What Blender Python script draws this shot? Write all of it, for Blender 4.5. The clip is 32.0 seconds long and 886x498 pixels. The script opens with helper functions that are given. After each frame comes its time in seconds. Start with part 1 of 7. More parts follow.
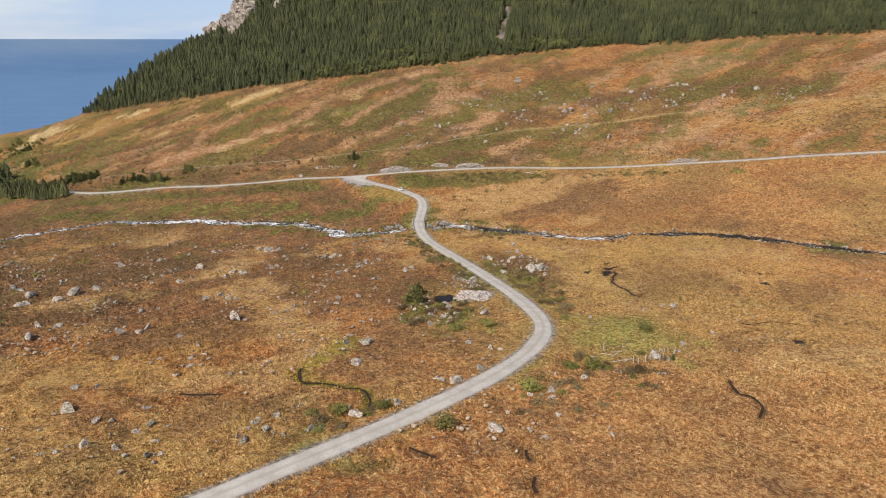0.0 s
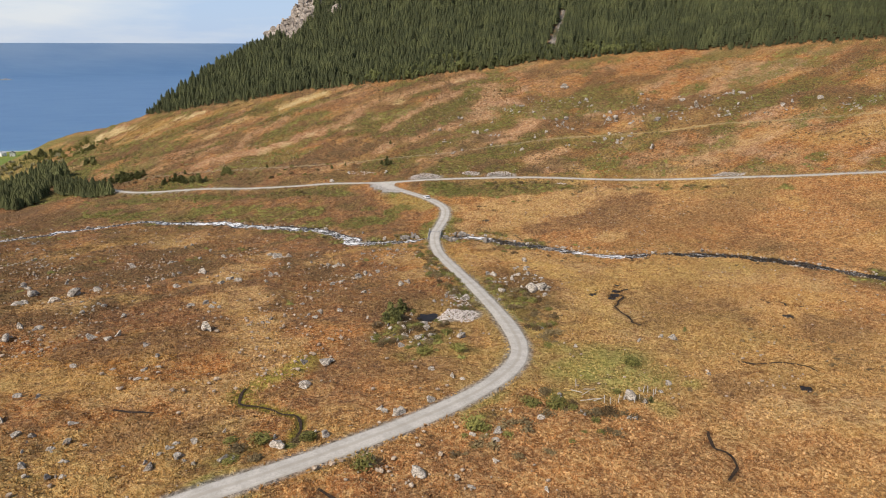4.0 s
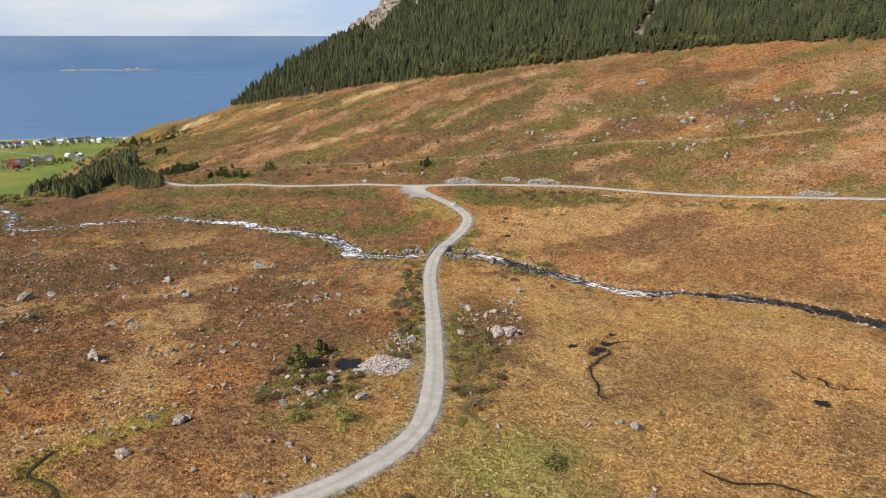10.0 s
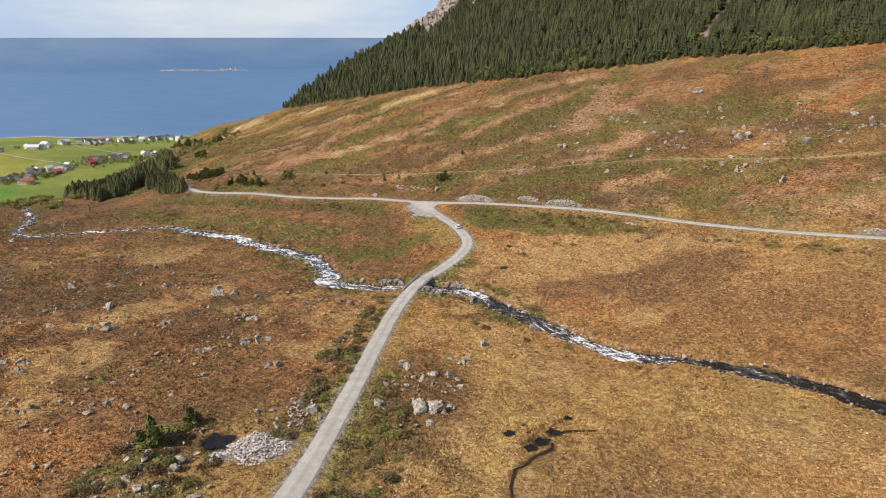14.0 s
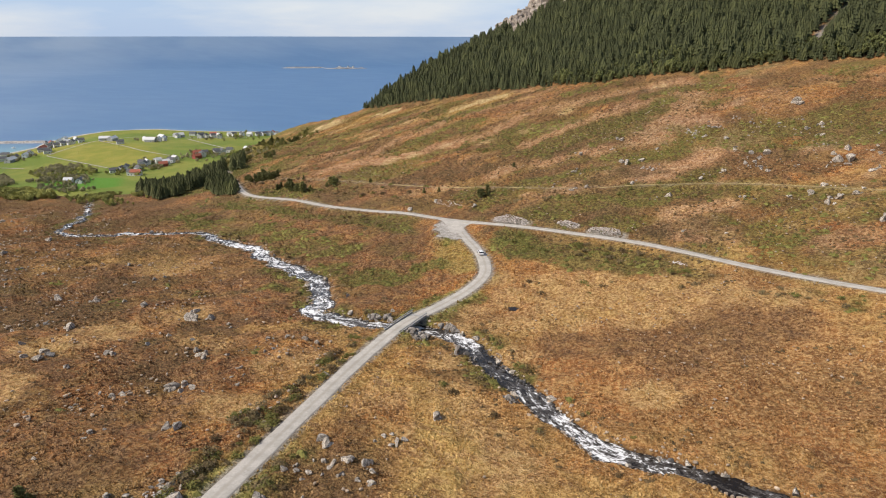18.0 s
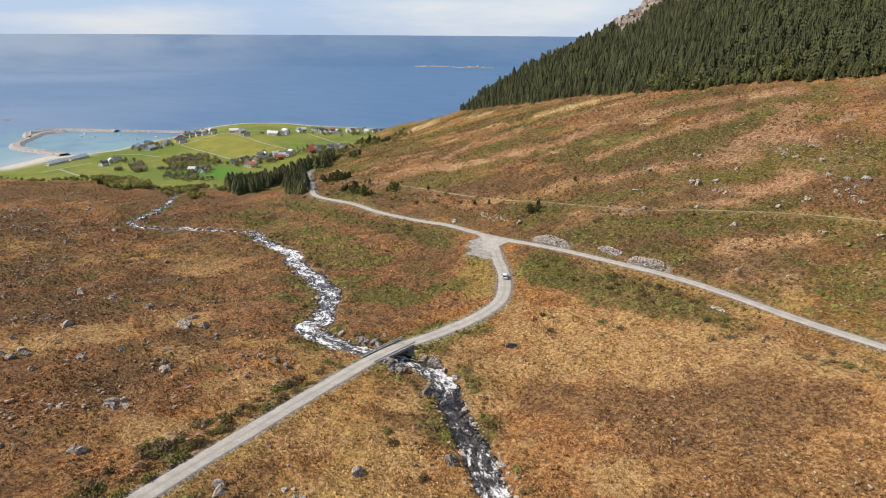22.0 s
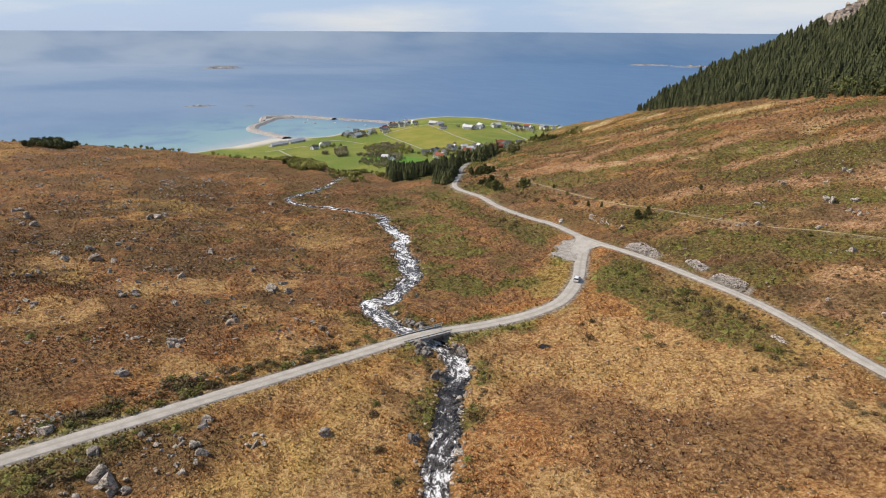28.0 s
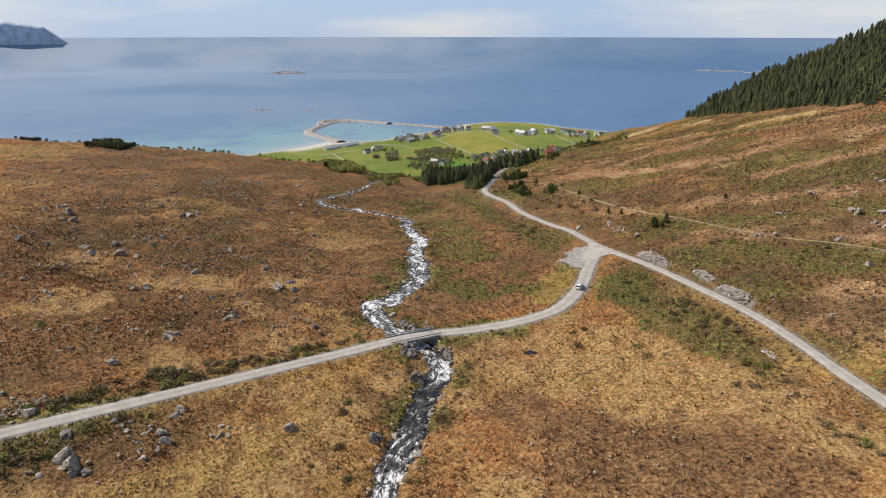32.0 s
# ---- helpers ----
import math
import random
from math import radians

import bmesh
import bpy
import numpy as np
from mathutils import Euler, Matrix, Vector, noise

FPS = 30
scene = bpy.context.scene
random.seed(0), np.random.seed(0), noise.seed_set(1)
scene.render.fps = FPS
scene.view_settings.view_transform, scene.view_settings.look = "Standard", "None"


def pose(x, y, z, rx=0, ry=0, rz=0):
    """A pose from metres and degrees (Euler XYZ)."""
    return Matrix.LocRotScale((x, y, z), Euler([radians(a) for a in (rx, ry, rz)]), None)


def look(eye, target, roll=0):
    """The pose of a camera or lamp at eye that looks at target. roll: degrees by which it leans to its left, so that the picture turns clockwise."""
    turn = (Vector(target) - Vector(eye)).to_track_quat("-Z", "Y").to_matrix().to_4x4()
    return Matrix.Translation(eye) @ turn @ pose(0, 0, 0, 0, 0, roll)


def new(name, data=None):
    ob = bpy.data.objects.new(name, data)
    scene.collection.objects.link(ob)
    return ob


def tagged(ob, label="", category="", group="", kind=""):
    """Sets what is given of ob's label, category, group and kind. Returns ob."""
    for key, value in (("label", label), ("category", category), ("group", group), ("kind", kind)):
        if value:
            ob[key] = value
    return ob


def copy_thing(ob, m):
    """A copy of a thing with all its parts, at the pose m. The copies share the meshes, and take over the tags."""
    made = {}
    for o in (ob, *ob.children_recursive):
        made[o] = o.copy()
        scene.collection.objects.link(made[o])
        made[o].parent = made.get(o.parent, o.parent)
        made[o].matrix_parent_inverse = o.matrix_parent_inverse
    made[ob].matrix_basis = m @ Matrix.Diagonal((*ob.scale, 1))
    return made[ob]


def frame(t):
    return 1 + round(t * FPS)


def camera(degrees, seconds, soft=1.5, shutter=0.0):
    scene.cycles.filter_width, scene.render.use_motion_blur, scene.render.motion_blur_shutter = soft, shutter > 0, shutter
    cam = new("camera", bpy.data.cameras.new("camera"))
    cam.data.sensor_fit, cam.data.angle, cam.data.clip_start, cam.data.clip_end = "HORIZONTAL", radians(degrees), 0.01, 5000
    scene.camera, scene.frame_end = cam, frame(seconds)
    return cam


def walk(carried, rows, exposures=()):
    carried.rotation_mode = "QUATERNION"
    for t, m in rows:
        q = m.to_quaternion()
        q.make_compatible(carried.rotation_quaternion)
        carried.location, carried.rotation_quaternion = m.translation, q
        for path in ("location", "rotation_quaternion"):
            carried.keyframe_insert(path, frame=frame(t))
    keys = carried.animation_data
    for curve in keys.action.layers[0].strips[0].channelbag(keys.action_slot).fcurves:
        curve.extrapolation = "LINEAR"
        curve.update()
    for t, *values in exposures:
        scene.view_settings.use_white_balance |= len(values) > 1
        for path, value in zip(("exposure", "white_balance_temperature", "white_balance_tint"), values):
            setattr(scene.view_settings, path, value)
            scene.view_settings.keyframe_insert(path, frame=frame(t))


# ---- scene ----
cam = camera(67.9, 32.0, 1.0)
METRES, EYE, TILT, LEAN, TURN = 285.0, 61.84, -4.124, -2.542, -16.6
ROWS = [
    (0.0, 0.0, 0.0, 0.0, -0.58, -13.92, 2.34),
    (0.5, 0.0097, 0.0051, 0.0006, -0.13, -13.84, 2.3),
    (1.0, 0.0193, 0.0101, 0.0009, 0.43, -13.78, 2.29),
    (1.5, 0.0293, 0.015, 0.0009, 1.11, -13.68, 2.26),
    (2.0, 0.0396, 0.0204, 0.0012, 1.95, -13.6, 2.17),
    (2.5, 0.0501, 0.0259, 0.001, 2.95, -13.51, 2.11),
    (3.0, 0.0605, 0.0316, 0.0002, 3.94, -13.46, 2.04),
    (3.5, 0.0705, 0.0372, -0.0005, 4.89, -13.37, 1.91),
    (5.5, 0.113, 0.063, -0.0011, 7.95, -13.34, 1.63),
    (6.0, 0.1235, 0.0719, -0.0011, 8.59, -13.42, 1.55),
    (6.5, 0.1342, 0.0832, -0.0011, 9.24, -13.46, 1.53),
    (7.0, 0.1462, 0.0972, -0.0005, 9.86, -13.46, 1.57),
    (7.5, 0.1582, 0.1121, 0.0001, 10.47, -13.46, 1.64),
    (8.0, 0.17, 0.1269, 0.0001, 12.0, -13.45, 1.52),
    (8.5, 0.1809, 0.1426, -0.0005, 13.24, -13.48, 1.37),
    (9.0, 0.1912, 0.1592, -0.001, 14.27, -13.52, 1.28),
    (9.5, 0.2013, 0.1767, -0.0011, 15.23, -13.57, 1.17),
    (10.0, 0.2117, 0.1944, -0.0003, 16.23, -13.62, 1.1),
    (10.5, 0.2222, 0.2125, 0.0009, 17.22, -13.64, 1.02),
    (11.0, 0.2329, 0.2314, 0.0017, 18.0, -13.6, 0.97),
    (11.5, 0.2433, 0.2502, 0.0029, 18.81, -13.54, 0.91),
    (12.0, 0.2534, 0.2693, 0.0035, 19.72, -13.46, 0.84),
    (12.5, 0.2636, 0.2884, 0.0046, 20.63, -13.41, 0.77),
    (13.0, 0.2735, 0.3078, 0.0057, 21.65, -13.34, 0.7),
    (13.5, 0.2822, 0.3272, 0.0068, 22.65, -13.35, 0.62),
    (14.0, 0.29, 0.3463, 0.0079, 23.66, -13.38, 0.55),
    (14.5, 0.2975, 0.3655, 0.009, 24.56, -13.32, 0.47),
    (16.5, 0.3253, 0.4441, 0.0146, 29.57, -13.3, 0.07),
    (17.0, 0.332, 0.4648, 0.0161, 31.16, -13.35, -0.08),
    (17.5, 0.3382, 0.4858, 0.0175, 32.2, -13.42, -0.18),
    (18.0, 0.3443, 0.5063, 0.0187, 33.59, -13.44, -0.29),
    (18.5, 0.3498, 0.5274, 0.02, 35.15, -13.48, -0.44),
    (19.0, 0.355, 0.5488, 0.0218, 36.68, -13.57, -0.56),
    (19.5, 0.3595, 0.5698, 0.0234, 38.02, -13.66, -0.66),
    (20.0, 0.365, 0.5888, 0.0248, 39.34, -13.62, -0.78),
    (20.5, 0.3725, 0.6042, 0.0261, 40.69, -13.59, -0.93),
    (21.0, 0.3816, 0.6167, 0.0273, 42.16, -13.57, -1.15),
    (21.5, 0.3909, 0.6276, 0.0286, 43.46, -13.6, -1.33),
    (22.0, 0.4012, 0.638, 0.0295, 44.89, -13.66, -1.47),
    (22.5, 0.4121, 0.6483, 0.03, 46.36, -13.78, -1.63),
    (23.0, 0.4229, 0.6588, 0.0304, 47.91, -13.76, -1.78),
    (23.5, 0.4339, 0.6689, 0.0304, 49.46, -13.82, -1.92),
    (24.0, 0.4444, 0.6789, 0.0304, 51.06, -13.92, -2.05),
    (24.5, 0.4545, 0.6888, 0.0308, 52.64, -14.02, -2.16),
    (25.0, 0.464, 0.6982, 0.0313, 54.26, -14.13, -2.28),
    (25.5, 0.4727, 0.7073, 0.0317, 55.81, -14.25, -2.38),
    (27.5, 0.4988, 0.7402, 0.0332, 61.74, -14.57, -2.76),
    (28.0, 0.5038, 0.7485, 0.0336, 63.19, -14.56, -2.81),
    (28.5, 0.5086, 0.7566, 0.0341, 64.64, -14.55, -2.88),
    (29.0, 0.5126, 0.7644, 0.0344, 66.0, -14.53, -2.87),
    (29.5, 0.5162, 0.7721, 0.0348, 67.11, -14.51, -2.83),
    (30.0, 0.5201, 0.7801, 0.035, 67.91, -14.5, -2.81),
    (30.5, 0.5237, 0.7882, 0.0355, 68.13, -14.45, -2.79),
    (31.0, 0.5276, 0.7961, 0.0357, 68.26, -14.42, -2.85),
    (31.5, 0.5307, 0.8024, 0.0358, 68.39, -14.38, -2.91),
    (32.0, 0.5335, 0.8076, 0.0357, 68.5, -14.38, -2.92),
]
walk(cam, [(t, pose(0, 0, EYE, TILT, LEAN, TURN) @ pose(METRES * x, METRES * y, METRES * z, 90 + pitch, roll, yaw)) for t, x, y, z, yaw, pitch, roll in ROWS], [(0.0, 0.13, 6650, 11.5), (6.0, 0.11, 6650, 11.5), (18.0, 0.14, 6650, 11.5), (27.0, 0.08, 6650, 11.5), (32.0, 0.01, 6650, 11.5)])

# ---------------------------------------------------------------- light
SUN_AZ, SUN_EL = 126.0, 43.0          # degrees to the left of +y, and above the horizon
sun_dir = Vector((-math.sin(radians(SUN_AZ)) * math.cos(radians(SUN_EL)), math.cos(radians(SUN_AZ)) * math.cos(radians(SUN_EL)), math.sin(radians(SUN_EL))))
world = bpy.data.worlds.new("sky")
scene.world = world
world.use_nodes = True
wt = world.node_tree
wt.nodes.clear()
w_out = wt.nodes.new("ShaderNodeOutputWorld")
w_bg = wt.nodes.new("ShaderNodeBackground")
w_sky = wt.nodes.new("ShaderNodeTexSky")
w_sky.sky_type, w_sky.sun_disc = "NISHITA", False
w_sky.sun_elevation, w_sky.sun_rotation = radians(SUN_EL), radians(-SUN_AZ)
w_sky.air_density, w_sky.dust_density, w_sky.ozone_density = 1.0, 0.4, 1.5
w_geo = wt.nodes.new("ShaderNodeTexCoord")
w_map = wt.nodes.new("ShaderNodeMapping")
w_map.inputs["Scale"].default_value = (1.6, 1.6, 9.0)
w_noise = wt.nodes.new("ShaderNodeTexNoise")
w_noise.inputs["Scale"].default_value, w_noise.inputs["Detail"].default_value, w_noise.inputs["Roughness"].default_value = 1.7, 6.0, 0.55
w_ramp = wt.nodes.new("ShaderNodeMapRange")
w_ramp.inputs["From Min"].default_value, w_ramp.inputs["From Max"].default_value = 0.43, 0.70
w_ramp.inputs["To Min"].default_value, w_ramp.inputs["To Max"].default_value = 0.0, 1.0
w_mix = wt.nodes.new("ShaderNodeMix")
w_mix.data_type = "RGBA"
w_cloud = wt.nodes.new("ShaderNodeMix")
w_cloud.data_type = "RGBA"
w_cloud.inputs[6].default_value = (3.8, 5.3, 7.7, 1)
w_cloud.inputs[7].default_value = (6.5, 7.1, 7.9, 1)
w_split = wt.nodes.new("ShaderNodeSeparateXYZ")
w_veil = wt.nodes.new("ShaderNodeMapRange")
w_veil.inputs["From Min"].default_value, w_veil.inputs["From Max"].default_value = 0.10, 0.55
w_veil.inputs["To Min"].default_value, w_veil.inputs["To Max"].default_value = 0.82, 0.15
wt.links.new(w_geo.outputs["Generated"], w_split.inputs[0])
wt.links.new(w_split.outputs["Z"], w_veil.inputs["Value"])
wt.links.new(w_veil.outputs["Result"], w_mix.inputs[0])
w_bg.inputs["Strength"].default_value = 0.105
wt.links.new(w_geo.outputs["Generated"], w_map.inputs["Vector"])
wt.links.new(w_map.outputs["Vector"], w_noise.inputs["Vector"])
wt.links.new(w_noise.outputs["Fac"], w_ramp.inputs["Value"])
wt.links.new(w_ramp.outputs["Result"], w_cloud.inputs[0])
wt.links.new(w_cloud.outputs[2], w_mix.inputs[7])
wt.links.new(w_sky.outputs["Color"], w_mix.inputs[6])
wt.links.new(w_mix.outputs[2], w_bg.inputs["Color"])
wt.links.new(w_bg.outputs["Background"], w_out.inputs["Surface"])
sun = new("sun", bpy.data.lights.new("sun", "SUN"))
sun.data.energy, sun.data.angle, sun.data.color = 4.6, radians(0.53), (1.0, 0.915, 0.80)
sun.matrix_world = look(sun_dir * 400, (0, 0, 0))


# ---------------------------------------------------------------- materials
class Nodes:
    """A short hand for building one node material."""

    def __init__(self, name):
        self.m = bpy.data.materials.new(name)
        self.m.use_nodes = True
        self.t = self.m.node_tree
        self.t.nodes.clear()
        self.out = self.t.nodes.new("ShaderNodeOutputMaterial")
        self.geo = self.t.nodes.new("ShaderNodeNewGeometry")

    def put(self, socket, value):
        if isinstance(value, bpy.types.NodeSocket):
            self.t.links.new(value, socket)
        elif value is not None:
            socket.default_value = (*value, 1) if isinstance(value, tuple) and len(value) == 3 and socket.type == "RGBA" else value

    def node(self, kind, **sockets):
        n = self.t.nodes.new(kind)
        for k, v in sockets.items():
            self.put(n.inputs[k.replace("_", " ")], v)
        return n

    def place(self, scale=(1, 1, 1), obj=False, turn=0.0):
        """World place (or the object's own), stretched."""
        src = self.node("ShaderNodeTexCoord").outputs["Object"] if obj else self.geo.outputs["Position"]
        n = self.node("ShaderNodeMapping", Vector=src)
        n.inputs["Scale"].default_value = scale
        n.inputs["Rotation"].default_value = (0, 0, turn)
        return n.outputs["Vector"]

    def noise(self, scale, detail=4.0, rough=0.55, vec=None, distort=0.0):
        n = self.node("ShaderNodeTexNoise", Scale=scale, Detail=detail, Roughness=rough, Distortion=distort)
        self.put(n.inputs["Vector"], vec if vec is not None else self.geo.outputs["Position"])
        return n.outputs["Fac"]

    def ramp(self, value, lo, hi, a=0.0, b=1.0):
        n = self.node("ShaderNodeMapRange", Value=value)
        n.interpolation_type = "SMOOTHSTEP"
        n.inputs["From Min"].default_value, n.inputs["From Max"].default_value = lo, hi
        n.inputs["To Min"].default_value, n.inputs["To Max"].default_value = a, b
        return n.outputs["Result"]

    def math(self, op, a, b=0.5):
        n = self.t.nodes.new("ShaderNodeMath")
        n.operation = op
        self.put(n.inputs[0], a), self.put(n.inputs[1], b)
        return n.outputs[0]

    def mix(self, f, a, b, blend="MIX"):
        n = self.t.nodes.new("ShaderNodeMix")
        n.data_type, n.blend_type = "RGBA", blend
        self.put(n.inputs[0], f), self.put(n.inputs[6], a), self.put(n.inputs[7], b)
        return n.outputs[2]

    def masks(self, name):
        n = self.t.nodes.new("ShaderNodeAttribute")
        n.attribute_name = name
        s = self.node("ShaderNodeSeparateColor", Color=n.outputs["Color"])
        return s.outputs[0], s.outputs[1], s.outputs[2]

    def bump(self, height, strength=0.5, distance=0.1):
        n = self.node("ShaderNodeBump", Height=height, Strength=strength, Distance=distance)
        return n.outputs["Normal"]

    def done(self, color, rough=0.8, metal=0.0, normal=None, spec=0.3, **more):
        n = self.node("ShaderNodeBsdfPrincipled")
        self.put(n.inputs["Base Color"], color), self.put(n.inputs["Roughness"], rough), self.put(n.inputs["Metallic"], metal)
        self.put(n.inputs["Specular IOR Level"], spec)
        if normal is not None:
            self.put(n.inputs["Normal"], normal)
        for k, v in more.items():
            self.put(n.inputs[k.replace("_", " ")], v)
        self.t.links.new(n.outputs["BSDF"], self.out.inputs["Surface"])
        return self.m


def heath_color(s):
    """Moor cover in world space: rust grass, ochre sedge, dark heather, straw tufts."""
    big = s.noise(0.013, 4, 0.55, distort=0.6)
    mid = s.noise(0.055, 5, 0.62, distort=0.4)
    low = s.noise(0.28, 5, 0.68)
    fine = s.noise(1.15, 4, 0.72)
    grit = s.noise(2.9, 3, 0.78)
    streak = s.noise(0.10, 4, 0.6, vec=s.place((0.30, 1.0, 1.0), turn=0.5))
    zone = s.noise(0.085, 4, 0.6, distort=0.8)
    c = s.mix(s.ramp(mid, 0.38, 0.60), (0.345, 0.108, 0.028), (0.50, 0.192, 0.050))
    c = s.mix(s.ramp(big, 0.50, 0.66, 0, 0.75), c, (0.47, 0.245, 0.062))
    c = s.mix(s.ramp(zone, 0.54, 0.66, 0, 0.6), c, (0.37, 0.225, 0.055))
    c = s.mix(s.ramp(streak, 0.55, 0.72, 0, 0.5), c, (0.49, 0.285, 0.095))
    c = s.mix(s.ramp(big, 0.48, 0.30, 0, 0.65), c, (0.180, 0.080, 0.034))
    clump = s.noise(0.58, 3, 0.6, distort=0.3)
    c = s.mix(s.ramp(low, 0.50, 0.42, 0, 0.62), c, (0.145, 0.072, 0.034))
    c = s.mix(s.ramp(low, 0.54, 0.62, 0, 0.68), c, (0.53, 0.325, 0.125))
    c = s.mix(s.ramp(clump, 0.48, 0.39, 0, 0.58), c, (0.125, 0.058, 0.026))
    c = s.mix(s.ramp(clump, 0.56, 0.64, 0, 0.60), c, (0.60, 0.345, 0.128))
    c = s.mix(s.ramp(fine, 0.485, 0.41, 0, 0.52), c, (0.100, 0.048, 0.022))
    c = s.mix(s.ramp(fine, 0.545, 0.605, 0, 0.70), c, (0.62, 0.37, 0.150))
    c = s.mix(s.ramp(grit, 0.47, 0.37, 0, 0.45), c, (0.075, 0.040, 0.019))
    c = s.mix(s.ramp(grit, 0.585, 0.635, 0, 0.65), c, (0.76, 0.59, 0.37))
    return c, mid, low, fine, grit


def ground_material():
    s = Nodes("moor_ground")
    green, field, woods = s.masks("cover_a")
    rock, sand, heather = s.masks("cover_b")
    straw, wet, gravel = s.masks("cover_c")
    c, mid, low, fine, grit = heath_color(s)
    speck = s.ramp(fine, 0.39, 0.61)
    flush, brown, pale = s.masks("cover_e")
    c = s.mix(s.math("MULTIPLY", pale, s.ramp(low, 0.30, 0.60, 0.25, 0.75)), c, s.mix(speck, (0.33, 0.142, 0.045), (0.65, 0.40, 0.17)))
    c = s.mix(s.math("MULTIPLY", brown, s.ramp(low, 0.60, 0.38, 0.30, 0.90)), c, s.mix(speck, (0.108, 0.058, 0.031), (0.305, 0.174, 0.092)))
    tan, bleached, _ = s.masks("cover_g")
    c = s.mix(s.math("MULTIPLY", tan, s.ramp(low, 0.34, 0.62, 0.15, 0.75)), c, s.mix(speck, (0.30, 0.165, 0.088), (0.66, 0.45, 0.285)))
    hc = s.mix(speck, (0.070, 0.046, 0.023), (0.190, 0.124, 0.058))
    c = s.mix(s.math("MULTIPLY", heather, s.ramp(low, 0.30, 0.55, 0.35, 1.0)), c, hc)
    c = s.mix(s.math("MULTIPLY", straw, s.ramp(low, 0.35, 0.6, 0.2, 1.0)), c, s.mix(speck, (0.37, 0.228, 0.068), (0.64, 0.43, 0.16)))
    c = s.mix(s.math("MULTIPLY", bleached, s.ramp(low, 0.35, 0.6, 0.3, 0.9)), c, s.mix(speck, (0.46, 0.345, 0.155), (0.80, 0.66, 0.385)))
    mat, lush, _ = s.masks("cover_f")
    mc = s.mix(speck, (0.070, 0.066, 0.019), (0.205, 0.192, 0.050))
    c = s.mix(s.math("MULTIPLY", mat, s.ramp(low, 0.28, 0.52, 0.30, 1.0)), c, mc)
    gc = s.mix(speck, (0.15, 0.118, 0.034), (0.34, 0.27, 0.092))
    c = s.mix(s.math("MULTIPLY", green, s.ramp(low, 0.28, 0.58, 0.15, 1.0)), c, gc)
    fc = s.mix(s.ramp(s.noise(0.009, 2), 0.42, 0.60), (0.175, 0.225, 0.048), (0.255, 0.265, 0.062))
    fc = s.mix(s.ramp(s.noise(0.05, 4), 0.4, 0.7, 0, 0.45), fc, (0.145, 0.215, 0.042))
    yellow, bright, scrub = s.masks("cover_d")
    c = s.mix(s.math("MULTIPLY", lush, s.ramp(low, 0.30, 0.55, 0.35, 1.0)), c, s.mix(speck, (0.205, 0.188, 0.046), (0.47, 0.415, 0.125)))
    c = s.mix(s.math("MULTIPLY", flush, s.ramp(fine, 0.3, 0.6, 0.4, 1.0)), c, s.mix(speck, (0.17, 0.155, 0.018), (0.37, 0.31, 0.045)))
    fc = s.mix(yellow, fc, s.mix(s.ramp(s.noise(0.03, 4), 0.4, 0.65), (0.245, 0.255, 0.05), (0.32, 0.29, 0.065)))
    fc = s.mix(bright, fc, (0.12, 0.26, 0.04))
    fc = s.mix(scrub, fc, s.mix(s.ramp(s.noise(0.2, 4), 0.35, 0.65), (0.12, 0.10, 0.05), (0.20, 0.20, 0.07)))
    c = s.mix(field, c, fc)
    c = s.mix(woods, c, s.mix(speck, (0.03, 0.028, 0.012), (0.075, 0.062, 0.028)))
    rk = s.mix(s.ramp(s.noise(0.12, 6, 0.7), 0.35, 0.65), (0.105, 0.095, 0.083), (0.27, 0.245, 0.215))
    rk = s.mix(s.ramp(s.noise(0.07, 5, 0.7), 0.46, 0.58, 0, 0.85), rk, (0.055, 0.058, 0.022))
    c = s.mix(rock, c, rk)
    c = s.mix(sand, c, (0.62, 0.58, 0.50))
    c = s.mix(gravel, c, s.mix(s.ramp(fine, 0.35, 0.65), (0.20, 0.18, 0.15), (0.46, 0.43, 0.385)))
    c = s.mix(wet, c, (0.022, 0.016, 0.010))
    h = s.math("ADD", s.math("MULTIPLY", low, 1.4), s.math("ADD", s.math("MULTIPLY", fine, 0.8), s.math("MULTIPLY", grit, 0.35)))
    return s.done(c, s.ramp(wet, 0.0, 1.0, 0.95, 0.35), spec=0.12, normal=s.bump(h, 1.0, 1.15))


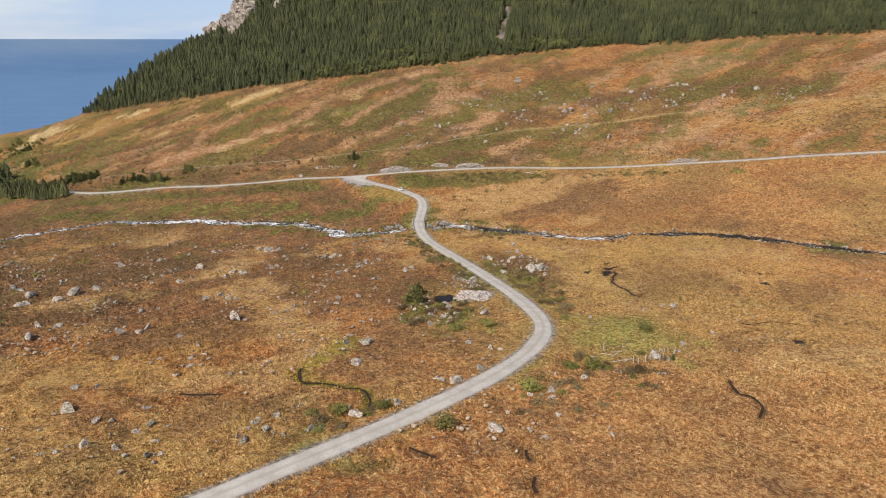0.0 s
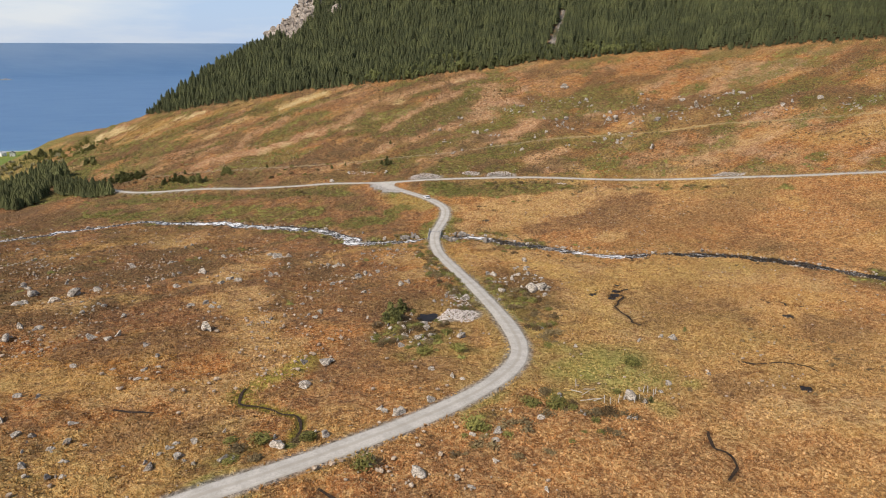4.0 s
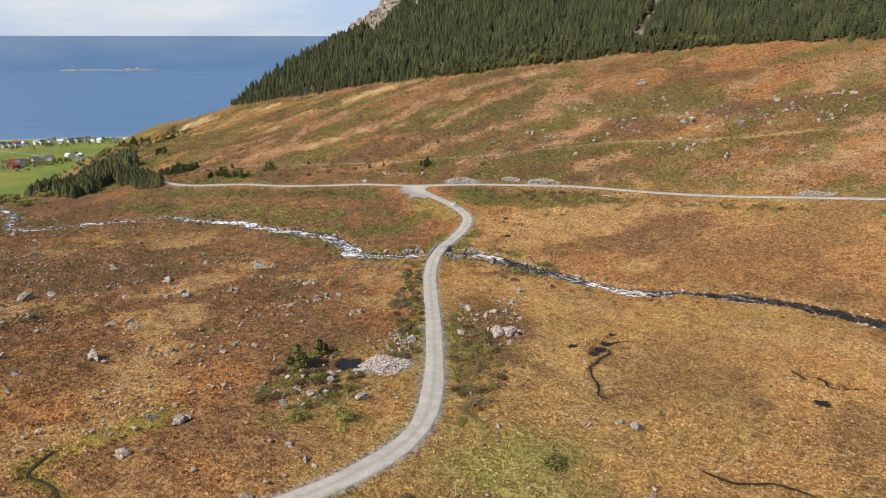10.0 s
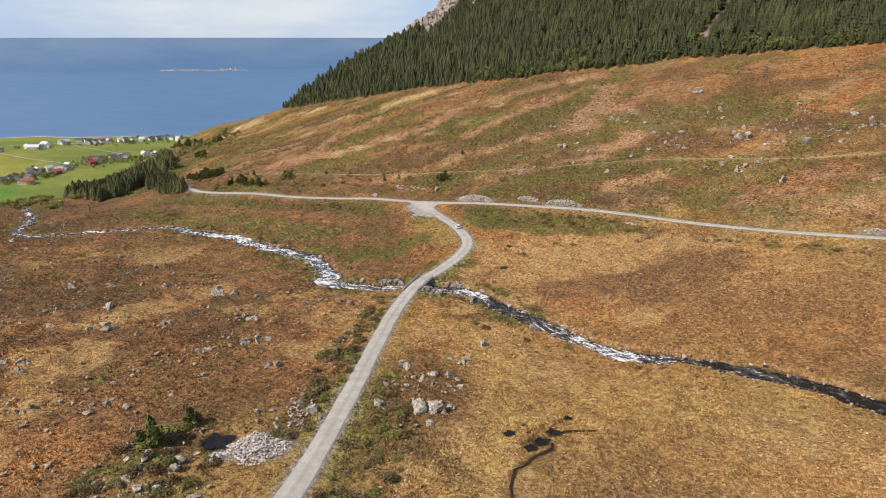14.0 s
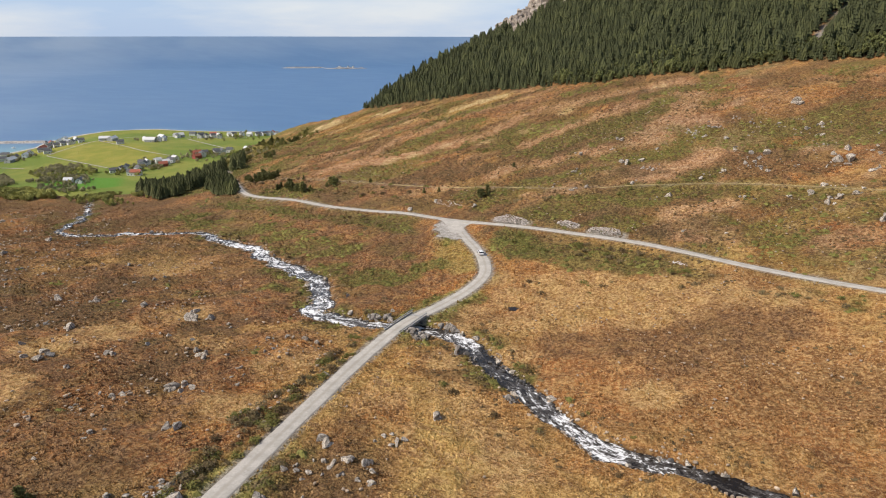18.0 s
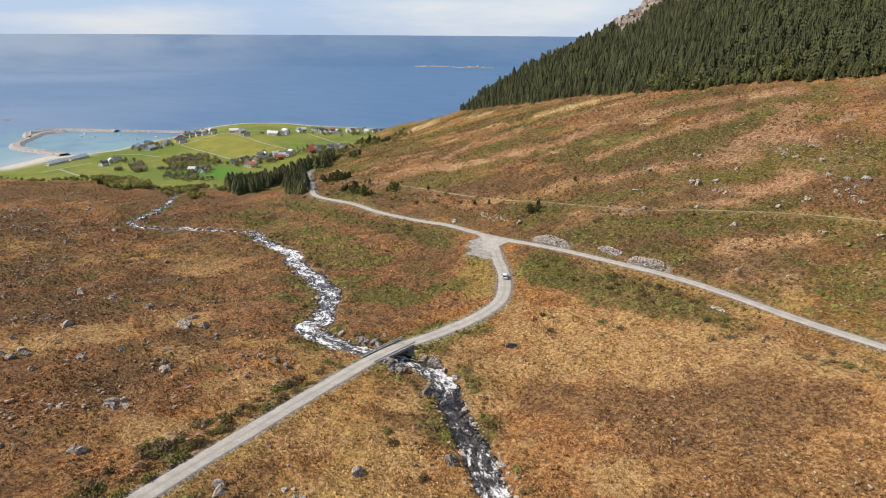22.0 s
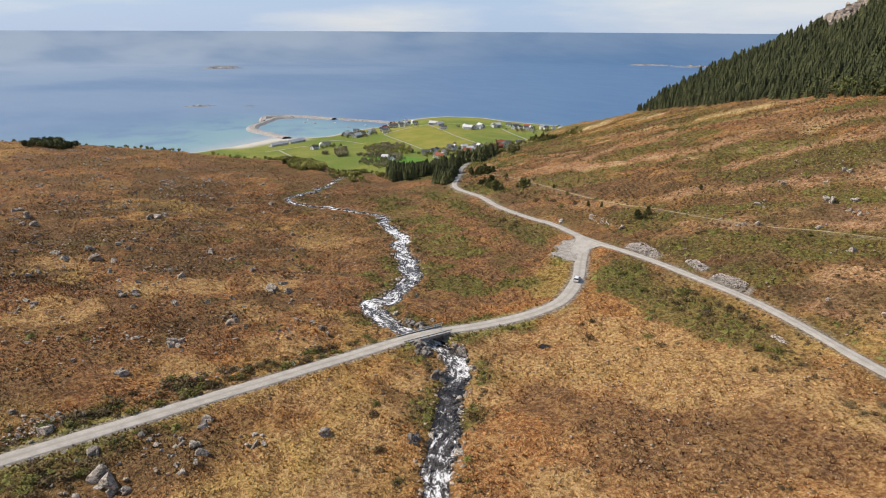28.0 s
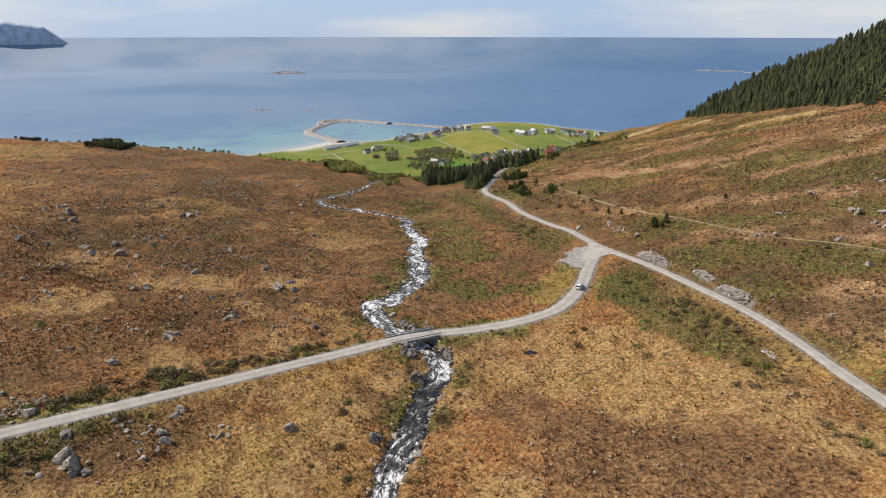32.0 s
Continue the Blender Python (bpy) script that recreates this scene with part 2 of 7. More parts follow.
def tuft_material():
    s = Nodes("moor_tufts")
    c, mid, low, fine, grit = heath_color(s)
    dark, straw, brown = s.masks("tint")
    pale, green, mat = s.masks("tint_b")
    rnd = s.geo.outputs["Random Per Island"]
    pick = s.ramp(rnd, 0.0, 1.0)
    c = s.mix(s.math("MULTIPLY", pale, 0.6), c, s.mix(pick, (0.33, 0.148, 0.05), (0.67, 0.42, 0.19)))
    tan, bleached, _ = s.masks("tint_c")
    c = s.mix(s.math("MULTIPLY", tan, 0.6), c, s.mix(pick, (0.27, 0.135, 0.058), (0.72, 0.50, 0.28)))
    c = s.mix(s.math("MULTIPLY", brown, 0.85), c, s.mix(pick, (0.114, 0.061, 0.033), (0.325, 0.186, 0.099)))
    c = s.mix(s.math("MULTIPLY", straw, 0.85), c, s.mix(pick, (0.37, 0.228, 0.070), (0.65, 0.43, 0.16)))
    c = s.mix(s.math("MULTIPLY", bleached, 0.85), c, s.mix(pick, (0.48, 0.355, 0.16), (0.82, 0.67, 0.39)))
    c = s.mix(s.math("MULTIPLY", green, 0.85), c, s.mix(pick, (0.195, 0.175, 0.042), (0.46, 0.395, 0.120)))
    c = s.mix(s.math("MULTIPLY", dark, 0.85), c, s.mix(pick, (0.070, 0.046, 0.023), (0.21, 0.136, 0.064)))
    c = s.mix(s.math("MULTIPLY", mat, 0.85), c, s.mix(pick, (0.078, 0.066, 0.019), (0.225, 0.190, 0.054)))
    c = s.mix(s.ramp(rnd, 0.62, 0.98, 0, 0.16), c, (0.58, 0.39, 0.195))
    c = s.mix(s.ramp(rnd, 0.34, 0.05, 0, 0.18), c, (0.14, 0.072, 0.034))
    return s.done(c, 0.95, spec=0.1)


def speckled(name, dark, light, scale=2.0, rough=0.9, bump=0.4, dist=0.05, obj=False, island=0.0, spec=0.2):
    """Two tones mixed by noise at two scales, with fine relief."""
    s = Nodes(name)
    v = s.place(obj=True) if obj else s.geo.outputs["Position"]
    a, b = s.noise(scale, 5, 0.65, vec=v), s.noise(scale * 6, 4, 0.7, vec=v)
    c = s.mix(s.ramp(a, 0.34, 0.66), dark, light)
    c = s.mix(s.ramp(b, 0.58, 0.40, 0, 0.5), c, tuple(0.5 * x for x in dark))
    if island:
        c = s.mix(s.ramp(s.geo.outputs["Random Per Island"], 0, 1, 0, island), c, tuple(0.45 * x for x in dark))
    return s.done(c, rough, normal=s.bump(s.math("ADD", a, s.math("MULTIPLY", b, 0.5)), bump, dist), spec=spec)


def plain(name, color, rough=0.6, metal=0.0, spec=0.4):
    s = Nodes(name)
    a = s.noise(9.0, 4, 0.6, vec=s.place(obj=True))
    c = s.mix(s.ramp(a, 0.3, 0.7, 0, 0.22), color, tuple(0.6 * x for x in color))
    return s.done(c, rough, metal, spec=spec)


def foliage(name, dark, light, rough=0.75, patch=0.03, glow=1.5):
    s = Nodes(name)
    rnd = s.geo.outputs["Random Per Island"]
    who = s.node("ShaderNodeObjectInfo").outputs["Random"]
    a = s.noise(0.9, 4, 0.7)
    big = s.noise(patch, 3, 0.6)
    c = s.mix(s.math("MULTIPLY", s.ramp(rnd, 0.0, 1.0, 0.35, 1.0), s.ramp(a, 0.3, 0.7, 0.2, 1.0)), dark, light)
    c = s.mix(s.ramp(big, 0.45, 0.65, 0, 0.5), c, tuple(x * glow for x in light))
    c = s.mix(s.ramp(who, 0.0, 1.0, 0, 0.35), c, dark)
    return s.done(c, rough, spec=0.15)


def gravel_material():
    s = Nodes("gravel_road")
    across, along, loose = s.masks("lane")
    a, b, f = s.noise(0.35, 4, 0.6), s.noise(2.6, 4, 0.7), s.noise(9.0, 3, 0.7)
    c = s.mix(s.ramp(a, 0.35, 0.65), (0.41, 0.38, 0.335), (0.51, 0.475, 0.425))
    c = s.mix(s.ramp(b, 0.56, 0.36, 0, 0.45), c, (0.30, 0.275, 0.24))
    # two compacted wheel tracks, with loose stone between them and at the edges
    c = s.mix(s.math("MULTIPLY", loose, s.ramp(b, 0.3, 0.6, 0.15, 0.60)), c, (0.27, 0.235, 0.18))
    c = s.mix(s.ramp(f, 0.64, 0.78, 0, 0.5), c, (0.66, 0.63, 0.59))
    return s.done(c, 0.95, spec=0.15, normal=s.bump(s.math("ADD", b, f), 0.5, 0.06))


def rapids_material():
    """Peaty stream: dark glossy glides, white broken water drawn out along the flow."""
    s = Nodes("stream_water")
    rapid, side, _ = s.masks("foam")
    run = s.t.nodes.new("ShaderNodeAttribute")
    run.attribute_name = "flow"
    n = s.noise(0.36, 5, 0.60, vec=run.outputs["Vector"], distort=1.6)
    m = s.noise(1.1, 6, 0.68, vec=run.outputs["Vector"], distort=1.8)
    k = s.math("ADD", s.math("MULTIPLY", n, 0.52), s.math("MULTIPLY", m, 0.48))
    lift = s.math("MULTIPLY", s.math("SUBTRACT", rapid, 0.5), 0.30)
    h = s.math("SUBTRACT", s.math("ADD", k, lift), s.math("MULTIPLY", s.ramp(side, 0.55, 1.0), 0.10))
    f = s.ramp(h, 0.50, 0.60)
    c = s.mix(s.ramp(h, 0.40, 0.50), (0.014, 0.011, 0.009), (0.075, 0.066, 0.058))
    c = s.mix(f, c, (0.80, 0.80, 0.80))
    return s.done(c, s.ramp(f, 0, 1, 0.22, 0.7), spec=0.16, normal=s.bump(k, 0.6, 0.30))


def sea_material():
    s = Nodes("sea_water")
    shoal, bar, glare_haze = s.masks("shoal_glare")
    a = s.noise(0.006, 4, 0.6, vec=s.place((1.0, 2.6, 1.0), turn=0.75))
    c = s.mix(s.ramp(a, 0.35, 0.7), (0.058, 0.143, 0.284), (0.078, 0.168, 0.306))
    c = s.mix(s.math("MULTIPLY", shoal, s.ramp(s.noise(0.011, 4, 0.6), 0.34, 0.56, 0.15, 1.0)), c, (0.17, 0.33, 0.34))
    c = s.mix(bar, c, (0.40, 0.44, 0.41))
    # sky glare and far haze, put into the base colour as a paler blue
    c = s.mix(s.math("MULTIPLY", glare_haze, s.ramp(s.noise(0.0016, 3, 0.5), 0.35, 0.6, 0.45, 1.0)), c, (0.275, 0.345, 0.425))
    w = s.noise(0.09, 5, 0.7, vec=s.place((1.0, 2.2, 1.0), turn=0.75))
    up = s.node("ShaderNodeCombineXYZ", Z=1.0)
    b = s.node("ShaderNodeBump", Height=w, Strength=0.12, Distance=1.2, Normal=up.outputs["Vector"])
    return s.done(c, 0.46, spec=0.6, normal=b.outputs["Normal"])


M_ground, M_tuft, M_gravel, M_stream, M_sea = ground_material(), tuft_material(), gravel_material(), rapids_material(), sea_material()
M_layby = speckled("loose_layby_gravel", (0.31, 0.282, 0.245), (0.53, 0.49, 0.44), 0.6, 0.95, 0.6, 0.08)
def rock_material():
    """Weathered granite: pale faces, dark lichen and cracks, a little moss."""
    s = Nodes("lichen_granite")
    v = s.place(obj=True)
    who = s.node("ShaderNodeObjectInfo").outputs["Random"]
    a, b, f = s.noise(1.3, 5, 0.65, vec=v), s.noise(3.4, 5, 0.7, vec=v), s.noise(9.0, 3, 0.7, vec=v)
    c = s.mix(s.ramp(a, 0.36, 0.62), (0.31, 0.265, 0.215), (0.60, 0.53, 0.445))
    c = s.mix(s.ramp(who, 0.45, 1.0, 0, 0.4), c, (0.24, 0.21, 0.175))
    c = s.mix(s.ramp(b, 0.51, 0.41, 0, 0.85), c, (0.075, 0.066, 0.054))
    c = s.mix(s.ramp(b, 0.60, 0.68, 0, 0.6), c, (0.64, 0.61, 0.56))
    w = s.t.nodes.new("ShaderNodeTexVoronoi")
    w.feature = "DISTANCE_TO_EDGE"
    w.inputs["Scale"].default_value = 1.25
    bent = s.node("ShaderNodeVectorMath")
    bent.operation = "ADD"
    s.put(bent.inputs[0], v)
    s.put(bent.inputs[1], s.node("ShaderNodeCombineXYZ", X=a, Y=b, Z=f).outputs["Vector"])
    s.put(w.inputs["Vector"], bent.outputs["Vector"])
    c = s.mix(s.ramp(w.outputs["Distance"], 0.035, 0.008, 0, 0.8), c, (0.05, 0.045, 0.04))
    c = s.mix(s.ramp(a, 0.60, 0.68, 0, 0.45), c, (0.16, 0.145, 0.05))
    h = s.math("ADD", s.math("MULTIPLY", a, 1.0), s.math("MULTIPLY", b, 0.6))
    return s.done(c, 0.92, spec=0.15, normal=s.bump(h, 0.5, 0.06))


M_rock = rock_material()
M_rubble = speckled("quarry_rubble", (0.58, 0.505, 0.45), (0.84, 0.765, 0.70), 1.6, 0.9, 0.5, 0.08, island=0.3)
M_pebble = speckled("field_stones", (0.32, 0.235, 0.165), (0.66, 0.53, 0.395), 1.4, 0.9, 0.4, 0.04, island=0.35)
M_bark = speckled("spruce_bark", (0.05, 0.038, 0.03), (0.12, 0.095, 0.075), 5.0, 0.95)
M_spruce = foliage("spruce_needles", (0.040, 0.046, 0.019), (0.118, 0.122, 0.046))
M_pine = foliage("young_pine_needles", (0.062, 0.066, 0.024), (0.21, 0.205, 0.070))
M_forest = foliage("forest_needles", (0.036, 0.043, 0.020), (0.094, 0.100, 0.038), 0.75, 0.06, 1.75)
M_shrub = foliage("juniper_leaves", (0.088, 0.083, 0.024), (0.262, 0.245, 0.068))
M_birch = foliage("birch_leaves", (0.14, 0.142, 0.040), (0.38, 0.36, 0.105))
M_fringe = foliage("olive_birch_leaves", (0.050, 0.056, 0.020), (0.165, 0.175, 0.060))
M_heather = foliage("heather_sprigs", (0.072, 0.048, 0.023), (0.185, 0.122, 0.056))


# ---------------------------------------------------------------- lie of the land
rng = np.random.default_rng(7)
LATTICE = rng.random((257, 257))
LATTICE[256], LATTICE[:, 256] = LATTICE[0], LATTICE[:, 0]
SEA = -150.0


def vnoise(x, y, size, shift=0.0):
    """Smooth noise from -1 to 1 with cells of that size."""
    u, v = (x / size + shift * 17.3) % 256, (y / size + shift * 41.7) % 256
    i, j = u.astype(int), v.astype(int)
    a, b = u - i, v - j
    a, b = a * a * (3 - 2 * a), b * b * (3 - 2 * b)
    top = LATTICE[i, j] * (1 - a) + LATTICE[i + 1, j] * a
    low = LATTICE[i, j + 1] * (1 - a) + LATTICE[i + 1, j + 1] * a
    return 2 * (top * (1 - b) + low * b) - 1


def step(x, lo, hi):
    t = np.clip((x - lo) / (hi - lo), 0, 1)
    return t * t * (3 - 2 * t)


def spline(points, spacing):
    """A smooth line through points, as an array of evenly spaced places."""
    p = np.array(points, float)
    p = np.vstack([2 * p[0] - p[1], p, 2 * p[-1] - p[-2]])
    t = np.linspace(0, 1, 14, endpoint=False)[:, None]
    out = []
    for a, b, c, d in zip(p, p[1:], p[2:], p[3:]):
        out.append(0.5 * (2 * b + (c - a) * t + (2 * a - 5 * b + 4 * c - d) * t**2 + (3 * b - a - 3 * c + d) * t**3))
    out = np.vstack([*out, p[-2:-1]])
    run = np.r_[0, np.cumsum(np.linalg.norm(np.diff(out, axis=0), axis=1))]
    at = np.linspace(0, run[-1], max(2, int(run[-1] / spacing)))
    return np.stack([np.interp(at, run, out[:, k]) for k in range(out.shape[1])], 1)


def nearest(x, y, line, reach=60.0):
    """Distance from each place to a line and the index (with fraction) of the nearest point; far places get 1e9."""
    d, k = np.full(x.shape, 1e9), np.zeros(x.shape)
    lo, hi = line[:, :2].min(0) - reach, line[:, :2].max(0) + reach
    near = np.nonzero((x > lo[0]) & (x < hi[0]) & (y > lo[1]) & (y < hi[1]))[0]
    px, py = x[near], y[near]
    bd, bk = np.full(px.shape, 1e9), np.zeros(px.shape)
    for i, (a, b) in enumerate(zip(line[:-1, :2], line[1:, :2])):
        v = b - a
        t = np.clip(((px - a[0]) * v[0] + (py - a[1]) * v[1]) / (v @ v), 0, 1)
        q = np.hypot(px - a[0] - t * v[0], py - a[1] - t * v[1])
        less = q < bd
        bd[less], bk[less] = q[less], (i + t)[less]
    d[near], k[near] = bd, bk
    return d, k


def inside(x, y, ring):
    """Whether each place lies in a closed ring of corners."""
    r = np.array(ring, float)
    n = np.zeros(x.shape, bool)
    for (ax, ay), (bx, by) in zip(r, np.roll(r, -1, 0)):
        if ay != by:
            n ^= ((ay > y) != (by > y)) & (x < (bx - ax) * (y - ay) / (by - ay) + ax)
    return n


def edge_distance(x, y, ring):
    """Signed distance to a closed ring: positive outside."""
    r = np.array(ring, float)
    d, _ = nearest(x, y, np.vstack([r, r[:1]]), 1e7)
    return np.where(inside(x, y, ring), -d, d)


ROAD = spline([(-60, 66), (-30, 79), (-8, 88), (16, 98), (31, 105), (47, 114), (61, 125), (70, 138), (73, 157), (73, 190), (72, 220), (71.5, 250), (74.5, 274), (80.5, 292), (86, 308), (87, 321), (81, 337), (71.2, 353), (61, 371)], 1.5)
HIGH_ROAD = spline([(-235, 640), (-190, 572), (-151, 514.6), (-133, 495.3), (-113.5, 473), (-102, 459.3), (-90.5, 447.5), (-75, 437), (-44, 422), (-15, 405), (17, 391), (33, 386), (58, 374), (90, 362), (113, 352), (135, 342), (153, 331), (170, 319), (195, 303), (224, 286), (250, 268), (273, 252), (330, 205), (420, 130)], 1.8)
STREAM = spline([(300, 40), (260, 95), (225, 140), (202, 172), (187, 194.5), (181.5, 200.5), (177, 205), (172, 208.5), (166.4, 212), (160, 215.5), (153, 218.5), (146.5, 220.5), (140, 222), (133, 224.5), (127.5, 230), (123, 234), (118, 240), (113.8, 245.3), (108.5, 251.2), (104.5, 255.4), (100.2, 260.5), (97, 265), (93.2, 269.3), (87, 273), (81, 274.8), (74, 275.4), (66, 275.6), (57, 276), (49, 278), (42.5, 280.5), (38.6, 284), (41, 288.5), (36.4, 294), (34.5, 299), (30.6, 305), (25.5, 313), (16.5, 318), (8.5, 325), (1.5, 327), (-4.5, 333), (-13, 337), (-17.5, 344), (-27, 350), (-35, 352.2), (-44, 357), (-53, 360.5), (-61, 368), (-72, 370.3), (-84, 367.3), (-93, 366.6), (-101, 364.3), (-107.5, 364.2), (-110, 359.5), (-119, 358), (-127, 355.5), (-135, 356), (-147, 362), (-151, 371), (-157, 378.5), (-159, 390), (-168, 396), (-171, 405), (-184, 418), (-225, 462), (-290, 520)], 1.0)
TRAIL = spline([(-120, 490), (-75, 471.5), (-38, 452.5), (-13, 440), (11.6, 427.6), (32, 418.5), (51, 412), (66, 409), (95, 400.5), (117.7, 395.5), (135, 394.5), (168, 388), (198, 377), (226, 364), (253, 357), (267, 349), (295, 330), (317.5, 314), (339, 299), (352, 288), (400, 250)], 3.0)
WOOD_EDGE = [(-150, 752), (-122, 729), (-57, 682), (-3, 640), (46, 603), (104, 560), (161, 549), (211, 537), (269, 518), (308, 496), (358, 456), (398, 428), (447, 378), (560, 270), (760, 120), (1100, -100)]
WOOD = WOOD_EDGE + [(1500, -100), (1500, 1300), (200, 1300), (70, 960), (5, 850)]
RIM = [(-760, 120), (-603, 237), (-546, 304), (-458, 362), (-384, 408), (-284, 452), (-225, 455), (-190, 470), (-175, 500), (-160, 560), (-180, 650), (-210, 750), (-135, 752), (-25, 826), (5, 850), (70, 960), (240, 1300), (5000, 2600), (5000, -5000), (-2500, -5000), (-1500, -900)]
COAST = [(-1900, -1400), (-1250, -500), (-1010, 200), (-955, 500), (-942, 640), (-950, 712), (-966, 770), (-985, 815), (-955, 848), (-945, 880), (-935, 915), (-952, 970), (-965, 1015), (-972, 1080), (-1006, 1138), (-1015, 1195), (-1016, 1250), (-1004, 1306), (-963, 1337), (-915, 1362), (-836, 1360), (-750, 1380), (-640, 1405), (-480, 1430), (-250, 1420), (0, 1500), (500, 2300), (5000, 4300), (5000, -5000), (-2500, -5000)]
# broad swells and hollows on the moor, heights in metres on a 110 m spacing
SWELL_X, SWELL_Y, SWELL = np.arange(-160, 281, 110), np.arange(90, 651, 110), np.array([[2.09, 5.28, 1.07, -2.05, -0.53], [2.43, 1.69, 2.55, 1.09, -2.14], [0.35, -1.33, 0.22, -5.1, -5.92], [-0.05, 2.65, -0.07, -2.1, -1.85], [-0.48, 2.11, 3.47, 3.84, 1.95], [-2.43, 0.2, 4.38, 4.19, 1.73]])


def base_height(x, y):
    """The moor, its far hillside, the wooded mountain and the drop to the coast, without roads or stream."""
    a = -3.34 + 3.42 * x / 100 + -8.2 * y / 100
    b = -80.03 + 21.98 * x / 100 + 13.61 * y / 100
    m = np.maximum(a, b)
    z = m + 6 * np.log(np.exp((a - m) / 6) + np.exp((b - m) / 6))
    for j, sy in enumerate(SWELL_Y):
        for i, sx in enumerate(SWELL_X):
            z = z + SWELL[j, i] * np.exp(-((x - sx) ** 2 + (y - sy) ** 2) / 12800)
    z = z - 13 * np.exp(-((x + 205) ** 2 + (y - 710) ** 2) / 6050)
    z = 150 * np.tanh(z / 150)
    return z


def land_height(x, y, lumps=True, calm=0.0):
    z = base_height(x, y)
    up, _ = nearest(x, y, np.array(WOOD_EDGE, float), 900)
    up = np.where(inside(x, y, WOOD), np.minimum(up, 420), 0)
    z = z + 0.20 * up + 0.0006 * up**2
    s = np.maximum(edge_distance(x, y, RIM), 0)
    fall = 0.36 + 0.75 * step(y, 700, 800) * step(x, -260, -120)
    z = z - fall * s * s / (s + 25)
    inland = -edge_distance(x, y, COAST)
    shelf = SEA + np.clip(inland * 0.05, -6, 1.2) + 14 * step(inland, 10, 420) + 3.0 * vnoise(x, y, 130, 3) * step(inland, 20, 120)
    shelf = shelf + 9 * np.exp(-((x + 800) ** 2 + (y - 1080) ** 2) / 16000) * step(inland, 10, 100)
    shelf = np.where(inland < 0, SEA + np.maximum(inland * 0.12, -12), shelf)
    k = 5.0
    m = np.maximum(z, shelf)
    z = np.where(inland < 0, shelf, m + k * np.log(np.exp((z - m) / k) + np.exp((shelf - m) / k)) - k * np.log(2) * np.exp(-np.abs(z - shelf) / k))
    if lumps:
        on = step(z, -140, -120)
        z = z + on * (0.9 * vnoise(x, y, 31, 1) + 0.45 * vnoise(x, y, 11, 2) + 0.55 * vnoise(x, y, 4.6, 5) + 0.42 * vnoise(x, y, 2.6, 6))
        knolls = 1 - np.abs(vnoise(x, y, 19, 13)) - 0.5 + 0.5 * (1 - np.abs(vnoise(x, y, 8, 14)) - 0.5)
        z = z + on * (1 - calm) * knolls * (0.55 + 0.75 * step(x, 60, 20) * step(y, 150, 210))
        z = z + np.where(up > 60, step(up, 60, 140), 0) * (6 * vnoise(x, y, 38, 8) + 3 * vnoise(x, y, 15, 9))
    return z


def profile(line, drop, smooth=25, descend=False):
    z = land_height(line[:, 0], line[:, 1], False)
    pad = np.r_[np.full(smooth, z[0]), z, np.full(smooth, z[-1])]
    z = np.convolve(pad, np.ones(2 * smooth + 1) / (2 * smooth + 1), "valid") + drop
    return np.minimum.accumulate(z) if descend else z


ROAD_Z, HIGH_Z = profile(ROAD, 0.45, 8), profile(HIGH_ROAD, 0.25, 8)
ROAD_Z = ROAD_Z + 1.1 * np.exp(-((ROAD[:, 1] - 274) / 16) ** 2) * (ROAD[:, 0] > 60)
HIGH_Z[:] += (ROAD_Z[-1] - np.interp(0, [0], [HIGH_Z[np.argmin(np.hypot(*(HIGH_ROAD - ROAD[-1]).T))]])) * np.exp(-(np.hypot(*(HIGH_ROAD - ROAD[-1]).T) / 25) ** 2)
STREAM_Z = profile(STREAM, -0.85 + 0.4 * step(STREAM[:, 0], 130, 165) + 0.25 * step(STREAM[:, 0], 40, 0), 12, True)
RUN = np.arange(len(STREAM)) * 1.0
STREAM_W = np.interp(STREAM[:, 0], [-300, -130, -75, -60, -20, 10, 35, 50, 70, 76, 86, 94, 112, 125, 140, 180, 260], [0.7, 1.3, 1.2, 2.3, 2.9, 3.1, 3.4, 2.9, 2.3, 2.4, 2.9, 2.8, 2.5, 2.9, 2.5, 2.7, 2.7])
STREAM_W = np.maximum(STREAM_W * (1 + 0.38 * vnoise(RUN, RUN * 0 + 9, 3.2, 4) + 0.22 * vnoise(RUN, RUN * 0, 8, 4)), 0.5)
RAPID = np.interp(STREAM[:, 0], [-300, -120, -60, 62, 80, 86, 94, 97, 107, 111, 118, 124, 133, 140, 146, 155, 160, 175, 300], [0.44, 0.56, 0.60, 0.68, 0.5, 0.70, 0.70, 0.22, 0.15, 0.50, 0.60, 0.42, 0.70, 0.62, 0.36, 0.14, 0.30, 0.20, 0.2])
RAPID = np.clip(RAPID + 0.24 * vnoise(RUN, RUN * 0 + 5, 7, 7), 0, 1)
ROAD_W, HIGH_W = 2.3, 1.8
APRON = [(45, 380.5), (54, 377), (64, 372.4), (75, 368), (69.8, 367), (67.6, 363), (68.8, 359), (64.5, 356), (60, 364), (56.5, 370), (52, 374.5)]
LAYBY = [(55, 371.5), (55.6, 367.5), (54.6, 363.8), (56.8, 360.6), (56.4, 357.2), (59.4, 355.4), (60.4, 352.6), (60, 349.8), (62.6, 348.4), (65.2, 349.6), (67.6, 348.6), (70.5, 350), (66.6, 357), (62.6, 365)]


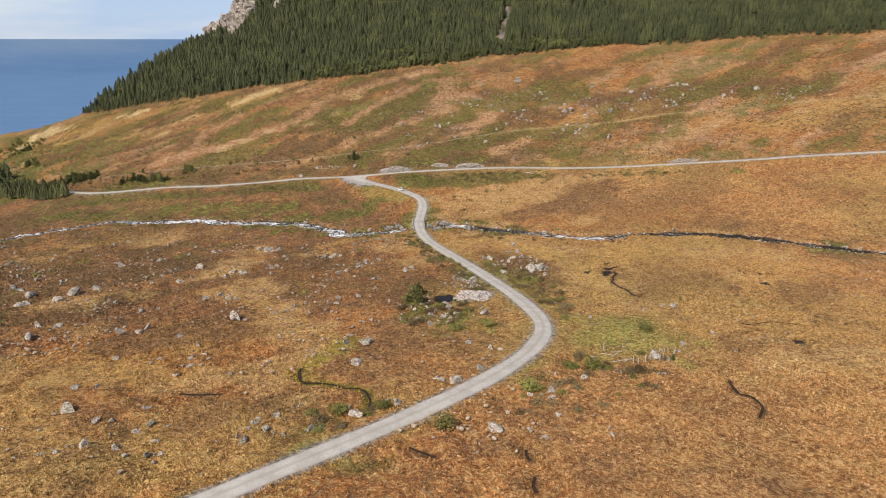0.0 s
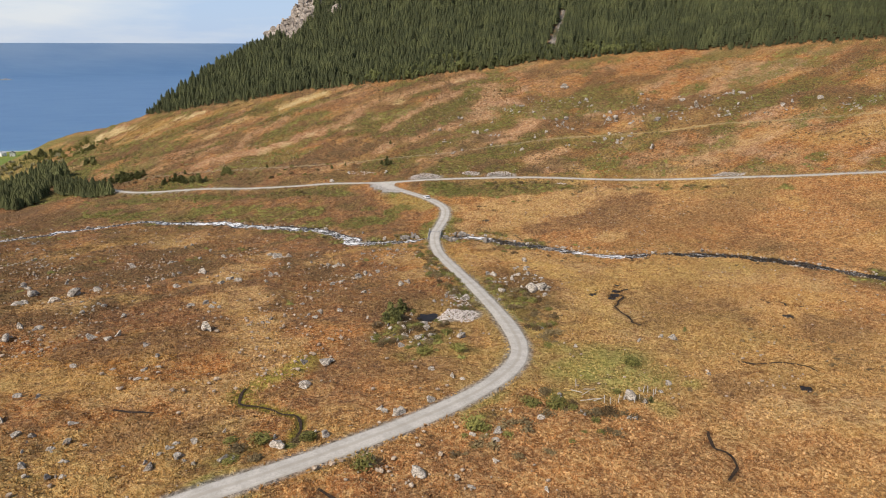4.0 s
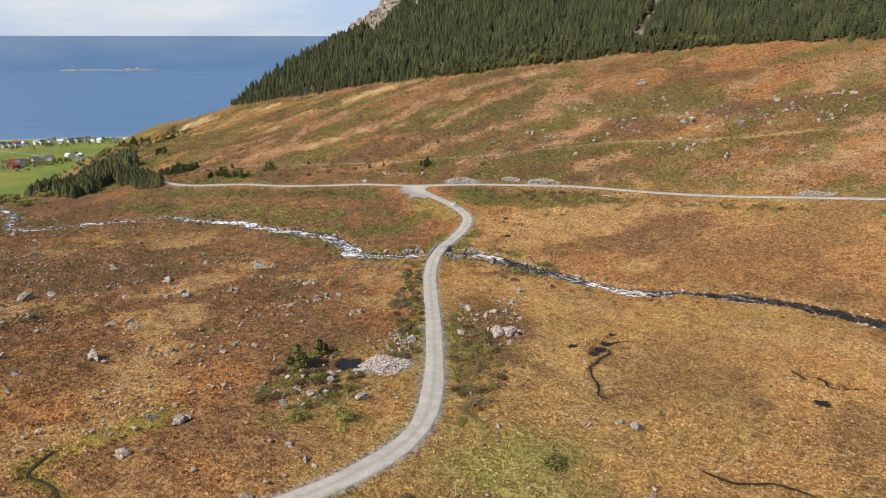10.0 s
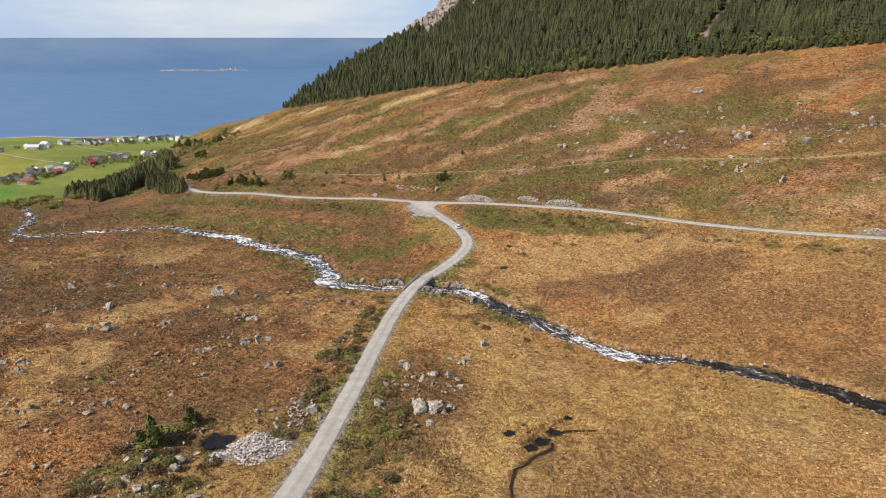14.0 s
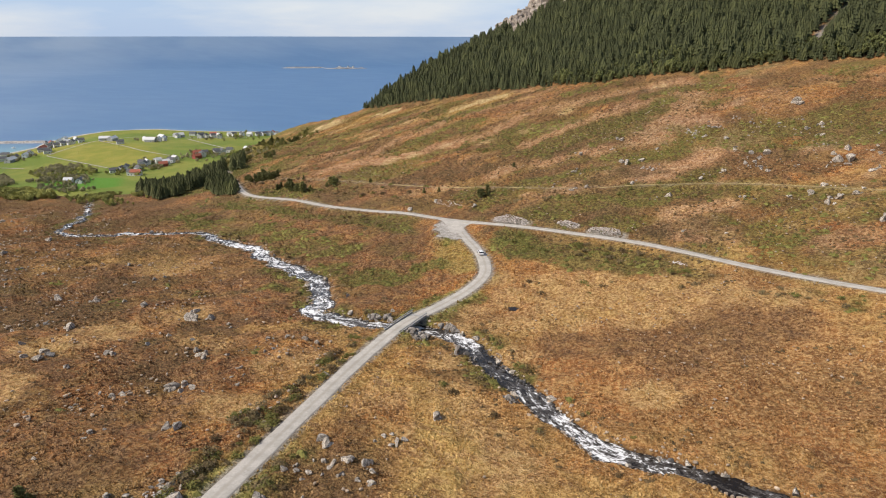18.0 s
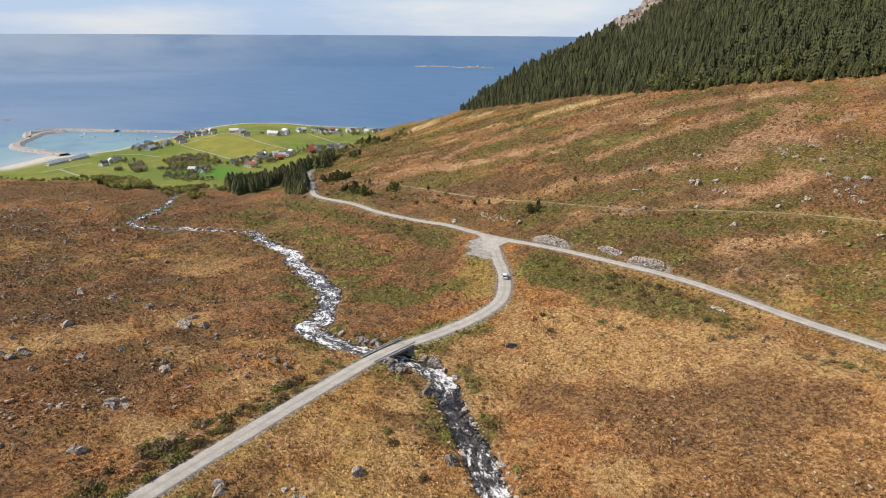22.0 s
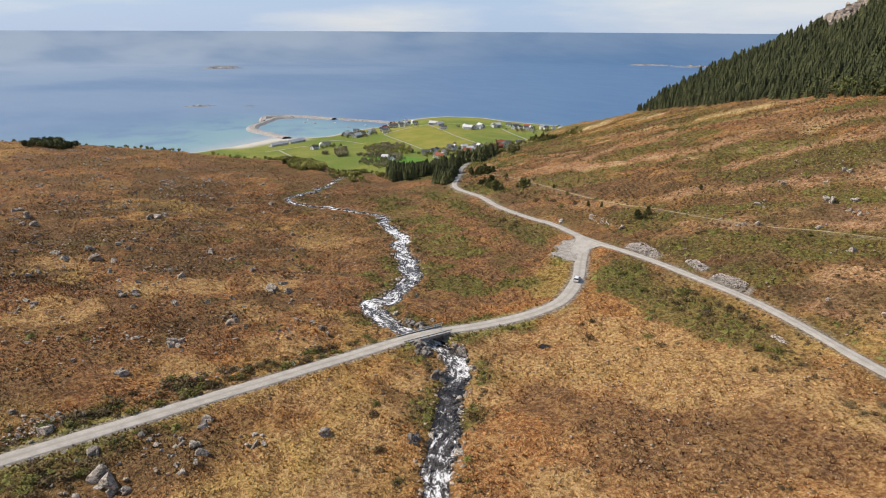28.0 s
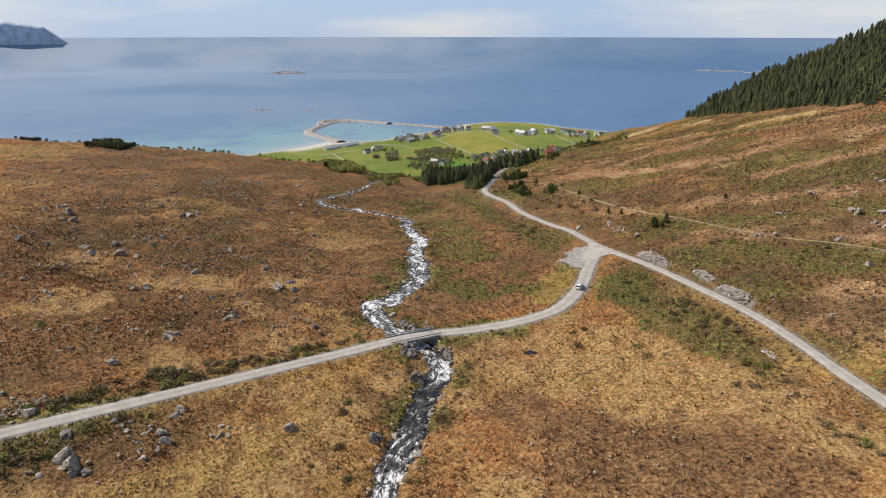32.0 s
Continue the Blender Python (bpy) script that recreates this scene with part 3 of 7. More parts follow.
POOLS = [(107.1, 181.3, 1.3, 0.0), (109.9, 184.4, 0.9, 0.6), (111.4, 176.6, 1.2, 0.4), (113.3, 179.2, 1.6, 1.2), (115.6, 182.8, 1.3, 2.1), (118.8, 189.2, 0.9, 1.6), (152.1, 151.7, 1.5, 0.7), (124.5, 111, 1.4, 0.3), (102.3, 293, 1.7, 0.1), (53.2, 169.4, 3.0, 0.6)]
DITCHES = [spline(d, 0.6) for d in ([(115.6, 182), (120, 184), (124, 184.5)], [(115.3, 178.8), (115.0, 176.5), (112.2, 173.6), (110.0, 170.3), (108.4, 168.2), (107.7, 164.1), (108.3, 160.0), (107.9, 157.1), (107.1, 155.2), (108.1, 152.7)], [(93.3, 98.4), (91.4, 93.4), (92.6, 91.2), (91.4, 86.7), (87.9, 83.9)], [(117.9, 127.9), (121.4, 124.3), (128.7, 123.7), (132.4, 120.8), (133.3, 116.6)], [(153.4, 166.5), (153.9, 165.4), (154.3, 163.0)], [(156.8, 163.4), (158.0, 162.1), (158.3, 161.0), (157.5, 159.0), (158.9, 157.9), (162.0, 157.9), (164.6, 157.5)], [(8.9, 131.0), (8.3, 128), (8.4, 125.4), (9.6, 123.3), (12.6, 122.3), (16.6, 119), (19.4, 117.2), (20.3, 114.7), (20.1, 112.0), (18.9, 107.0)], [(-15.6, 127.1), (-7.4, 123.9)], [(41.8, 86.6), (41.2, 85.2), (41.4, 83.6)], [(40.1, 79), (38.9, 77.2), (38.6, 75.2)], [(23.4, 93), (25, 91), (26.7, 88.9)])]


TRAIL_Z = profile(TRAIL, 0.1, 2)
DITCH_Z = [profile(d, -0.05, 5) for d in DITCHES]


def junction_z(x, y):
    """Height of the gravel where the roads meet, between the two roads' own heights."""
    x, y = np.atleast_1d(np.asarray(x, float)), np.atleast_1d(np.asarray(y, float))
    (da, ka), (db, kb) = nearest(x, y, ROAD, 200), nearest(x, y, HIGH_ROAD, 200)
    a, b = np.interp(ka, np.arange(len(ROAD_Z)), ROAD_Z), np.interp(kb, np.arange(len(HIGH_Z)), HIGH_Z)
    wa, wb = 1 / (da**2 + 1), 1 / (db**2 + 1)
    return (a * wa + b * wb) / (wa + wb)


def blend_road(z, x, y, line, zs, half, shoulder):
    d, k = nearest(x, y, line, 20)
    bed = np.interp(k, np.arange(len(zs)), zs) - 0.10
    return np.where(d < 20, bed + (z - bed) * step(d, half + 0.3, half + shoulder), z), d


def ground(x, y):
    """The finished ground with roadbeds and the stream's channel; also the distances to them."""
    near_way = np.minimum.reduce([nearest(x, y, ROAD, 40)[0], nearest(x, y, HIGH_ROAD, 40)[0], nearest(x, y, STREAM, 40)[0] - 2])
    z = land_height(x, y, True, step(near_way, 22, 6))
    z, d1 = blend_road(z, x, y, ROAD, ROAD_Z, ROAD_W, 4.5)
    z, d2 = blend_road(z, x, y, HIGH_ROAD, HIGH_Z, HIGH_W, 3.5)
    lay = edge_distance(x, y, LAYBY)
    near_lay = np.minimum(lay, edge_distance(x, y, APRON)) < 4
    flat = np.zeros_like(x)
    flat[near_lay] = junction_z(x[near_lay], y[near_lay]) - 0.14
    z = np.where(near_lay, z + (flat - z) * step(np.minimum(lay, edge_distance(x, y, APRON)), 4, 0.4), z)
    d3, k = nearest(x, y, STREAM, 30)
    zw, w = np.interp(k, np.arange(len(STREAM)), STREAM_Z), np.interp(k, np.arange(len(STREAM)), STREAM_W)
    rise = np.maximum(d3 - w * 0.8, 0)
    bank = zw - 0.6 + np.minimum(rise, 1.15) * 0.75 + np.maximum(rise - 1.15, 0) * (0.75 - 0.66 * step(x, 25, -30)) + (0.8 * vnoise(x, y, 3.0, 11) + 0.4 * vnoise(x, y, 1.6, 12)) * step(d3 - w, -0.6, 1.2) * (1 - 0.75 * step(x, 25, -30))
    z = np.where(d3 < 25, np.minimum(z, bank + 0.03 * np.maximum(d3 - w - 2, 0) ** 2 * (1 - 0.7 * step(x, 25, -30))), z)
    for px, py, pr, _ in POOLS:
        near = np.hypot(x - px, y - py) / pr
        flat = land_height(np.array([px]), np.array([py]), False)[0] - 0.3
        z = np.where(near < 3, flat - 0.25 + (z - flat + 0.25) * step(near, 0.9, 2.2), z)
    for line, zs in zip(DITCHES, DITCH_Z):
        dd, k = nearest(x, y, line, 6)
        bed = np.interp(k, np.arange(len(zs)), zs) - 0.35
        z = np.where(dd < 6, bed + (z - bed) * step(dd, 0.4, 2.4), z)
    d4, _ = nearest(x, y, TRAIL, 12)
    k = nearest(x, y, TRAIL, 12)[1]
    bed = np.interp(k, np.arange(len(TRAIL)), TRAIL_Z)
    z = np.where(d4 < 12, bed + (z - bed) * step(d4, 0.8, 3.0), z)
    return z, d1, d2, d3 - w, d4, lay


def axis(lo, core_lo, core_hi, hi, fine, mid, mid_lo, mid_hi, grow=1.035):
    def side(start, mid_end, end, sign):
        out, p, h = [], start, fine
        while sign * (end - p) > 0:
            h = min(h * grow, mid) if sign * (mid_end - p) > 0 else min(h * 1.12, 260)
            p += sign * h
            out.append(p)
        return out
    core = np.arange(core_lo, core_hi + fine / 2, fine)
    return np.r_[side(core[0], mid_lo, lo, -1)[::-1], core, side(core[-1], mid_hi, hi, 1)]


def mesh_object(name, verts, faces, material, smooth=True, parent=None):
    me = bpy.data.meshes.new(name)
    verts, faces = np.asarray(verts, np.float32), np.asarray(faces, np.int32)
    me.vertices.add(len(verts))
    me.vertices.foreach_set("co", verts.ravel())
    n = faces.shape[1]
    me.loops.add(faces.size)
    me.loops.foreach_set("vertex_index", faces.ravel())
    me.polygons.add(len(faces))
    me.polygons.foreach_set("loop_start", np.arange(0, faces.size, n, dtype=np.int32))
    me.polygons.foreach_set("use_smooth", np.full(len(faces), smooth))
    me.update(calc_edges=True)
    me.materials.append(material)
    ob = new(name, me)
    if parent is not None:
        ob.parent = parent
    return ob


def paint(ob, name, r, g=None, b=None):
    n = len(ob.data.vertices)
    zero = np.zeros(n)
    data = np.stack([r, zero if g is None else g, zero if b is None else b, np.ones(n)], 1).astype(np.float32)
    ob.data.attributes.new(name, "FLOAT_COLOR", "POINT").data.foreach_set("color", np.clip(data, 0, 1).ravel())


def grid_faces(nx, ny):
    i, j = np.meshgrid(np.arange(nx - 1), np.arange(ny - 1), indexing="ij")
    a = (i * ny + j).ravel()
    return np.stack([a, a + ny, a + ny + 1, a + 1], 1)


GX = axis(-2400, -100, 215, 4900, 1.05, 10.0, -1330, 560, 1.03)
GY = axis(-4900, 84, 378, 4900, 1.05, 10.0, 20, 1480, 1.03)
gx, gy = (a.ravel() for a in np.meshgrid(GX, GY, indexing="ij"))
gz, road_d, high_d, stream_d, trail_d, lay_d = ground(gx, gy)
ground_ob = tagged(mesh_object("ground", np.stack([gx, gy, gz], 1), grid_faces(len(GX), len(GY)), M_ground), "rust-brown moorland falling to green coastal fields", "ground", kind="structure")
GZ = gz.reshape(len(GX), len(GY))


def ground_z(x, y):
    """Height of the built ground sheet at places (arrays or numbers)."""
    x, y = np.asarray(x, float), np.asarray(y, float)
    i = np.clip(np.searchsorted(GX, x) - 1, 0, len(GX) - 2)
    j = np.clip(np.searchsorted(GY, y) - 1, 0, len(GY) - 2)
    a, b = (x - GX[i]) / (GX[i + 1] - GX[i]), (y - GY[j]) / (GY[j + 1] - GY[j])
    return (GZ[i, j] * (1 - a) + GZ[i + 1, j] * a) * (1 - b) + (GZ[i, j + 1] * (1 - a) + GZ[i + 1, j + 1] * a) * b


# what grows where
in_wood = inside(gx, gy, WOOD)
wood_up, _ = nearest(gx, gy, np.array(WOOD_EDGE, float), 700)
inland = -edge_distance(gx, gy, COAST)
rim_out = edge_distance(gx, gy, RIM)
n_big, n_mid, n_low = vnoise(gx, gy, 46, 21), vnoise(gx, gy, 17, 22), vnoise(gx, gy, 6, 23)
low_land = step(gz, -112, -128) * step(inland, 6, 22)
verge = np.maximum(step(road_d, 9, 3), 0.8 * step(high_d, 7, 2.5))
heath_belt = np.maximum(step(high_d, 30, 8) * step(gx, 20, 60) * step(gx, 185, 150), 0.7 * step(stream_d, 24, 3))
heather_m = np.clip((n_mid * 0.6 + n_low * 0.5 + n_big * 0.3) * 1.3 + heath_belt * 0.9 - 0.25, 0, 1) * (0.35 + 0.65 * np.maximum(heath_belt, step(gy, 360, 420)))
lawn = np.exp(-(((gx - 86) / 15) ** 2 + ((gy - 127) / 14) ** 2) ** 2)
green_m = np.clip(0.5 * verge * (0.6 + 0.5 * n_low) + 0.75 * lawn + 0.2 * step(n_big + 0.4 * n_mid, 0.55, 0.9) + 0.9 * step(rim_out, 0, 60) * (1 - low_land), 0, 1) * (inland > 2)
hill = step(gy - (372 - 0.62 * (gx - 60)), 8, 30) * (1 - in_wood) * step(gz, -120, -90)
hu, hv = gx * 0.94 + gy * 0.34, gy * 0.94 - gx * 0.34
band = vnoise(hu, hv * 3.4, 80, 71) + 0.6 * vnoise(hu, hv * 3.0, 27, 72) + 0.25 * n_low
heather_m = np.clip(heather_m * (1 - 0.5 * hill) + 0.6 * hill * step(band, 0.10, 0.45), 0, 1)
belt = step(edge_distance(gx, gy, [(86, 357), (105, 347), (135, 332), (150, 322), (164, 313), (160, 307), (146, 313), (122, 325), (101, 334), (85, 346)]) + 5 * n_mid + 2.5 * n_low, 4, -3)
belt = np.maximum(belt, 0.8 * step(edge_distance(gx, gy, [(-95, 440), (-15, 396), (40, 376), (46, 362), (20, 372), (-40, 398), (-110, 430)]) + 5 * n_mid, 4, -4))
heather_m = np.maximum(heather_m, belt)
brown_m = np.clip(0.55 * step(np.hypot((gx - 84) / 26, (gy - 190) / 42) + 0.25 * n_mid, 1.1, 0.7) * (gx > 60) + step(gx, 66, 46) * step(gy + 0.15 * gx, 160, 190) * (1 - hill) * (0.86 + 0.4 * n_mid + 0.3 * n_low) + 0.5 * step(vnoise(gx, gy, 26, 41) + 0.5 * n_low, 0.2, 0.6) * (gy < 200) + 0.88 * hill * step(gx, 330, 120) * step(n_mid + 0.5 * n_low, -1.0, 0.0) + 0.8 * step(edge_distance(gx, gy, [(-60, 395), (10, 382), (58, 356), (74, 318), (70, 290), (40, 285), (0, 300), (-60, 350)]) + 6 * n_mid, 5, -5) + 0.8 * step(edge_distance(gx, gy, [(-125, 350), (-60, 372), (0, 335), (30, 318), (46, 345), (20, 375), (-40, 400), (-110, 432), (-160, 450), (-150, 380)]) + 8 * n_mid, 6, -6), 0, 1) * (gy < 760)
pale_m = np.clip(step(gx, 82, 108) * (1 - hill) * (0.74 + 0.35 * n_mid) + 0.2 * step(gy, 150, 120) + 0.3 * step(gy, 190, 170) * step(gx, 10, 30) + 0.35 * step(gy, 125, 100) * step(gx, 30, 60) + hill * (0.12 + 0.24 * step(gx, -10, 90)) * step(vnoise(hu, hv * 5.5, 62, 76) + 0.35 * n_low - 0.25 * band, -0.02, 0.35), 0, 1) * (1 - belt)
tan_m = hill * np.clip(step(gx, 10, 110) * (0.06 + 0.5 * n_mid + 0.35 * n_low) + step(vnoise(hu, hv * 6.5, 70, 79) + 0.4 * n_low, 0.18, 0.5) * (0.55 + 0.35 * step(gx, 0, 80)), 0, 1) * step(band, 0.55, 0.15)
straw_m = np.clip(step(n_big - 0.5 * n_mid, 0.3, 0.8) * 0.6 * step(gy, 340, 300) + 0.9 * step(np.hypot((gx + 30) / 90, (gy - 655) / 22), 1.1, 0.3) * step(n_low, -0.3, 0.3) + 0.95 * step(np.minimum(np.hypot((gx + 138) / 36, (gy - 680) / 52), np.hypot((gx - 18) / 26, (gy - 592) / 18)), 1.15, 0.7) * step(0.4 * n_mid + n_low, -0.5, 0.1) + 0.28 * hill * step(vnoise(hu, hv * 8, 75, 80) + 0.35 * n_low, 0.30, 0.52), 0, 1)
flank = np.hypot(gx - 2, gy - 824)
gully_m = step(np.abs((gx - 232) * 0.88 - (gy - 569) * 0.48), 4.5, 2.5) * step(wood_up, 8, 16) * step(np.abs(gx - 245), 45, 35) * in_wood
rock_m = gully_m + step(flank + 12 * n_mid, 62, 34) * in_wood * step(wood_up, 70, 100) + step(wood_up, 150, 230) * in_wood * step(n_mid, 0.2, 0.6)
sand_m = np.maximum(step(inland, 16, 5), step(inland, 55, 25) * step(np.hypot(gx + 960, gy - 780), 110, 60)) * step(inland, -30, -8)
opening = np.maximum(step(np.abs((gx - 232) * 0.88 - (gy - 569) * 0.48), 6, 3) * step(wood_up, 8, 16) * step(np.abs(gx - 245), 45, 35), step(np.hypot((gx - 146) / 17, (gy - 573) / 5), 1.2, 0.9))
wood_m = in_wood * step(wood_up, 0, 8) * (1 - np.clip(rock_m, 0, 1)) * (1 - opening)
gravel_m = np.maximum.reduce([step(road_d, ROAD_W + 1.2 + 0.5 * n_low, ROAD_W + 0.1), step(high_d, HIGH_W + 1.0 + 0.5 * n_low, HIGH_W), step(lay_d, 1.5, -0.5), 0.35 * step(trail_d, 1.6, 0.5), *[step(np.hypot(((gx - px) * math.cos(pt) + (gy - py) * math.sin(pt)) / pa, ((gy - py) * math.cos(pt) - (gx - px) * math.sin(pt)) / pb) + 0.25 * n_low, 1.05, 0.7) for px, py, pa, pb, pt in ((61.5, 167, 8, 5, 0.45), (86, 368, 10, 3.2, -0.45), (111, 359.5, 6, 2.2, -0.45), (126, 350, 8.5, 3.4, -0.5), (225, 292, 8, 2.2, -0.6))]]) * 0.85
wet_m = step(stream_d, 1.0, -0.4)
# olive mats of juniper and crowberry: the belt under the upper road, stream banks, verges and streaks on the hill
mat_m = np.maximum(belt * (0.80 + 0.35 * n_low), 0.62 * hill * step(vnoise(hu, hv * 2.3, 40, 77) + 0.55 * vnoise(hu, hv * 1.8, 14, 78) + 0.3 * n_low, 0.12, 0.50))
mat_m = np.maximum(mat_m, 0.85 * step(stream_d, 9, 2) * step(n_mid + 0.5 * n_low, 0.0, 0.45))
mat_m = np.maximum(mat_m, 0.7 * step(np.abs(road_d - 6.5), 5, 1.5) * step(n_mid + 0.5 * n_low, 0.1, 0.5))
LOW_MATS = [(53, 339, 8), (65, 329, 6), (44, 316, 9), (53, 312, 6), (27, 322, 9), (64, 281, 4), (17, 299, 6), (83, 264, 4), (44, 159, 5), (48, 142, 3), (56, 142.6, 3), (50, 152, 4), (64, 469, 13), (105, 478, 16), (157, 445, 14), (180, 430, 13), (208, 417, 12), (130, 430, 9), (149, 425, 9), (160, 354, 7), (178, 300, 5)]
HIGH_MATS = [(88, 486, 16), (118, 469, 15), (141, 428, 10), (123, 427, 10), (172, 442, 12), (186, 441, 12), (208, 438, 13), (226, 433, 13), (205, 371, 11), (177, 377, 10), (145, 389, 10), (192, 292, 4), (205, 287, 6), (267, 284, 6), (254, 347, 9), (311, 349, 8), (187, 352, 6), (158, 387, 7), (230, 262, 5), (179, 344, 9), (187, 336, 8), (89, 402, 14), (166, 381, 9), (197, 372, 12), (99, 376, 13), (132, 357, 8), (-40, 374, 13), (-75, 386, 12), (0, 352, 12), (-15, 366, 10), (-95, 400, 12), (20, 343, 9), (-150, 480, 22), (-70, 445, 16), (-45, 434, 10), (-180, 560, 20), (-185, 655, 22)]
for mx, my, mr in LOW_MATS + HIGH_MATS:
    du, dv = (gx - mx) * 0.94 + (gy - my) * 0.34, (gy - my) * 0.94 - (gx - mx) * 0.34
    mat_m = np.maximum(mat_m, (0.8 if my < 345 or mx < 0 else 0.6) * step(np.hypot(du / 1.5, dv) + 3.0 * n_mid + 4.0 * n_low, mr, mr * 0.45))
left = step(gx, 66, 40) * step(gy + 0.25 * gx, 150, 205) * (1 - hill)
mat_m = np.maximum(mat_m, 0.22 * left * step(vnoise(gx, gy, 15, 81) + 0.6 * n_low + 0.5 * vnoise(gx, gy, 44, 82), 0.25, 0.75))
dim = np.maximum(step(np.hypot((gx - 86) / 15, (gy - 188) / 24) + 0.3 * n_low, 1.15, 0.6), step(np.hypot((gx - 52) / 17, (gy - 168) / 26) + 0.3 * n_low, 1.1, 0.6))
heather_m = np.maximum(heather_m, 0.7 * dim)
heather_m = np.maximum(heather_m, 0.62 * step(gx, -30, -110) * left * step(vnoise(gx, gy, 30, 87) + 0.5 * n_mid, -0.45, 0.25))
open_moor = step(gx, 84, 100) * (1 - hill)
heather_m = np.maximum(heather_m, 0.36 * open_moor * step(vnoise(gx, gy, 33, 85) + 0.5 * n_mid + 0.3 * n_low, 0.1, 0.7))
straw_m = np.clip(straw_m + 0.42 * open_moor * step(vnoise(gx, gy, 38, 86) + 0.4 * n_mid + 0.3 * n_low, 0.05, 0.6), 0, 1)
heather_m = np.clip(np.maximum(heather_m, 0.72 * left * step(vnoise(gx, gy, 21, 83) + 0.5 * n_low + 0.6 * vnoise(gx, gy, 60, 84), 0.05, 0.6)), 0, 1)
mat_m = mat_m * (1 - in_wood) * (1 - low_land)
spur = step(gx, -60, -130) * step(gy, 470, 520) * step(gz, -135, -105) * (1 - in_wood)
mat_m = np.maximum(mat_m, 0.9 * spur * step(n_mid + 0.5 * n_low, 0.0, 0.4)) * (1 - 0.85 * straw_m)
spots_m = np.zeros_like(gx)
for mx, my, mr in ((79, 151, 5), (81, 141, 6), (77, 128, 6), (96, 121, 7), (101, 116, 5), (72, 116, 6), (90, 108, 5)):
    spots_m = np.maximum(spots_m, step(np.hypot(gx - mx, gy - my) + 2.5 * n_low, mr, mr * 0.4))
lush_m = np.clip(0.9 * np.maximum(lawn * step(n_mid + 0.8 * n_low, -0.9, 0.1), 0.75 * spots_m) * (0.8 + 0.4 * n_low) + 0.7 * step(np.abs(road_d - 3.6), 2.2, 0.6) * step(n_mid + 0.3 * n_low, -0.2, 0.3) + 0.5 * step(edge_distance(gx, gy, [(60, 349), (68, 352), (80, 334), (84, 322), (76, 320), (64, 333)]) + 2 * n_low, 3, -2), 0, 1)
# sedge flats along old water lines, and a bright mossy flush
for pts, wide in (([(-46, 200), (-44, 218), (-31, 213)], 7), ([(-4, 202), (6, 180), (14, 158), (19, 149)], 6), ([(14, 137), (0, 134), (-15, 135), (-34, 147)], 8), ([(60, 262), (48, 268), (30, 262)], 7), ([(100, 262), (112, 280), (140, 300), (165, 330)], 9), ([(90, 240), (100, 225), (104, 205), (108, 170)], 9), ([(-100, 590), (-20, 575), (60, 565)], 7), ([(-150, 690), (-60, 640), (20, 590)], 6)):
    q, _ = nearest(gx, gy, spline(pts, 4.0), 40)
    straw_m = np.clip(straw_m + 0.62 * step(q + 3.5 * n_mid + 2 * n_low, wide, wide * 0.3), 0, 1)
def patches(spots):
    """Ragged patches of one cover round given places: x, y, radius."""
    m = np.zeros_like(gx)
    for x, y, r in spots:
        m = np.maximum(m, step(np.hypot(gx - x, gy - y) + r * (0.30 * n_mid + 0.26 * n_low), 1.3 * r, 0.55 * r))
    return m


def strips(lines):
    """Ragged streaks of one cover along given lines: points, half width."""
    m = np.zeros_like(gx)
    for pts, w in lines:
        q, _ = nearest(gx, gy, spline(pts, 3.0), 45)
        m = np.maximum(m, step(q + w * (0.30 * n_mid + 0.35 * n_low), 1.15 * w, 0.35 * w))
    return m


TAN_STREAKS = [([(-53, 476), (-11, 479), (17, 485), (47, 490), (65, 518), (97, 525), (129, 537), (155, 531)], 9), ([(74, 463), (93, 478), (116, 491), (136, 500), (158, 508)], 5), ([(-29, 490), (-21, 522), (4, 539)], 5), ([(137, 444), (143, 464), (151, 481), (158, 493)], 13), ([(90, 434), (103, 437), (116, 436)], 8), ([(66, 425), (74, 432)], 6), ([(153, 411), (159, 412), (165, 420)], 8), ([(142, 402), (150, 401)], 6), ([(149, 365), (159, 368), (168, 370)], 6), ([(88, 395), (110, 384)], 3)]
STRAW_STREAKS = [([(4, 584), (19, 592), (36, 593)], 7), ([(-190, 688), (-186, 729), (-149, 716)], 8), ([(-103, 684), (-78, 670)], 5)]
OLIVE_STREAKS = [([(-1, 513), (13, 525), (31, 526)], 9), ([(119, 468), (125, 481), (138, 491), (147, 502)], 7), ([(158, 440), (165, 448)], 8), ([(132, 423), (149, 428)], 6), ([(85, 410), (105, 413), (121, 416)], 5), ([(70, 386), (72, 395)], 5), ([(103, 387), (124, 383), (138, 377)], 5), ([(143, 391), (158, 384)], 4), ([(97, 372), (109, 369)], 4), ([(130, 358), (134, 357)], 4)]
DARK_STREAKS = [([(69, 457), (89, 459), (107, 464), (120, 474)], 9), ([(-98, 547), (-65, 541), (-35, 532)], 8), ([(92, 450), (115, 448), (129, 452)], 7), ([(132, 427), (150, 431)], 7), ([(62, 379), (75, 374)], 5), ([(49, 406), (76, 401)], 5)]
DARK_NEAR = [(-6, 167, 14), (-16, 167, 11), (-28, 166, 9), (11, 174, 8), (-3, 175, 9), (30, 140, 10), (36, 149, 8), (46, 135, 7), (19, 188, 10), (40, 181, 11), (-69, 266, 15), (31, 226, 12), (-9, 117, 7), (4, 116, 8), (127, 165, 17), (115, 157, 10), (135, 159, 13), (154, 138, 11), (109, 113, 7), (117, 173, 9)]
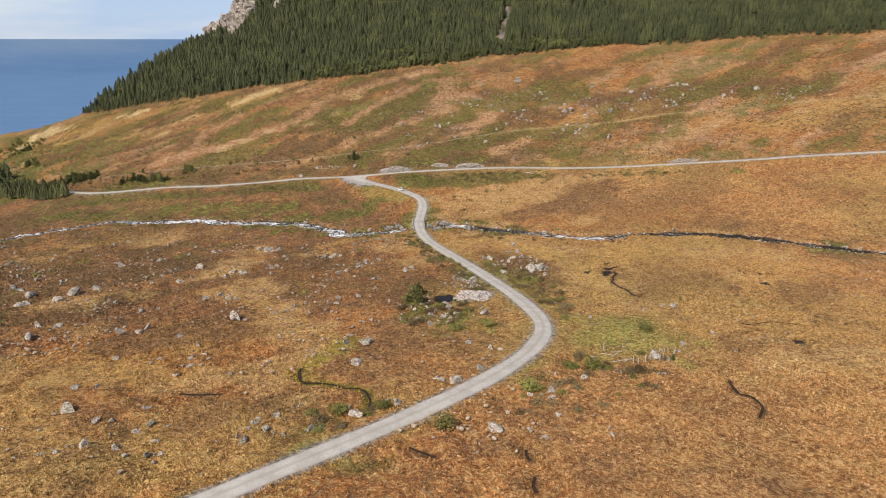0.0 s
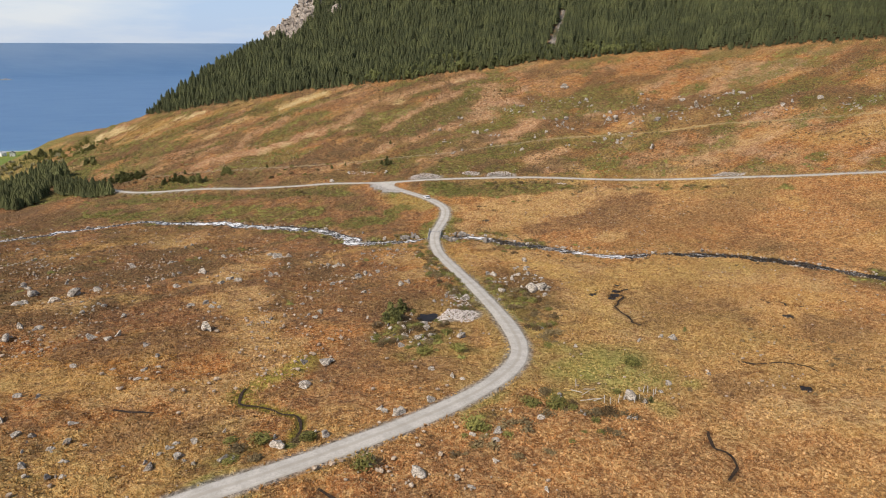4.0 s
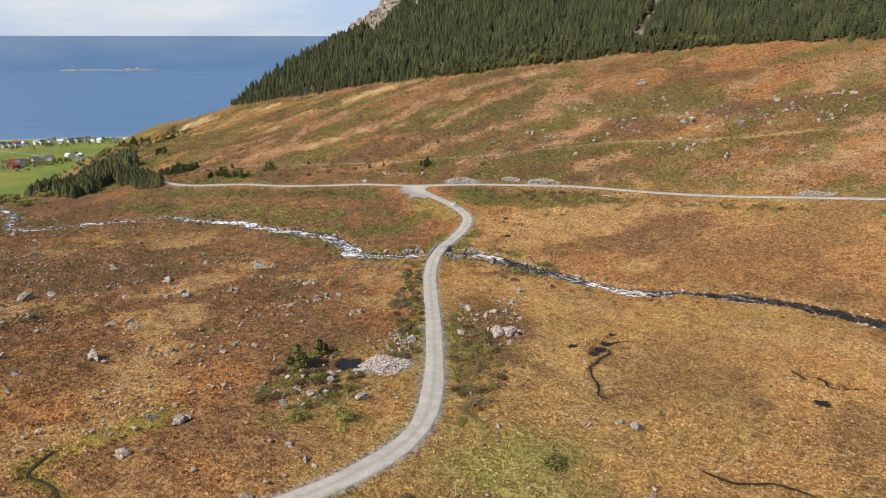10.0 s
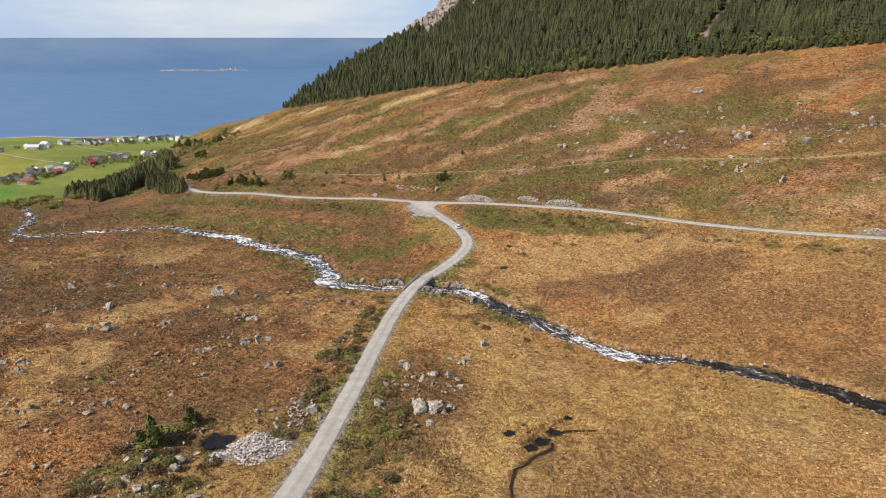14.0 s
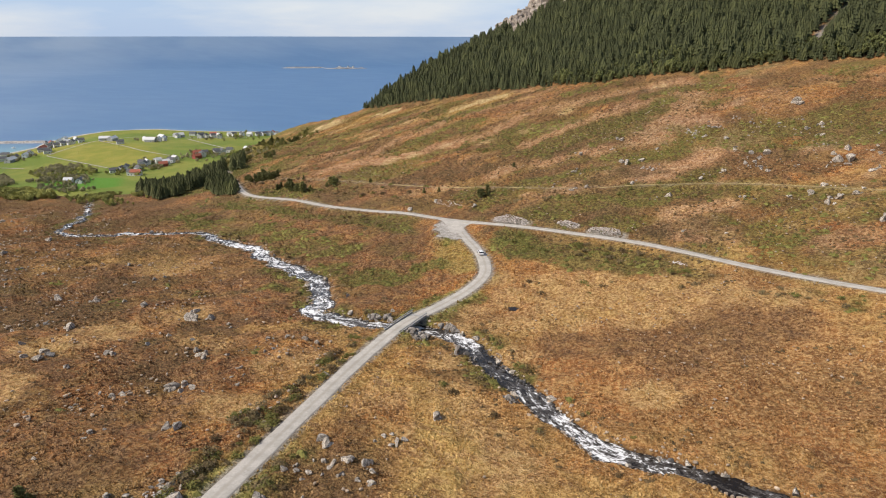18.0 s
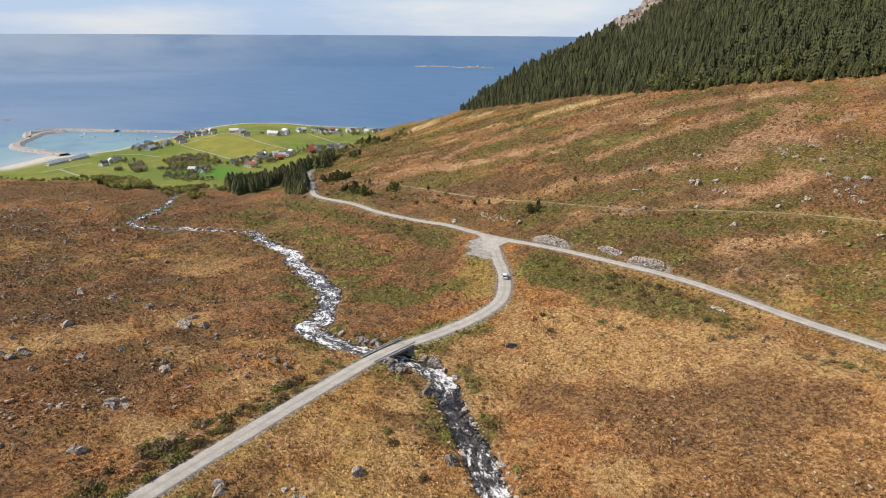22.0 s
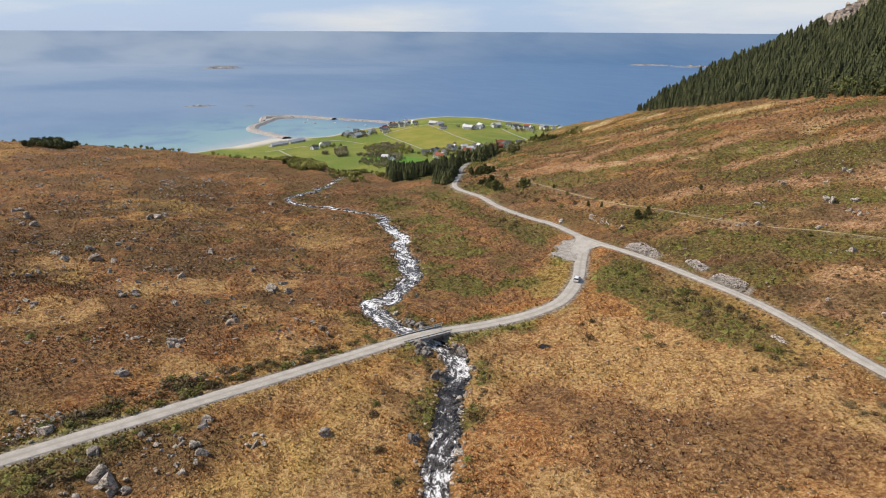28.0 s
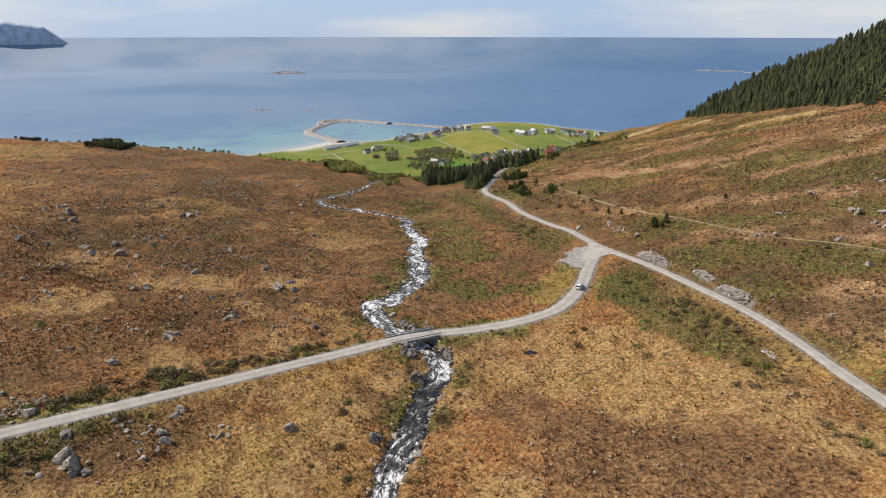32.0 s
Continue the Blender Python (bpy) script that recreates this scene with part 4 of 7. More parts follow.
DARK_FAR = [(20, 332, 13), (35, 318, 11), (48, 326, 11), (56, 306, 9), (42, 343, 8), (10, 345, 10), (28, 345, 8), (60, 296, 7), (154, 278, 16), (138, 272, 11), (167, 284, 14), (149, 265, 11), (119, 271, 7), (163, 269, 10), (21, 233, 16), (3, 216, 14), (32, 196, 13), (56, 237, 7), (-190, 243, 24), (-233, 306, 32), (-114, 322, 22), (-17, 309, 12), (-45, 269, 17), (-62, 232, 15)]
TAN_NEAR = [(18.5, 144, 5), (7.6, 115, 5), (3, 125, 6), (14, 142, 5), (8, 155, 7), (6, 166, 6), (0.4, 208, 8), (1, 198, 9), (8, 175, 8), (14, 158, 7), (14, 147, 6), (11, 137, 7), (5, 134, 7), (-2, 130, 6), (-10, 132, 6), (-18, 132, 5), (-54, 216, 10), (-42, 181, 7), (25, 249, 9), (58, 240, 8), (105, 163, 7), (101, 176, 8), (91, 165, 6), (103, 145, 6), (112, 210, 9), (158, 188, 11), (148, 158, 6), (176, 174, 9), (126, 99, 7), (112, 101, 7), (100, 216, 8)]
TAN_FAR = [(100, 300, 8), (110, 312, 8), (125, 311, 8), (94, 314, 5), (140, 290, 8), (150, 297, 8), (88, 275, 8), (120, 285, 8), (96, 268, 7), (135, 301, 10), (147, 306, 10), (122, 298, 9), (115, 289, 9), (162, 304, 9), (109, 281, 8), (102, 232, 8), (98, 241, 7), (109, 222, 8), (85, 232, 8), (-41, 313, 13), (3, 267, 10), (-5, 245, 8), (-9, 228, 9), (-6, 203, 9), (56, 215, 6), (81, 226, 6), (144, 246, 6), (108, 262, 6), (100, 280, 7), (92, 255, 6), (175, 298, 8), (60, 270, 6), (90, 290, 7)]
CREST = [(-198, 606, 6), (-169, 582, 7), (-162, 589, 7), (-227, 638, 6), (-148, 650, 6), (-148, 669, 9), (-125, 649, 8), (-114, 664, 9), (-78, 605, 5), (14, 592, 7), (23, 600, 7), (1, 594, 6), (50, 476, 5), (70, 486, 5), (23, 485, 5), (6, 477, 5), (-8, 474, 5), (-85, 669, 5), (-54, 557, 8), (-35, 582, 7), (90, 512, 5), (142, 532, 7), (-166, 723, 7), (-191, 732, 7)]
HILL_DARK = [(179, 459, 10), (191, 442, 11), (207, 432, 10), (222, 423, 14), (235, 403, 16), (250, 394, 14), (264, 392, 16), (276, 380, 15), (294, 376, 17), (308, 366, 15), (319, 357, 17), (330, 340, 15), (340, 322, 13), (46, 501, 10), (21, 513, 11), (75, 437, 11), (86, 460, 9), (118, 451, 9), (129, 412, 8), (101, 379, 6), (189, 441, 10), (191, 408, 9), (21, 431, 11), (-19, 461, 10), (79, 386, 7), (68, 387, 5), (91, 372, 4)]
RUST_HILL = [(153, 352, 11), (163, 343, 8), (132, 378, 8), (107, 394, 11), (137, 410, 13)]
tan_s, olive_s = strips(TAN_STREAKS), strips(OLIVE_STREAKS)
crest_p = np.maximum(0.45 * patches(CREST), 1.2 * strips(STRAW_STREAKS)) * (1 - olive_s)
crest_p = np.clip(crest_p, 0, 1)
gloom_p = np.maximum(patches(HILL_DARK) * (1 - tan_s), strips(DARK_STREAKS) * (1 - 0.6 * tan_s)) * (1 - 0.6 * olive_s)
dark_p, tan_p, rust_p = patches(DARK_NEAR + DARK_FAR), patches(TAN_NEAR + TAN_FAR), patches(RUST_HILL)
brown_m = np.clip(np.maximum(brown_m * (1 - 0.8 * tan_p), 0.8 * dark_p * (1 - tan_p)), 0, 1)
heather_m = np.clip(np.maximum(heather_m * (1 - 0.85 * tan_p), 0.30 * dark_p * (1 - tan_p)), 0, 1)
straw_m = np.clip(np.maximum.reduce([straw_m * (1 - 0.6 * dark_p), 0.55 * tan_p, 0.85 * crest_p]), 0, 1)
brown_m = np.clip(np.maximum(brown_m, 0.9 * gloom_p) * (1 - 0.8 * crest_p), 0, 1)
heather_m = np.maximum(heather_m, 0.62 * gloom_p) * (1 - 0.8 * crest_p)
pale_m = pale_m * (1 - 0.8 * gloom_p)
tan_m = np.clip(np.maximum.reduce([tan_m * (1 - 0.85 * gloom_p), 0.75 * tan_p, 0.7 * rust_p]), 0, 1)
tan_m = np.maximum(tan_m * (1 - olive_s), 0.9 * tan_s)
straw_m = straw_m * (1 - 0.8 * gloom_p) * (1 - 0.7 * olive_s)
track_m = step(trail_d, 3.0, 1.2) * step(gx, 120, 200)
mat_m = mat_m * (1 - 0.8 * np.maximum.reduce([tan_p, rust_p, crest_p, tan_s]))
mat_m = np.maximum(mat_m, 0.8 * olive_s)
heather_m, brown_m, straw_m = heather_m * (1 - 0.8 * tan_s), brown_m * (1 - 0.85 * tan_s), straw_m * (1 - 0.7 * tan_s)
q, _ = nearest(gx, gy, spline([(20.5, 147), (19.3, 142), (14.3, 135.1), (11, 132), (8.6, 129), (8.4, 125.4)], 2.0), 20)
flush = 0.85 * step(q + 1.6 * n_low, 5.0, 0.4)
q, _ = nearest(gx, gy, DITCHES[6], 20)
flush = np.maximum(flush, step(q + 0.4 * n_low, 1.5, 0.6))
pool_m = np.zeros_like(gx)
for px, py, pr, _ in POOLS:
    pool_m = np.maximum(pool_m, step(np.hypot(gx - px, gy - py), pr * 1.15, pr * 0.8))
for line in DITCHES:
    q, _ = nearest(gx, gy, line, 6)
    pool_m = np.maximum(pool_m, 0.5 * step(q + 0.3 * n_low, 0.9, 0.3))
wet_m = np.maximum(wet_m, pool_m)
meadow_y = step(edge_distance(gx, gy, [(-960, 1010), (-850, 1130), (-720, 1075), (-610, 1010), (-640, 930), (-830, 980)]), 4, -4)
meadow_g = step(edge_distance(gx, gy, [(-640, 780), (-650, 850), (-560, 850), (-520, 800), (-570, 760)]), 4, -4)
scrub_m = step(n_big + 0.6 * n_mid, 0.05, 0.5) * step(rim_out, 300, 150) * low_land * (1 - meadow_g)
straw_m = np.maximum(straw_m, 0.85 * track_m)
paint(ground_ob, "cover_g", tan_m, crest_p)
paint(ground_ob, "cover_f", mat_m, lush_m)
paint(ground_ob, "cover_d", meadow_y, meadow_g, np.clip(scrub_m + 0, 0, 1))
paint(ground_ob, "cover_e", flush, brown_m * (1 - 0.75 * straw_m), pale_m)
tan_m = tan_m * (1 - 0.8 * straw_m)
paint(ground_ob, "cover_a", green_m * (1 - wood_m), low_land, wood_m)
paint(ground_ob, "cover_b", rock_m, sand_m, heather_m * (1 - low_land))
paint(ground_ob, "cover_c", straw_m * (1 - low_land) * (1 - wood_m), wet_m, gravel_m)

TINT = np.stack([heather_m, np.maximum(straw_m, 0.6 * flush), brown_m * (1 - 0.75 * straw_m), pale_m, np.maximum(green_m, lush_m), mat_m, tan_m, crest_p], 1).reshape(len(GX), len(GY), 8)

# the sea, out to its horizon
ring_r = np.r_[np.linspace(400, 2400, 80), np.linspace(2430, 4955, 40)]
ring_a = np.linspace(0, 2 * np.pi, 301)
sr, sa = (a.ravel() for a in np.meshgrid(ring_r, ring_a, indexing="ij"))
sx, sy = 150 + sr * np.cos(sa), 130 + sr * np.sin(sa)
far = np.clip((sr - 4150) / 800, 0, 1)
sz = SEA + (212 - 0.0072 * 4955) * far**1.5
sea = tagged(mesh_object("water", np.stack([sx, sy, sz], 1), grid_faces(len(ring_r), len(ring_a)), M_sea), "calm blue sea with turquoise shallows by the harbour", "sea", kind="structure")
off = edge_distance(sx, sy, COAST)
shoal = (step(off, 520, 60) * step(sy, 1150, 950) + 0.25 * step(off, 40, 5)) * (off > -60)
# masks: shoals, sand bar, then painted glare to the west and haze far out
paint(sea, "shoal_glare", np.clip(shoal, 0, 1) * (sr < 2300), step(off, 60, 5) * step(np.hypot(sx + 985, sy - 760), 170, 60) * 0.9, np.clip((0.45 + 0.45 * step(sr, 2400, 4600)) * step(np.degrees(np.arctan2(sx - 200, sy - 170)), -30, -70) + 0.35 * step(sr, 4200, 4900), 0, 1))


# ---------------------------------------------------------------- roads and stream
def ribbon(name, line, zs, half, material, cross, crown=0.0, skirt=0.0):
    """A strip along a line; cross: positions over the width from -1 to 1."""
    d = np.gradient(line, axis=0)
    d /= np.linalg.norm(d, axis=1)[:, None]
    side = np.stack([d[:, 1], -d[:, 0]], 1)
    half = np.broadcast_to(half, len(line))
    u = np.array(cross)
    x = line[:, None, 0] + side[:, None, 0] * half[:, None] * u
    y = line[:, None, 1] + side[:, None, 1] * half[:, None] * u
    z = zs[:, None] + crown * (1 - u**2)[None] - skirt * (np.abs(u) > 0.99)[None]
    ob = mesh_object(name, np.stack([x, y, z], 2).reshape(-1, 3), grid_faces(len(line), len(u)), material)
    return ob, np.tile(u, len(line))


CROSS = np.linspace(-1, 1, 17)
for nm, line, zs, half, text in (("road", ROAD, ROAD_Z, ROAD_W, "pale grey single-lane gravel road with worn wheel tracks"), ("road", HIGH_ROAD, HIGH_Z, HIGH_W, "narrow pale gravel road along the foot of the hill")):
    wob = half * (1 + 0.10 * vnoise(np.arange(len(line)) * 1.5, np.zeros(len(line)), 7, 31))
    ob, u = ribbon(nm, line, zs, wob, M_gravel, CROSS, 0.07, 0.25)
    tagged(ob, text, "road", kind="structure")
    au = np.abs(u)
    paint(ob, "lane", au, au, np.clip(step(au, 0.22, 0.08) * 0.8 + step(au, 0.72, 0.95), 0, 1))
ACROSS = np.linspace(-1, 1, 13)
water, u = ribbon("stream", STREAM, STREAM_Z, STREAM_W + 0.9, M_stream, ACROSS)
tagged(water, "dark peaty stream with white rapids between stony banks", "stream", kind="structure")
paint(water, "foam", np.repeat(RAPID, 13), np.abs(u))
reach = np.repeat(RUN, 13)
flow = np.stack([reach * 0.5, u * np.repeat(STREAM_W + 0.9, 13), np.zeros(len(u))], 1).astype(np.float32)
water.data.attributes.new("flow", "FLOAT_VECTOR", "POINT").data.foreach_set("vector", flow.ravel())
co = np.empty(len(u) * 3, np.float32)
water.data.vertices.foreach_get("co", co)
co[2::3] += np.repeat(RAPID, 13) * (0.22 * vnoise(co[0::3], co[1::3], 1.7, 61) + 0.14 * vnoise(co[0::3], co[1::3], 0.8, 62))
water.data.vertices.foreach_set("co", co)
lay = new("layby", bpy.data.meshes.new("layby"))
bm = bmesh.new()
ring = spline(LAYBY + LAYBY[:1], 0.7)[:-1]
ring = ring + 0.9 * np.stack([vnoise(ring[:, 0], ring[:, 1], 1.9, 63), vnoise(ring[:, 0], ring[:, 1], 1.9, 64)], 1)
bm.faces.new([bm.verts.new((a, b, float(h) + 0.02)) for (a, b), h in zip(ring, junction_z(ring[:, 0], ring[:, 1]))])
bmesh.ops.triangulate(bm, faces=bm.faces[:])
bm.to_mesh(lay.data)
bm.free()
lay.data.materials.append(M_layby)
apron = new("junction_apron", bpy.data.meshes.new("junction_apron"))
bm = bmesh.new()
ring = spline(APRON + APRON[:1], 1.2)[:-1]
bm.faces.new([bm.verts.new((a, b, float(h) + 0.04)) for (a, b), h in zip(ring, junction_z(ring[:, 0], ring[:, 1]))])
bmesh.ops.triangulate(bm, faces=bm.faces[:])
bm.to_mesh(apron.data)
bm.free()
apron.data.materials.append(M_gravel)
tagged(apron, "wide gravel mouth where the two roads meet", "road", kind="structure")
tagged(lay, "pale gravel lay-by beside the road junction", "lay-by", kind="structure")


# ---------------------------------------------------------------- woods
def spruce_arrays(r, tiers=6, points=6, wide=0.235, blunt=0.8):
    """Unit spruce crown, height 1: drooping jagged tiers."""
    v, f = [], []
    for k in range(tiers):
        z0 = 0.10 + 0.80 * (k / tiers) ** 0.95
        top = min(1.0, z0 + 0.30 - 0.08 * k / tiers)
        rad = wide * (1 - k / tiers) ** blunt + 0.015
        base = len(v)
        v.append((r.normal(0, 0.006), r.normal(0, 0.006), top))
        turn = r.random() * 6.28
        for i in range(points * 2):
            a = turn + i * math.pi / points
            q = rad * (r.uniform(0.85, 1.2) if i % 2 == 0 else r.uniform(0.45, 0.65))
            v.append((q * math.cos(a), q * math.sin(a), z0 + (0.0 if i % 2 == 0 else 0.045) + r.normal(0, 0.012)))
        for i in range(points * 2):
            f.append((base, base + 1 + i, base + 1 + (i + 1) % (points * 2)))
    return np.array(v), np.array(f)


def scatter_mesh(name, templates, places, scales, turns, pick, material, smooth=False, tall=None, tilt=None):
    """Many copies of small templates in one mesh."""
    vs, fs, n = [], [], 0
    for t, (v, f) in enumerate(templates):
        sel = np.nonzero(pick == t)[0]
        if not len(sel):
            continue
        c, s = np.cos(turns[sel])[:, None], np.sin(turns[sel])[:, None]
        w = scales[sel][:, None]
        h = w if tall is None else tall[sel][:, None]
        p = np.stack([(v[:, 0] * c - v[:, 1] * s) * w + places[sel, 0:1], (v[:, 0] * s + v[:, 1] * c) * w + places[sel, 1:2], v[:, 2] * h + places[sel, 2:3]], 2)
        vs.append(p.reshape(-1, 3))
        fs.append((f[None] + (np.arange(len(sel)) * len(v))[:, None, None] + n).reshape(-1, f.shape[1]))
        n += len(sel) * len(v)
    return mesh_object(name, np.vstack(vs), np.vstack(fs), material, smooth)


r_tree = np.random.default_rng(11)
SPRUCES = [spruce_arrays(r_tree, 5, 6, r_tree.uniform(0.23, 0.30), 0.68) for _ in range(6)]
ax, ay = (a.ravel() for a in np.meshgrid(np.arange(-160, 520, 3.5), np.arange(330, 1000, 3.5), indexing="ij"))
ax, ay = ax + r_tree.uniform(-1.7, 1.7, ax.shape), ay + r_tree.uniform(-1.7, 1.7, ax.shape)
keep = inside(ax, ay, WOOD)
ax, ay = ax[keep], ay[keep]
t_up, _ = nearest(ax, ay, np.array(WOOD_EDGE, float), 700)
flk = np.hypot(ax - 2, ay - 824)
gully = np.abs((ax - 232) * 0.88 - (ay - 569) * 0.48)
keep = (t_up < 185) & ~((flk + 12 * vnoise(ax, ay, 17, 22) < 38) & (t_up > 80)) & ~((gully < 4.2) & (t_up > 12) & (t_up < 90) & (np.abs(ax - 245) < 45)) & (r_tree.random(len(ax)) > 0.05) & (np.hypot((ax - 146) / 17, (ay - 573) / 5) > 1)
ax, ay, t_up = ax[keep], ay[keep], t_up[keep]
tree_h = r_tree.uniform(6.5, 15.5, len(ax)) * (0.62 + 0.38 * step(t_up, 2, 16)) * (0.86 + 0.2 * vnoise(ax, ay, 40, 15))
az = ground_z(ax, ay) - 0.3
edge = np.nonzero(t_up < 8)[0]
edge = edge[np.argsort(np.hypot(ax[edge] - 100, ay[edge] - 300))][:60]
rest = np.setdiff1d(np.arange(len(ax)), edge)
forest = scatter_mesh("forest", SPRUCES, np.stack([ax, ay, az], 1)[rest], tree_h[rest], r_tree.random(len(rest)) * 6.28, r_tree.integers(0, 6, len(rest)), M_forest, tall=tree_h[rest])
tagged(forest, "dense dark spruce forest covering the steep mountainside", "forest", kind="stuff")


def part(name, bm, material, parent, label=""):
    me = bpy.data.meshes.new(name)
    bm.to_mesh(me)
    bm.free()
    me.materials.append(material)
    ob = new(name, me)
    ob.parent = parent
    return tagged(ob, label)


def tube(bm, a, b, r0, r1, sides=7):
    """A tapered limb between two places."""
    a, b = Vector(a), Vector(b)
    q = (b - a).to_track_quat("Z", "Y")
    rings = [[bm.verts.new(p + q @ Vector((r * math.cos(k * 2 * math.pi / sides), r * math.sin(k * 2 * math.pi / sides), 0))) for k in range(sides)] for p, r in ((a, r0), (b, r1))]
    for k in range(sides):
        bm.faces.new((rings[0][k], rings[0][(k + 1) % sides], rings[1][(k + 1) % sides], rings[1][k]))
    bm.faces.new(rings[1]), bm.faces.new(rings[0][::-1])


def spruce_thing(seed, wide=0.25, blunt=0.8):
    root = new("spruce_tree")
    bm = bmesh.new()
    tube(bm, (0, 0, -0.03), (0, 0, 0.9), 0.018, 0.004)
    part("trunk", bm, M_bark, root)
    v, f = spruce_arrays(np.random.default_rng(seed), 9, 8, wide, blunt)
    mesh_object("crown", v, f, M_spruce, False, root)
    return root


def set_things(makers, spots, label, category, group, flat=1.0):
    """Build each kind once at its first spot, then copy it to the rest. Spots: x, y, z, size, turn, kind."""
    first = {}
    for x, y, z, size, turn, kind in spots:
        if kind not in first:
            ob = first[kind] = makers[kind]()
            ob.matrix_basis = pose(x, y, z, 0, 0, turn) @ Matrix.Diagonal((size, size, size * flat, 1))
            tagged(ob, label, category, group)
        else:
            c = copy_thing(first[kind], Matrix.Identity(4))
            c.matrix_basis = pose(x, y, z, 0, 0, turn) @ Matrix.Diagonal((size, size, size * flat, 1))


spots = [(ax[i], ay[i], az[i], tree_h[i], r_tree.uniform(0, 360), int(r_tree.integers(0, 4))) for i in edge]
set_things({k: (lambda k=k: spruce_thing(40 + k)) for k in range(4)}, spots, "dark green spruce at the lower edge of the forest", "tree", "spruces along the forest edge")


# ---------------------------------------------------------------- trees, bushes and tufts
def spread(n, ring, seed):
    """n random places in a ring of corners."""
    r = np.random.default_rng(seed)
    c = np.array(ring, float)
    lo, hi = c.min(0), c.max(0)
    out = np.zeros((0, 2))
    while len(out) < n:
        p = r.uniform(lo, hi, (n * 3, 2))
        out = np.vstack([out, p[inside(p[:, 0], p[:, 1], ring)]])
    return out[:n]


def clear_of(p, gap):
    return (nearest(p[:, 0], p[:, 1], ROAD, 30)[0] > gap) & (nearest(p[:, 0], p[:, 1], HIGH_ROAD, 30)[0] > gap) & (nearest(p[:, 0], p[:, 1], STREAM, 30)[0] > gap + 1.5)


def tree_spots(p, lo, hi, seed, kinds=4, sink=0.25):
    r = np.random.default_rng(seed)
    return [(x, y, float(ground_z(x, y)) - sink, r.uniform(lo, hi), r.uniform(0, 360), int(r.integers(0, kinds))) for x, y in p]


makers = {k: (lambda k=k: spruce_thing(60 + k, 0.33, 0.6)) for k in range(4)}
stand = np.vstack([spread(190, [(-190, 478), (-182, 466), (-174, 458), (-164, 457), (-156, 466), (-154, 478), (-158, 500), (-172, 516), (-190, 505)], 3), spread(130, [(-142, 478), (-123, 460), (-107, 450), (-101, 450.5), (-106, 462), (-120, 480), (-136, 500), (-150, 515), (-158, 510), (-150, 492)], 37), spread(200, [(-185, 515), (-156, 515), (-160, 545), (-188, 600), (-225, 630), (-240, 580)], 31), spread(130, [(-232, 512), (-214, 494), (-198, 482), (-188, 500), (-200, 528), (-226, 534)], 36)])
stand = stand[clear_of(stand, 3.0)]
stand = stand[np.argsort(np.hypot(stand[:, 0] - 100, stand[:, 1] - 100))]
set_things(makers, tree_spots(stand[:90], 6.5, 10, 4), "dark green planted spruce in a small dense stand by the road", "tree", "planted spruces by the road")
more = stand[90:]
h = np.random.default_rng(2).uniform(7, 10.5, len(more)) + 4.0 * np.maximum(step(more[:, 1], 520, 545), step(more[:, 0], -188, -205))
tagged(scatter_mesh("spruce_stand", SPRUCES, np.column_stack([more, ground_z(more[:, 0], more[:, 1]) - 0.3]), h, h * 9, np.arange(len(more)) % 5, M_spruce, tall=h), "dark planted spruces further down the slope", "forest", kind="stuff")
few = np.vstack([spread(46, [(-124, 492), (-113, 484), (-94, 477), (-88, 482), (-96, 490), (-116, 498)], 5), spread(20, [(-75, 452), (-44, 434), (-42, 439), (-68, 458)], 6), spread(6, [(-34, 441), (-29, 438), (-28, 442), (-32, 445)], 9), spread(26, [(-280, 738), (-255, 728), (-222, 706), (-218, 714), (-250, 738)], 32), spread(10, [(-188, 660), (-172, 652), (-175, 664)], 33), spread(10, [(-160, 575), (-146, 566), (-148, 580), (-158, 588)], 34)])



def leaf_ball(r, n, flat=0.6, leaf=0.16):
    """Many small leaf faces filling a few uneven lobes of a unit bush."""
    v, f = [], []
    lobes = [(r.uniform(-0.35, 0.35), r.uniform(-0.35, 0.35), r.uniform(0.2, 0.5) * flat * 1.4, r.uniform(0.35, 0.55)) for _ in range(5)]
    for _ in range(n):
        x, y, z, q = lobes[r.integers(0, 5)]
        d = r.normal(size=3)
        d /= np.linalg.norm(d)
        p = np.array([x, y, z]) + d * q * r.uniform(0.6, 1.0) * np.array([1, 1, flat])
        p[2] = max(p[2], 0.02)
        a = np.cross(d, r.normal(size=3))
        a /= np.linalg.norm(a)
        b = np.cross(d, a) + d * 0.5
        k = len(v)
        v += [p - a * leaf * 0.5, p + a * leaf * 0.5, p + b * leaf * r.uniform(0.8, 1.5)]
        f.append((k, k + 1, k + 2))
    return np.array(v), np.array(f)


M_twig = foliage("bare_shrub_twigs", (0.095, 0.070, 0.038), (0.27, 0.20, 0.095))
M_bare = foliage("budding_twigs", (0.19, 0.17, 0.095), (0.40, 0.36, 0.20))


def bush_thing(seed, material):
    root = new("juniper_bush")
    r = np.random.default_rng(seed)
    bm = bmesh.new()
    for _ in range(5):
        tube(bm, (0, 0, -0.08), (r.uniform(-0.35, 0.35), r.uniform(-0.35, 0.35), 0.42), 0.035, 0.01, 5)
    part("stem", bm, M_bark, root)
    v, f = leaf_ball(r, 520, 0.75, 0.11)
    mesh_object("foliage", v, f, material, False, root)
    return root


